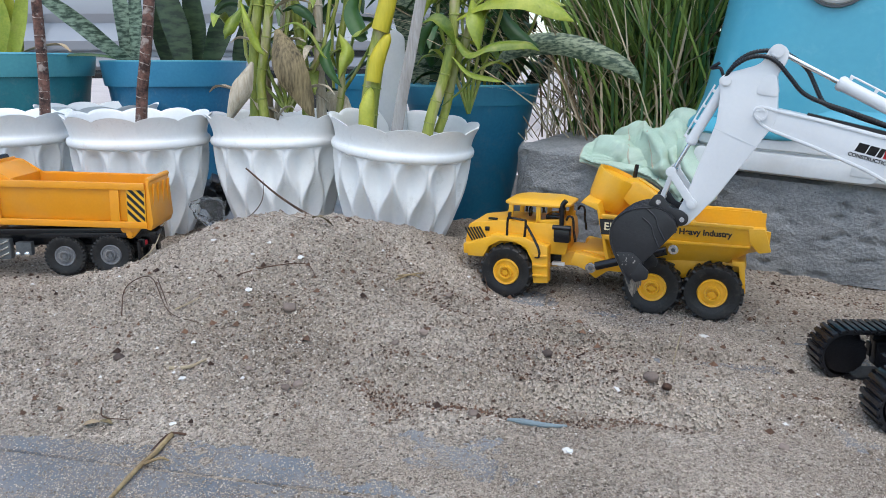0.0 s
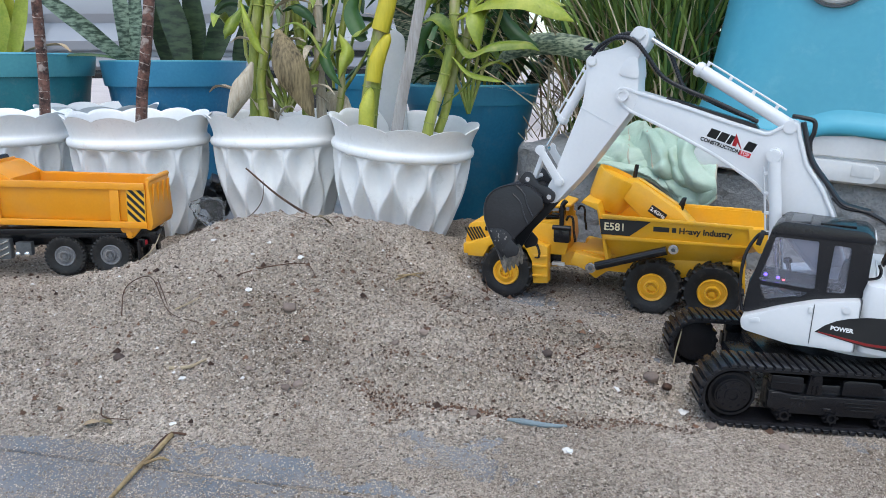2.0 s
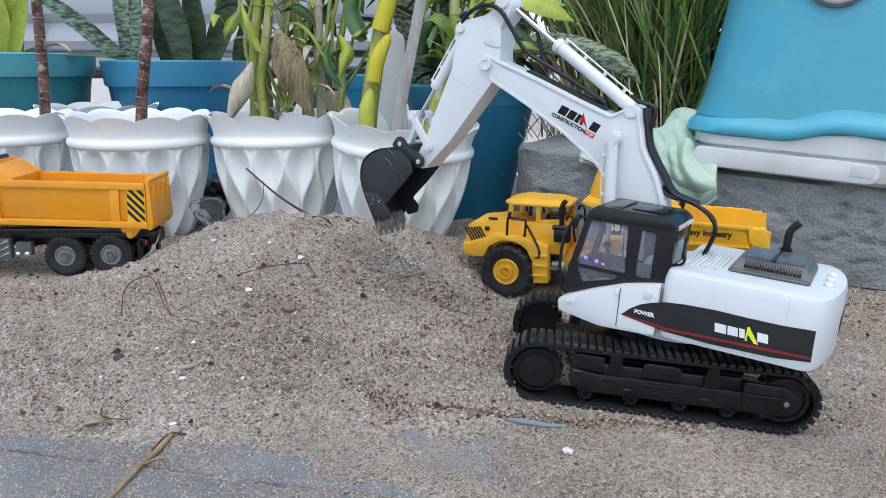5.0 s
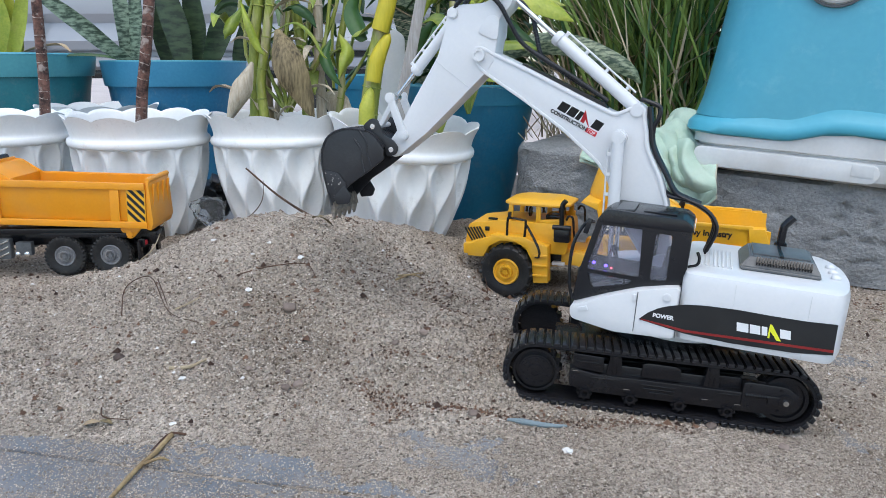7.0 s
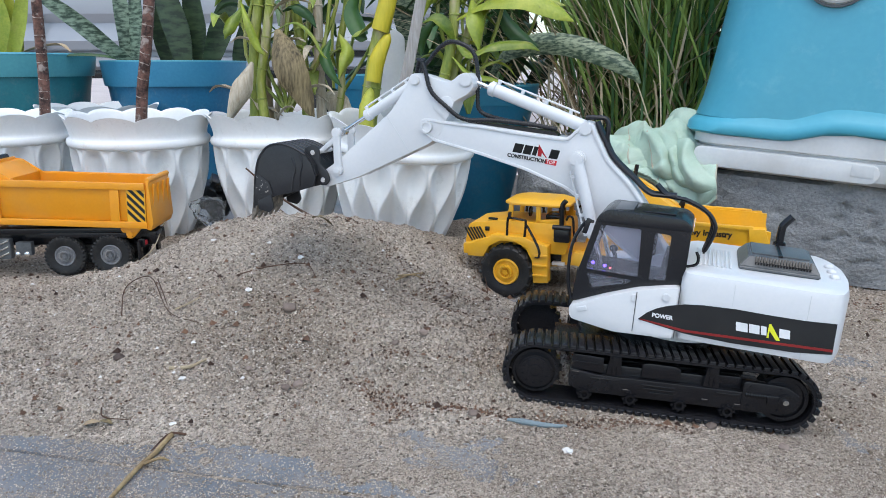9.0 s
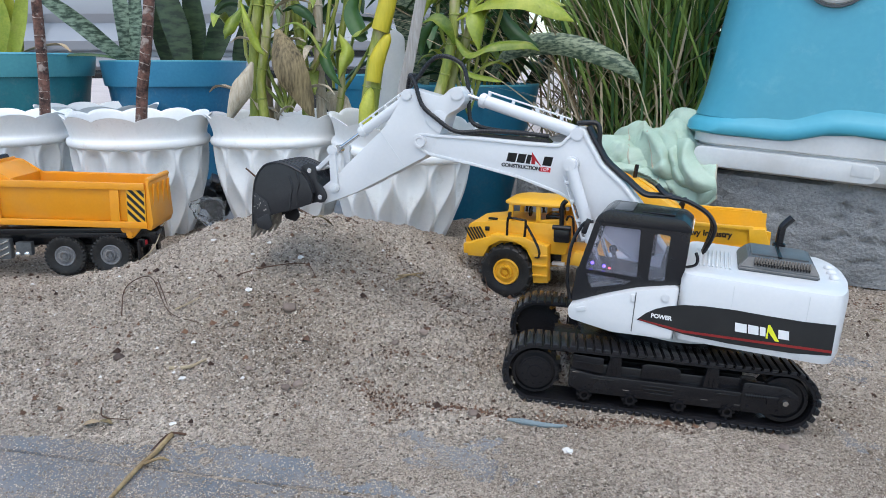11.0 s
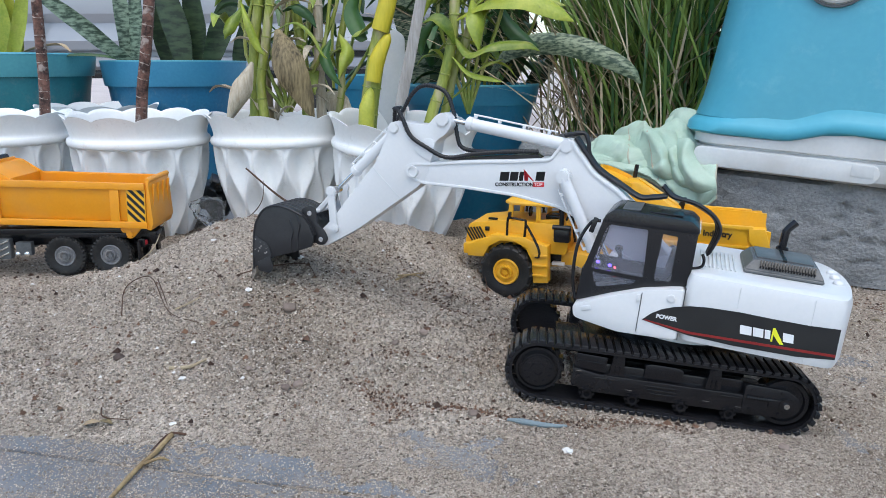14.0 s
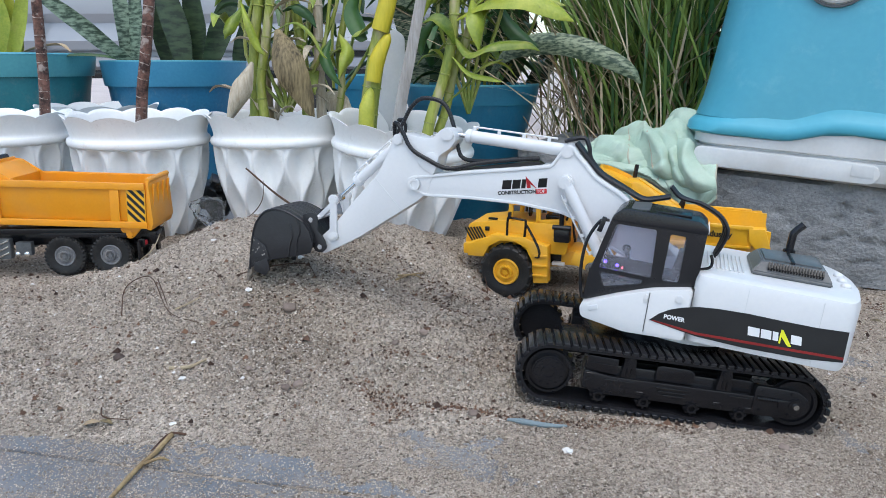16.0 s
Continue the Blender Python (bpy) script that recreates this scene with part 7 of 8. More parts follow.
def build_cloth():
    """Crumpled terry cloth lying on the step and hanging over its edge."""
    nu, nr = 150, 120
    base = [[None] * (nr + 1) for _ in range(nu + 1)]
    fold = lambda *p: noise.noise(Vector(p))
    for i in range(nu + 1):
        s = i / nu
        top = 0.168 - 0.066 * (0.12 + 0.18 * s)
        hang = 0.012 + 0.050 * math.exp(-((s - 0.82) / 0.22) ** 2) + 0.012 * math.exp(-((s - 0.35) / 0.20) ** 2)
        hump = 0.053 * math.exp(-((s - 0.66) / 0.20) ** 2) + 0.022 * math.exp(-((s - 0.26) / 0.20) ** 2)
        for j in range(nr + 1):
            r = j / nr
            q = min(1, r / 0.60)
            bow = math.sin(math.pi * min(1, q * 0.90 + 0.08)) ** 0.9
            over = max(0, r - 0.60) / 0.40
            soft = math.sin(min(1, over * 2.5) * math.pi / 2)
            base[i][j] = Vector((0.110 + 0.192 * s + 0.014 * (0.5 - r) * math.sin(5 * s), 0.115 - 0.122 * q - 0.016 * soft - 0.016 * q * math.exp(-((s - 0.95) / 0.2) ** 2), top + 0.006 + hump * bow * (1 - 0.6 * soft) - hang * over - 0.006 * soft))
    bm, rows = BM(), []
    for i in range(nu + 1):
        row = []
        for j in range(nr + 1):
            s, r, p = i / nu, j / nr, base[i][j]
            n = (base[min(i + 2, nu)][j] - base[max(i - 2, 0)][j]).cross(base[i][max(j - 6, 0)] - base[i][min(j + 6, nr)]).normalized()
            a, c = (s * 0.19 + r * 0.22) * 0.7, (s * 0.19 - r * 0.22) * 0.7
            X, Y = s * 0.19 + 0.012 * fold(a * 22, c * 22, 4.2), r * 0.22 + 0.012 * fold(a * 22, c * 22, 8.2)
            lift = 0.0
            for s0, r0, turn, long, wide, high in FOLDS:
                dx, dy = X - s0 * 0.19, Y - r0 * 0.22
                ct, st = math.cos(radians(turn)), math.sin(radians(turn))
                e = math.hypot(max(0, abs(dx * ct + dy * st) - long + wide), dy * ct - dx * st) / wide
                lift = max(lift, 1.1 * high * max(0, 1 - e) ** 0.75)
            crease = 1 - min(1, 7.0 * abs(fold(X * 15 + 3, Y * 15, 5.5)))
            pleat = 1 - min(1, 6.0 * abs(fold(a * 26, c * 26 + 2, 7.5)))
            lift += 0.002 - 0.004 * crease - 0.003 * pleat + 0.005 * fold(a * 40, c * 40, 3.3) + 0.0008 * fold(a * 170, c * 170, 2.0) - 0.004
            edge = min(1, 0.25 + 7 * min(s, 1 - s, r + 0.02, 1.02 - r))
            p = p + n * (lift * edge)
            if r < 0.58:
                p.z = max(p.z, 0.168 - 0.066 * (0.12 + 0.18 * s) + 0.003)
            row.append(bm.verts.new(p))
        rows.append(row)
    for a, b in zip(rows, rows[1:]):
        for k in range(nr):
            bm.faces.new((a[k], b[k], b[k + 1], a[k + 1]))
    rim = [Vector(rows[i][nr].co) for i in range(0, nu + 1, 5)] + [Vector(rows[nu][j].co) for j in range(nr, -1, -6)]
    rim2 = [Vector(rows[0][j].co) for j in range(0, nr + 1, 6)]
    over = [[Vector(rows[int(nu * (s0 + (s1 - s0) * k / 12))][int(nr * (r0 + (r1 - r0) * k / 12))].co) + Vector((0, -0.0015, 0.001)) for k in range(13)] for s0, r0, s1, r1 in ((0.40, 0.12, 0.62, 0.90), (0.26, 0.30, 0.40, 0.72))]
    for _ in range(1):
        bmesh.ops.smooth_vert(bm, verts=list(bm.verts), factor=0.5, use_axis_x=True, use_axis_y=True, use_axis_z=True)
    bmesh.ops.solidify(bm, geom=list(bm.faces), thickness=0.0022)
    cloth = thing("cleaning_cloth", KERB, "crumpled mint green terry cloth hanging over a concrete step", "cloth")
    part("towelling", bm, "cloth", cloth, smooth=70)
    for r in (rim, rim2, *over):
        part("hem", tube(r, 0.0016, 6, 2), "cloth_hem", cloth, "beige stitched hem")


build_cloth()


def build_grass(name, material, count, seed, label, spread, high, dry):
    rnd = random.Random(seed)
    bm = BM()
    for _ in range(count):
        bx, by = rnd.gauss(0.385, 0.055), rnd.gauss(1.40, 0.07)
        if dry and rnd.random() < 0.35:
            bx = rnd.uniform(0.15, 0.50)
        a = rnd.uniform(0, 2 * math.pi)
        lean = rnd.uniform(0.05, spread)
        h = rnd.uniform(*high)
        w = rnd.uniform(0.0016, 0.0044) * (0.5 if dry else 0.85)
        d = Vector((math.cos(a) * 1.0, math.sin(a) * 0.55, 0))
        droop = rnd.uniform(0.0, 0.55 if not dry else 1.1)
        sd = Vector((-d.y, d.x, 0)).normalized() if rnd.random() < 0.5 else Vector((1, 0.2, 0)).normalized()
        prev = None
        n = 7
        for k in range(n + 1):
            q = k / n
            p = Vector((bx, by, 0.150)) + d * (h * lean * (q + droop * q * q)) + Vector((0, 0, h * (q - 0.42 * droop * q ** 2.4)))
            ww = w * (0.6 + 0.8 * q) * (1 - q ** 3) + 0.0004
            v = [bm.verts.new(p - sd * ww), bm.verts.new(p + Vector((0, 0.25 * ww, -0.3 * ww))), bm.verts.new(p + sd * ww)]
            if prev:
                bm.faces.new((prev[0], prev[1], v[1], v[0])), bm.faces.new((prev[1], prev[2], v[2], v[1]))
            prev = v
    ob = part(name, bm, material, smooth=80)
    return tagged(ob, label, "grass", kind="stuff")


build_grass("grass", "grass", 800, 4, "tall green lemongrass blades growing on the step", 0.60, (0.26, 0.60), False)
build_grass("dry_grass", "grass_dry", 480, 9, "dry brown grass blades at the clump's foot", 1.1, (0.12, 0.42), True)
# inner blades take the dark leaf colour to paint the clump's inner shade
build_grass("grass", "leaf_dark", 260, 14, "grass blades inside the clump, coloured dark for its shade", 0.35, (0.22, 0.50), False)

# ---- parked car far behind ----
def build_car():
    car = thing("parked_car", pose(-1.83, 3.6, 0), "silver parked car seen low behind the pots", "car")
    prof = [(0.10, 0.255), (0.0, 0.270), (-0.045, 0.285), (-0.050, 0.325), (0.010, 0.335), (0.012, 0.352), (-0.040, 0.362), (-0.062, 0.400), (-0.040, 0.455), (-0.030, 0.480), (-0.066, 0.520), (-0.075, 0.580), (-0.060, 0.640), (-0.040, 0.760), (0.0, 0.900)]
    bm, rows = BM(), []
    for i in range(41):
        q = i / 40
        x = -2.2 + 4.4 * q
        bulge = 0.10 * (2 * q - 1) ** 4
        rows.append([bm.verts.new((x, y + bulge, z)) for y, z in prof] + [bm.verts.new((x, 1.62 - y - bulge, z)) for y, z in reversed(prof)])
    for a, b in zip(rows, rows[1:]):
        for k in range(len(a)):
            bm.faces.new((a[k], b[k], b[(k + 1) % len(a)], a[(k + 1) % len(a)]))
    bm.faces.new(rows[0]), bm.faces.new(rows[-1][::-1])
    part("body", bm, "car", car, smooth=30)
    part("cabin", side(rounded([(-1.35, 0.89), (-0.75, 1.38), (0.75, 1.40), (1.75, 0.89)], 0.08), 0.10, 1.52, 0.03), "car", car)
    for sgn, y in ((1, 0.095), (-1, 1.525)):
        part("window", side(rounded([(-1.15, 0.93), (-0.68, 1.32), (0.05, 1.33), (0.05, 0.93)], 0.04), y - 0.006, y + 0.006), "print", car, "dark car window")
        part("window", side(rounded([(0.12, 0.93), (0.12, 1.33), (0.70, 1.33), (1.45, 0.93)], 0.04), y - 0.006, y + 0.006), "print", car, "dark car window")
    part("sill", box(2.6, 0.03, 0.04, (0, 0.03, 0.250), 0.01), "black", car, "black sill trim")
    for x in (-1.38, 1.38):
        for y in (0.10, 1.52):
            w = part("wheel", lathe([(0.20, -0.09), (0.30, -0.10), (0.325, -0.07), (0.325, 0.07), (0.30, 0.10), (0.20, 0.09)], 40), "tyre", car, m=pose(x, y, 0.318, 90, 0, 0))
            part("rim", cyl(0.21, 0.16, (0, 0, 0), "z", 32, bevel=0.01), "silver", w)
    for x0, x1 in ((-0.02, -0.008), (1.02, 1.032), (-1.06, -1.048)):
        part("door_gap", box(x1 - x0, 0.004, 0.46, ((x0 + x1) / 2, -0.062, 0.55)), "black", car)


build_car()

# ---- small things on the sand ----
def on_sand(x, y):
    return max(float(ground_z(x, y)), float(sand_height(x, y)))


def lie(points, lift=0.001):
    return [(x, y, on_sand(x, y) + lift + dz) for x, y, dz in points]


def twig(points, r, material, label, name="twig", lift=0.001, straight=None):
    pts = straight or lie(points, lift)
    t = thing(name, Matrix(), label, "twig", "twigs on the sand")
    part("stalk", tube(pts, r, 7, 6, radii=[r, r * 0.9, r * 0.5]), material, t)
    return t


twig([], 0.0022, "twig", "long dark twig leaning on the sand heap", straight=[(-0.0400, 0.9400, 0.0518), (-0.0931, 0.9550, 0.0613), (-0.1648, 0.9850, 0.0766), (-0.2204, 1.0000, 0.1052), (-0.2709, 1.0100, 0.1459)])
twig([], 0.0007, "twig", "thin dark stalk sticking out of the sand", straight=[(-0.2606, 0.9700, 0.0851), (-0.2498, 0.9750, 0.0957), (-0.2438, 0.9850, 0.1093), (-0.2429, 0.9900, 0.1317)])
twig([(-0.2333, 0.7520, 0), (-0.1909, 0.7645, .004), (-0.1487, 0.7667, .006), (-0.1342, 0.7513, 0)], 0.0007, "twig", "thin bent dark twig on the sand")
twig([(-0.3269, 0.7116, 0), (-0.3385, 0.7544, .012), (-0.3055, 0.7413, .02), (-0.2738, 0.7007, .004), (-0.2386, 0.6864, .002)], 0.0006, "twig", "thin looping dark twig on the sand")
twig([(-0.2001, 0.5238, 0), (-0.2120, 0.5201, .002), (-0.2173, 0.4970, .002)], 0.0011, "twig", "dark broken twig on the paving")
twig([(-0.2109, 0.5231, .001), (-0.2134, 0.4945, .002), (-0.2175, 0.4733, .002), (-0.2211, 0.4399, .001), (-0.2214, 0.4157, .001)], 0.0021, "twig_yellow", "forked yellowish stick lying along the paving joint", "stick")
twig([(-0.2149, 0.4770, .003), (-0.2050, 0.4832, .004), (-0.1994, 0.4847, .001)], 0.0012, "twig_yellow", "short yellowish stick on the paving", "stick")
twig([(-0.2432, 0.6109, .001), (-0.2265, 0.6133, .003), (-0.2157, 0.6275, .002)], 0.0019, "twig_pale", "pale flat straw on the sand", "straw")
twig([(-0.0538, 0.8004, .001), (-0.0384, 0.8156, .002), (-0.0238, 0.8295, .002)], 0.0012, "twig_yellow", "yellow dry grass tuft on the sand", "straw")
twig([(-0.0516, 0.8183, .001), (-0.0351, 0.8127, .003), (-0.0256, 0.8217, .002)], 0.0010, "twig_yellow", "yellow dry grass tuft on the sand", "straw")
twig([(-0.2574, 0.7720, 0), (-0.2459, 0.7640, .006), (-0.2247, 0.7316, .001)], 0.00055, "twig", "thin dark twig on the sand")
twig([(-0.2773, 0.5506, .001), (-0.2700, 0.5380, .003), (-0.2495, 0.5376, .001)], 0.0006, "twig", "thin dark twig beside a dry leaf")
twig([(-0.3089, 0.7679, .002), (-0.2908, 0.7334, .004), (-0.2725, 0.7002, .001)], 0.0006, "twig", "thin dark stalk on the sand")
twig([(-0.2700, 0.7068, .001), (-0.2573, 0.7118, .003), (-0.2486, 0.7219, .001)], 0.0009, "twig_pale", "pale straw on the sand", "straw")
twig([(-0.3707, 0.8755, .002), (-0.3539, 0.8786, .012), (-0.4277, 1.1105, .03), (-0.4437, 1.2134, .035)], 0.0008, "twig_pale", "dry stalk beside the orange truck", "straw")
twig([], 0.0008, "twig_pale", "thin dry stalk standing in the sand", straight=[(0.2202, 0.6600, 0.0009), (0.2243, 0.6650, 0.0163), (0.2291, 0.6700, 0.0317), (0.2326, 0.6750, 0.0414)])
twig([], 0.0008, "twig", "thin dry stalk standing in the sand", straight=[(0.0538, 0.8600, 0.0052), (0.0540, 0.8650, 0.0181), (0.0513, 0.8700, 0.0310)])

strip = thing("plastic_strip", Matrix(), "narrow blue-grey strip half buried in sand", "plastic strip")
part("strip_body", tube(lie([(0.0518, 0.5430, .0005), (0.0639, 0.5411, .001), (0.0816, 0.5385, .0005), (0.0987, 0.5350, .0)]), 0.0022, 8, 5, radii=[0.0012, 0.0026, 0.0022, 0.001]), "teal_strip", strip)

for pts, w, mt, label in (
    ([(-0.2849, 0.5328, .001), (-0.2789, 0.5345, .003), (-0.2724, 0.5362, .002)], 0.008, "dry", "small curled dry leaf on the paving"),
    ([(-0.2734, 0.5385, .001), (-0.2675, 0.5353, .002), (-0.2612, 0.5330, .001)], 0.006, "dry_brown", "small curled dry leaf on the paving"),
    ([(-0.1592, 0.8807, .004), (-0.1468, 0.8677, .008), (-0.1335, 0.8776, .003)], 0.012, "dry_brown", "dry brown leaf on the heap"),
    ([(0.4921, 0.8066, .001), (0.4990, 0.8030, .002), (0.5050, 0.8010, .001)], 0.007, "dry_brown", "dry brown leaf scrap by the step"),
):
    lf = thing("dry_leaf", Matrix(), label, "leaf", "dry leaves")
    part("leaf_blade", blade(smooth_path(lie(pts), 5), [w * 0.1, w * 0.8, w, w * 0.7, w * 0.05], 0.0003, 0.12), mt, lf)


def pebble(x, y, r, material, label, name="pebble", flat_z=0.65):
    rnd = random.Random(int(x * 7919 + y * 104729))
    chip = material == "shell"
    r *= 0.72 if chip else 0.74
    bm = ball(1.0, (0, 0, 0), 2 if chip else 3)
    o = Vector((rnd.uniform(0, 9), rnd.uniform(0, 9), 0))
    for v in bm.verts:
        k = 1 + (0.75 if chip else 0.32) * noise.noise(v.co * 1.3 + o) + (0.3 if chip else 0.09) * noise.noise(v.co * 3 + o)
        v.co = Vector((v.co.x * k * r, v.co.y * k * r * 0.85, v.co.z * k * r * flat_z))
    t = thing(name, pose(x, y, on_sand(x, y) + r * flat_z * 0.55, 0, 0, rnd.uniform(0, 180)), label, "stone", "pebbles")
    part("stone", bm, material, t, smooth=25 if chip else 80)
    return t


for x, y, r in ((-0.2925, 0.6230, .0070), (-0.1542, 0.7036, .0098), (-0.1236, 0.5841, .0070), (-0.1320, 0.5734, .0055), (0.1862, 0.6114, .0100), (0.1763, 0.6816, .0075), (0.0976, 0.6462, .0070), (-0.1379, 0.6115, .0045), (0.0242, 0.5468, .0060), (-0.0176, 0.6775, .0075), (0.0069, 0.7849, .0060), (-0.0006, 0.7700, .0050), (0.2171, 0.5444, .0060), (0.2609, 0.5115, .0055), (-0.0453, 0.6612, .005), (-0.3560, 0.6202, .0045), (-0.1724, 0.6095, .004), (-0.1865, 1.3917, .004)):
    pebble(x, y, r, "pebble", "smooth grey-brown pebble half sunk in sand")
for x, y, r in ((-0.2019, 0.7332, .0058), (-0.1563, 0.7867, .0060), (-0.2269, 0.5965, .0052), (-0.2669, 0.8350, .0046), (0.1529, 0.6029, .0060), (0.2009, 0.5681, .0070), (-0.1980, 0.8161, .0036), (0.0933, 0.4986, .0060), (0.0325, 0.8869, .0036), (-0.2127, 0.7983, .0036), (-0.1157, 0.9009, .003), (0.2774, 0.7401, .006), (-0.2146, 0.5344, .0036), (0.4729, 0.8999, .003)):
    pebble(x, y, r, "shell", "small white shell fragment on the sand", "shell_fragment", 0.4)
pebble(*(0.1959, 0.5963, .0062), "twig", "dark brown lump of bark on the sand", "bark_lump")
pebble(*(-0.0160, 0.6791, .006), "twig", "dark damp clod on the sand", "clod")

# clear plastic bag between the white pots
bag = thing("plastic_bag", pose(*(-0.3595, 1.1200, 0.0665)), "crumpled clear plastic bag between white pots", "plastic bag")
bm = ball(0.024, (0, 0, 0), 4)
for v in bm.verts:
    k = 1 + 0.5 * noise.noise(v.co * 60) + 0.25 * abs(noise.noise(v.co * 140))
    v.co = Vector((v.co.x * k, v.co.y * k, v.co.z * k * 0.8))
part("film", bm, "film", bag, smooth=20).visible_shadow = False
bm = ball(0.035, (0, 0, 0), 3)
for v in bm.verts:
    v.co *= 1 + 0.5 * noise.noise(v.co * 50)
wrap = thing("dark_wrapper", pose(*(-0.3991, 1.3000, 0.0598)), "dark crumpled wrapper behind the pots", "wrapper")
part("foil", bm, "black", wrap)

# grit: tiny stones and crumbs over the sand
def build_grit(name, count, seed, size, material, label, lines=()):
    rnd = np.random.RandomState(seed)
    y = (0.535 if material == "crumb" else 0.44) + 0.62 * rnd.rand(count) ** 1.1
    x = (rnd.rand(count) - 0.5) * 1.45 * (0.55 + y * 0.75)
    if lines:
        k = rnd.randint(0, len(lines), count)
        q = np.array(lines)[k]
        u = rnd.rand(count)
        x = q[:, 0] * (1 - u) + q[:, 2] * u + rnd.randn(count) * q[:, 4]
        y = q[:, 1] * (1 - u) + q[:, 3] * u + rnd.randn(count) * q[:, 4] * 0.7
    z = np.maximum(sand_height(x, y), ground_z(x, y))
    base = np.array([(1, 0, -0.3), (0, 0.9, -0.3), (-1, 0, -0.3), (0, -0.9, -0.3), (0.1, 0.05, 0.9)])
    tri = np.array([(0, 1, 4), (1, 2, 4), (2, 3, 4), (3, 0, 4)])
    r = size * (0.5 + rnd.rand(count) ** 3 * 1.8) * np.where(y < 0.535, 0.6, 1.0)
    a = rnd.rand(count) * 2 * np.pi
    ca, sa = np.cos(a), np.sin(a)
    jit = 1 + 0.9 * (rnd.rand(count, 5, 3) - 0.5)
    v = base[None] * jit * r[:, None, None]
    co = np.stack([v[..., 0] * ca[:, None] - v[..., 1] * sa[:, None] + x[:, None], v[..., 0] * sa[:, None] + v[..., 1] * ca[:, None] + y[:, None], v[..., 2] * 0.7 + z[:, None] + r[:, None] * 0.25], -1).reshape(-1, 3)
    f = (tri[None] + 5 * np.arange(count)[:, None, None]).reshape(-1, 3)
    me = bpy.data.meshes.new(name)
    me.from_pydata(co.tolist(), [], f.tolist())
    me.materials.append(M[material])
    tagged(new(name, me), label, "gravel", kind="stuff")


M["grit"] = mat("mixed_grit", (0.14, 0.110, 0.088), (0.62, 0.545, 0.465), 0.85, 50, 0, 0, island=0.85, spread=(0.05, 0.95))
M["crumb"] = mat("dark_crumbs", (0.035, 0.018, 0.012), (0.17, 0.095, 0.06), 0.9, 50, 0, 0, island=0.8, spread=(0.2, 0.8))
build_grit("grit", 140000, 3, 0.00078, "grit", "loose mixed grit scattered over the sand")
build_grit("crumbs", 9500, 5, 0.0009, "crumb", "dark soil and bark crumbs on the sand")
# damp debris; denser along troughs and ridge foot to paint the relief's shading
build_grit("debris", 8000, 15, 0.00095, "crumb", "dark damp debris in the furrows, also standing in for their shade", [(-0.05, 0.634, 0.17, 0.592, 0.005), (-0.02, 0.722, 0.17, 0.676, 0.008), (-0.075, 0.600, -0.03, 0.553, 0.008), (-0.02, 0.560, 0.20, 0.531, 0.005), (-0.02, 0.560, 0.20, 0.531, 0.005), (-0.05, 0.634, 0.17, 0.592, 0.004), (0.02, 0.745, 0.19, 0.665, 0.020), (-0.10, 0.90, 0.03, 0.79, 0.010), (-0.06, 0.648, 0.085, 0.617, 0.009), (0.05, 0.620, 0.18, 0.592, 0.010), (0.08, 0.735, 0.19, 0.680, 0.018), (0.05, 0.66, 0.18, 0.615, 0.012), (-0.19, 0.72, -0.10, 0.665, 0.05), (-0.13, 0.92, -0.09, 0.93, 0.010), (-0.02, 0.80, 0.02, 0.74, 0.008), (0.42, 0.93, 0.56, 0.86, 0.02), (-0.12, 0.84, -0.02, 0.76, 0.03)])
build_grit("bark_bits", 1500, 25, 0.0021, "crumb", "small brown bark and leaf scraps on the sand")
build_grit("shell_grit", 420, 7, 0.0012, "shell", "tiny white shell grit on the sand")

# thin scatter of sand grains over the bare paving, thicker in drifts
def build_grains(count, seed):
    rnd = np.random.RandomState(seed)
    y = 0.40 + 0.20 * rnd.rand(count)
    x = (rnd.rand(count) - 0.5) * 1.25
    wide = rnd.rand(count) < 0.25
    x, y = np.where(wide, 0.22 + 0.40 * rnd.rand(count), x), np.where(wide, 0.52 + 0.30 * rnd.rand(count), y)
    more = 0.36 / (1 + np.exp(-(x + 0.12) / 0.05)) - 0.20
    keep = value_noise(x * 9 + 2, (y + 0.2 * x) * 30, 31) + 0.5 * value_noise(x * 40, y * 70, 32) + 0.35 * rnd.randn(count) + more > 0.06
    x, y = x[keep], y[keep]
    n = len(x)
    z = np.maximum(sand_height(x, y), ground_z(x, y) + 0.0002)
    base = np.array([(1, 0, 0), (-0.5, 0.87, 0), (-0.5, -0.87, 0), (0, 0, 0.9)])
    tri = np.array([(0, 1, 3), (1, 2, 3), (2, 0, 3)])
    r = 0.00050 * (0.6 + rnd.rand(n) ** 2 * 1.4)
    a = rnd.rand(n) * 2 * np.pi
    v = base[None] * (1 + 0.5 * (rnd.rand(n, 4, 3) - 0.5)) * r[:, None, None]
    ca, sa = np.cos(a)[:, None], np.sin(a)[:, None]
    co = np.stack([v[..., 0] * ca - v[..., 1] * sa + x[:, None], v[..., 0] * sa + v[..., 1] * ca + y[:, None], v[..., 2] + z[:, None]], -1).reshape(-1, 3)
    me = bpy.data.meshes.new("sand_grains")
    me.from_pydata(co.tolist(), [], (tri[None] + 4 * np.arange(n)[:, None, None]).reshape(-1, 3).tolist())
    me.materials.append(M["grain"])
    tagged(new("sand_grains", me), "thin scatter of beige sand grains over the paving", "sand", kind="stuff")


M["grain"] = mat("beige_sand_grains", (0.16, 0.125, 0.098), (0.50, 0.43, 0.355), 0.9, 50, 0, 0, island=0.85, spread=(0.15, 0.85))
build_grains(380000, 41)

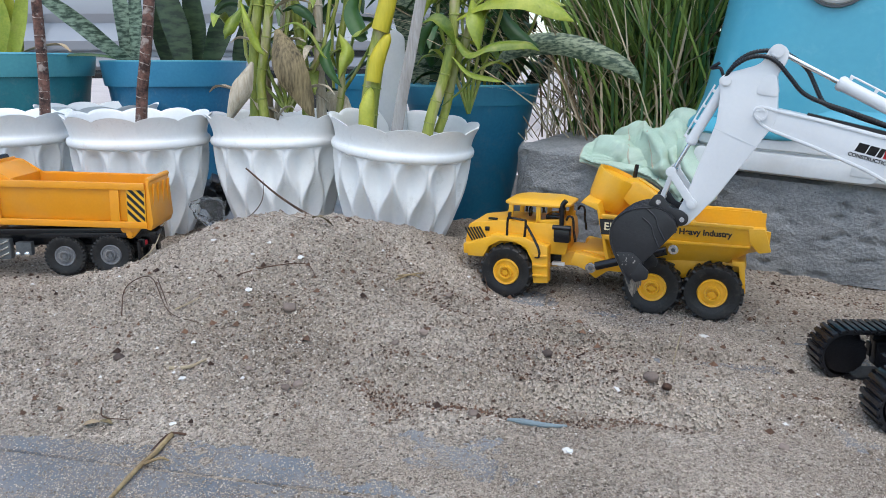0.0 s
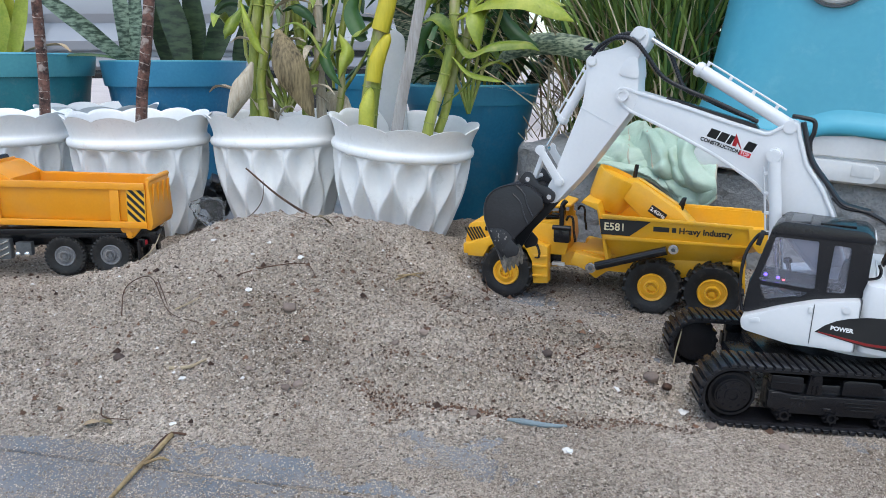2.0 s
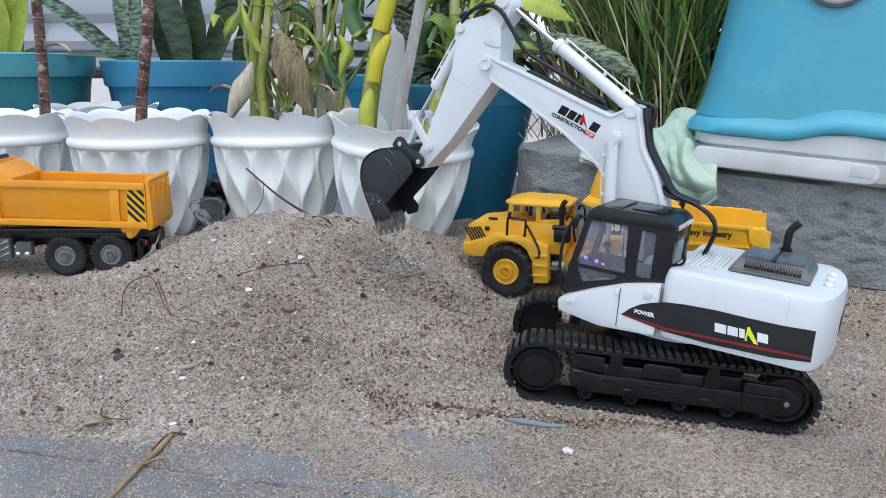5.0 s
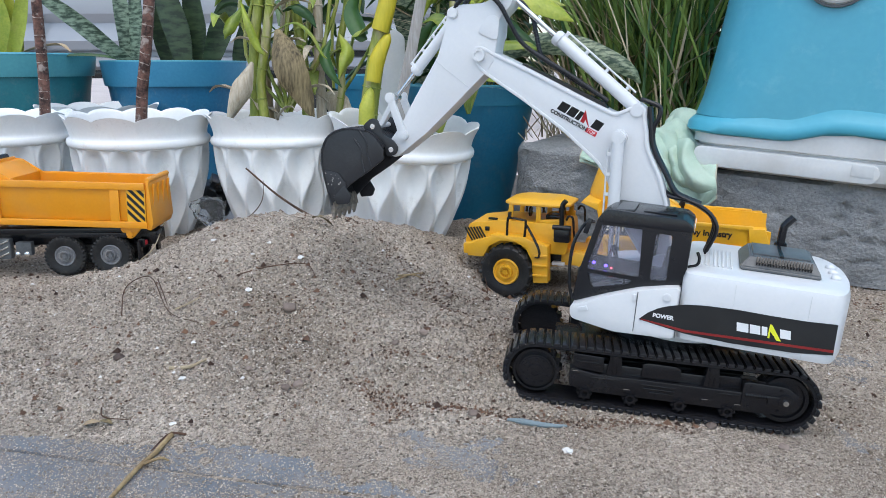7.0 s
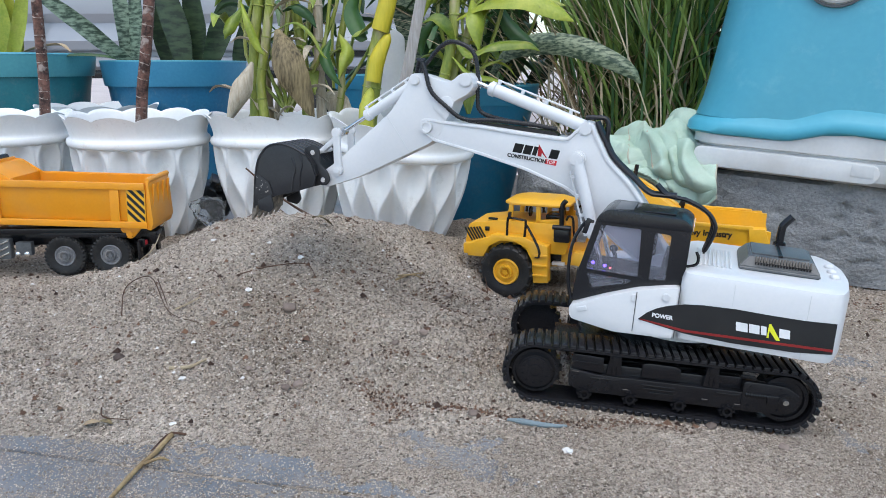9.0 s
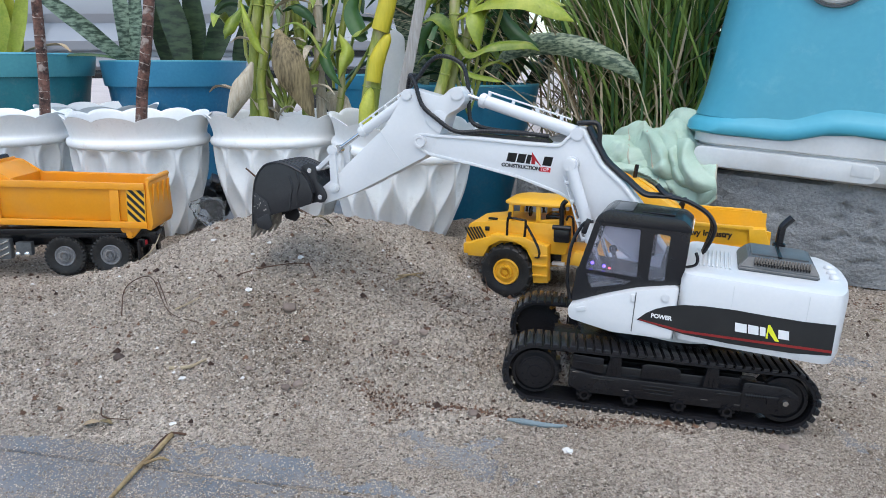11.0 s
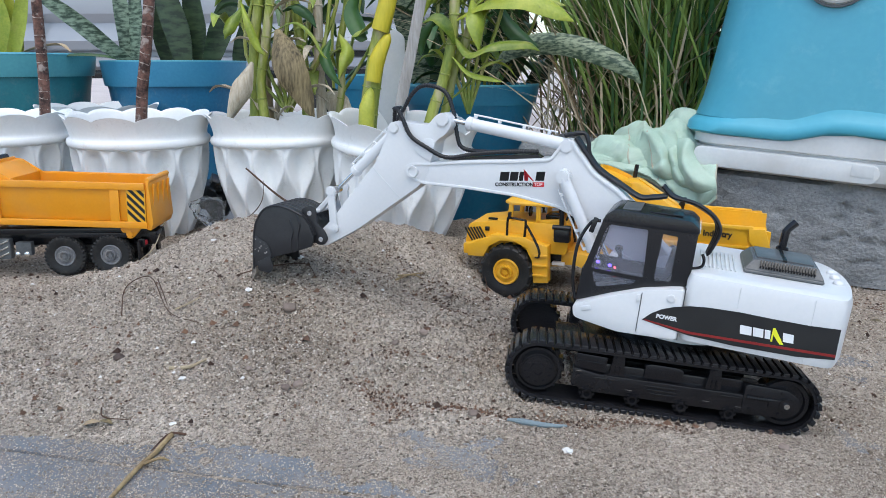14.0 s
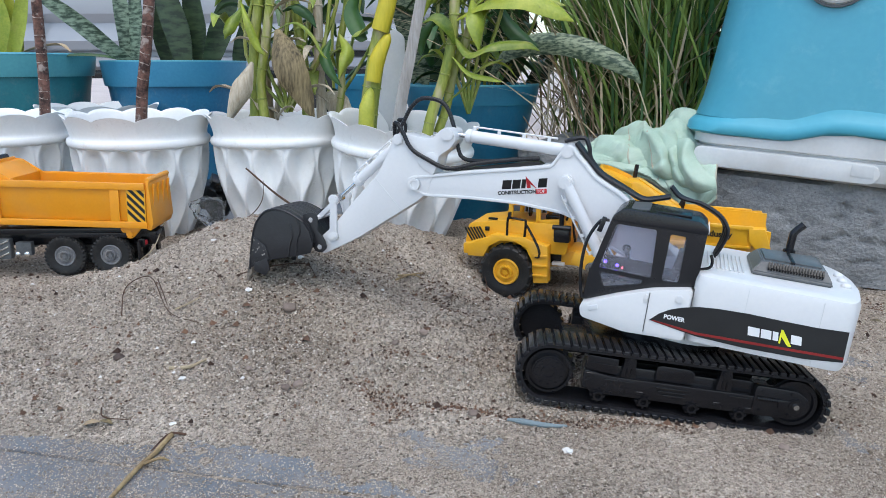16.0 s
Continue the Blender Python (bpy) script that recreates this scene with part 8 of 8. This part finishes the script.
# ---- paving slabs (last: many pieces) ----
TURN = -12.5
U, V = Vector((math.cos(radians(TURN)), math.sin(radians(TURN)))), Vector((-math.sin(radians(TURN)), math.cos(radians(TURN))))
pavement = part("pavement", box(3.4, 2.4, 0.010, (0, 0, 0)), "joint", m=pose(0.1, 1.0, -0.0385, 0, 0, TURN))
tagged(pavement, "slate-grey paving slabs with sandy joints", "pavement", kind="structure")
slab_bm = box(0.2535, 0.2015, 0.026, (0, 0, -0.007), 0.0020)
slab = None
for j in range(-2, 6):
    for i in range(-4, 6):
        c = Vector((-0.222, 0.481)) + U * (0.257 * (i + 0.5 + (0.5 if j % 2 else 0))) + V * (0.205 * (j + 0.5))
        rnd = random.Random(i * 31 + j * 7)
        fall = lambda d: math.degrees(float(ground_z(c.x + d.x * 0.1, c.y + d.y * 0.1) - ground_z(c.x - d.x * 0.1, c.y - d.y * 0.1)) / 0.2)
        su, sv, mid = fall(U), fall(V), float(ground_z(c.x, c.y))
        drop = min(float(ground_z(*(c + U * p + V * q))) - mid - p * math.tan(radians(su)) - q * math.tan(radians(sv)) for p in (-0.128, -0.06, 0, 0.06, 0.128) for q in (-0.1, 0, 0.1))
        m = pavement.matrix_basis.inverted() @ pose(c.x, c.y, mid + drop - 0.0062 + rnd.uniform(-0.0005, 0.0003), sv + rnd.uniform(-0.2, 0.2), -su + rnd.uniform(-0.2, 0.2), TURN)
        if slab is None:
            slab = part("slab", slab_bm, "paver", pavement, m=m)
        else:
            same(slab, "slab", pavement, m)
# ---- what moves: the excavator drives up, swings, lowers its arm, rocks at the end ----
def glide(t, ts, vs):
    """Smooth value at t through rows (ts, vs), without overshoot."""
    i = max(0, min(len(ts) - 2, int(np.searchsorted(ts, t, "right")) - 1))
    d = [(vs[k + 1] - vs[k]) / (ts[k + 1] - ts[k]) for k in range(len(ts) - 1)]
    slope = lambda k: d[0] if k == 0 else d[-1] if k == len(ts) - 1 else 0.0 if d[k - 1] * d[k] <= 0 else 2 * d[k - 1] * d[k] / (d[k - 1] + d[k])
    h = ts[i + 1] - ts[i]
    u = min(1.0, max(0.0, (t - ts[i]) / h))
    return (2 * u ** 3 - 3 * u ** 2 + 1) * vs[i] + (u ** 3 - 2 * u ** 2 + u) * h * slope(i) + (3 * u ** 2 - 2 * u ** 3) * vs[i + 1] + (u ** 3 - u ** 2) * h * slope(i + 1)


def motions():
    # seconds, x, y, z, heading, nose up
    drive = [
        (0, 0.4929, 0.6165, -0.0095, 4.92, -1.04),
        (0.5, 0.4641, 0.6120, -0.0084, 2.16, -1.29),
        (1, 0.4308, 0.6201, -0.0095, 2.90, -2.18),
        (1.5, 0.3869, 0.6164, -0.0073, 3.38, -0.80),
        (2, 0.3484, 0.6212, -0.0046, 4.88, 2.01),
        (2.5, 0.3102, 0.6231, -0.0018, 6.32, 3.44),
        (3, 0.2695, 0.6251, 0.0008, 8.14, 4.41),
        (3.5, 0.2317, 0.6324, 0.0006, 8.38, 4.81),
        (4, 0.1977, 0.6364, 0.0026, 8.51, 4.49),
        (4.2, 0.1962, 0.6350, 0.0030, 8.90, 4.20),
        (6.5, 0.1958, 0.6342, 0.0038, 9.33, 3.81),
        (9, 0.1946, 0.6336, 0.0042, 8.73, 3.69),
        (11.5, 0.1940, 0.6337, 0.0034, 8.31, 3.86),
        (12, 0.1944, 0.6347, 0.0029, 7.50, 5.47),
        (14, 0.1941, 0.6343, 0.0029, 7.39, 5.62),
        (14.5, 0.1948, 0.6348, 0.0033, 7.39, 6.32),
        (15, 0.1948, 0.6348, 0.0033, 7.36, 6.34),
        (15.5, 0.1855, 0.6391, 0.0084, 7.58, 9.41),
        (15.7, 0.1834, 0.6387, 0.0087, 8.05, 9.43),
        (16, 0.1979, 0.6321, 0.0026, 4.40, 6.49),
    ]
    # seconds, swing, boom, stick, bucket
    arm = [
        (0, -20.43, 35.58, -93.73, 93.08),
        (0.5, -24.66, 36.26, -93.47, 93.39),
        (1, -23.38, 38.33, -93.70, 93.03),
        (2, -23.77, 35.94, -94.18, 91.11),
        (3, -23.77, 35.76, -94.28, 90.06),
        (3.5, -22.54, 36.71, -96.45, 89.93),
        (4, -23.14, 36.30, -96.60, 89.79),
        (4.2, -22.73, 36.99, -97.29, 89.73),
        (6.3, -22.00, 44.26, -96.49, 89.45),
        (6.5, -12.73, 42.93, -96.44, 91.74),
        (7, -10.98, 42.75, -92.16, 93.81),
        (7.5, -10.99, 42.71, -81.57, 94.38),
        (8, -11.01, 42.67, -70.69, 94.72),
        (8.5, -11.18, 27.43, -60.96, 94.47),
        (9, -11.29, 23.84, -54.16, 95.03),
        (11.3, -11.80, 19.43, -52.95, 95.82),
        (11.5, -11.29, 14.96, -54.35, 95.87),
        (12, -11.66, 11.86, -53.89, 101.85),
        (14, -11.70, 11.73, -54.00, 102.30),
        (14.5, -11.54, 10.51, -53.14, 103.14),
        (15, -11.57, 10.49, -53.14, 103.15),
        (15.5, -11.66, 7.14, -54.05, 104.35),
        (15.7, -12.16, 6.59, -52.86, 104.75),
        (16, -14.45, 8.12, -48.55, 104.99),
    ]
    dt, at = [r[0] for r in drive], [r[0] for r in arm]
    base = lambda t: [glide(t, dt, [r[k] for r in drive]) for k in range(1, 6)]
    reach = lambda t: [glide(t, at, [r[k] for r in arm]) for k in range(1, 5)]
    times = [round(0.1 * k, 1) for k in range(161)]
    up = lambda a: pose(0, 0, 0, 0, -a, 0)
    aim = lambda p, q, y=0.0: pose(p[0], y, p[1], 0, -math.degrees(math.atan2(q[1] - p[1], q[0] - p[0])), 0)
    rows = {}
    put = lambda key, t, m: rows.setdefault(key, []).append((t, m))
    way, last, ways = 0.0, None, {}
    for t in times:
        x, y, z, head, nose = base(t)
        swing, lift, bend, curl = reach(t)
        put("base", t, pose(x, y, z, 0, 0, 180 - head) @ up(nose))
        turn = pose(0, 0, 0, 0, 0, swing)
        put("house", t, turn)
        foot = Matrix.Translation(BOOM_FOOT)
        mb = foot @ up(lift)
        ms = mb @ Matrix.Translation((BOOM, 0, 0)) @ up(bend)
        mu = ms @ Matrix.Translation((STICK, 0, 0)) @ up(curl)
        put("boom", t, turn @ mb), put("stick", t, turn @ ms), put("bucket", t, turn @ mu)
        flat2 = lambda v: (v.x, v.z)
        fan = min(1.0, max(0.0, (bend + 95) / 41))
        for k in range(2):
            pts = hose_curve(k, fan)
            for i in range(LINKS):
                p, q = pts[i], pts[i + 1]
                put(("hose", k, i), t, turn @ mb @ Matrix.Translation((p + q) / 2) @ (q - p).to_track_quat("Z", "Y").to_matrix().to_4x4())
        eye = flat2(mb @ Vector((CYL_EYE[0], 0, CYL_EYE[1])))
        for sgn in (1, -1):
            put(("lift_barrel", sgn), t, turn @ aim(eye, CYL_FOOT, sgn * 0.0225)), put(("lift_rod", sgn), t, turn @ aim(CYL_FOOT, eye, sgn * 0.0225))
        p, q = flat2(mb @ Vector((ARM_EYE[0], 0, ARM_EYE[1]))), flat2(ms @ Vector((ARM_PIN[0], 0, ARM_PIN[1])))
        put("arm_barrel", t, turn @ aim(p, q)), put("arm_rod", t, turn @ aim(q, p))
        # four-bar linkage of the bucket
        a, b = ms @ Vector((ROCK_PIN[0], 0, ROCK_PIN[1])), mu @ Vector((LINK, 0, 0))
        dx, dz = b.x - a.x, b.z - a.z
        dist = min(math.hypot(dx, dz), ROCKER + ROD - 1e-4)
        along = (ROCKER ** 2 - ROD ** 2 + dist ** 2) / (2 * dist)
        off = math.sqrt(max(0.0, ROCKER ** 2 - along ** 2))
        cand = [(a.x + (dx * along - s * dz * off) / dist, a.z + (dz * along + s * dx * off) / dist) for s in (1, -1)]
        top = flat2(ms @ Vector((0.085, 0, 0.04)))
        j = min(cand, key=lambda c: math.hypot(c[0] - top[0], c[1] - top[1]))
        for sgn in (1, -1):
            put(("rocker", sgn), t, turn @ aim(flat2(a), j, sgn * 0.0152))
        put("link", t, turn @ aim(j, flat2(b)))
        d = flat2(ms @ Vector((DIG_EYE[0], 0, DIG_EYE[1])))
        put("dig_barrel", t, turn @ aim(d, j)), put("dig_rod", t, turn @ aim(j, d))
        if last is not None:
            way += math.hypot(x - last[0], y - last[1]) * (1 if x < last[0] else -1)
        last = (x, y)
        ways[t] = way
    walk(excavator, rows["base"])
    for ob, cx, when in ridge_lumps:
        walk(ob, [(0.0, pose(cx, 0, 0)), (when - 0.15, pose(cx, 0, 0)), (when + 0.15, pose(cx, 0, -0.006)), (when + 0.5, pose(cx, 0, -0.022)), (16.0, pose(cx, 0, -0.022))])
    for key, ob in (("house", house), ("boom", boom), ("stick", stick), ("bucket", bucket), *rams.items()):
        walk(ob, rows[key])
    for ob, k, i in hose_links:
        r = rows["hose", k, i]
        walk(ob, [x for n, x in enumerate(r) if n % 2 == 0])
    # tracks and wheels run with the way driven: the lower run stays on the ground
    steps = [t for t in times if (t <= 4.4 and round(t * 10) % 2 == 0) or t in (14.4, 14.6) or (t >= 15.0 and round(t * 10) % 2 == 0)]
    for ob, k in pads:
        walk(ob, [(t, pad_pose(k, -ways[t])) for t in steps])
    for ob, (cx, cz) in wheels:
        walk(ob, [(t, pose(cx, 0, cz, 0, -math.degrees(ways[t] / TRACK_R), 0)) for t in steps])


motions()
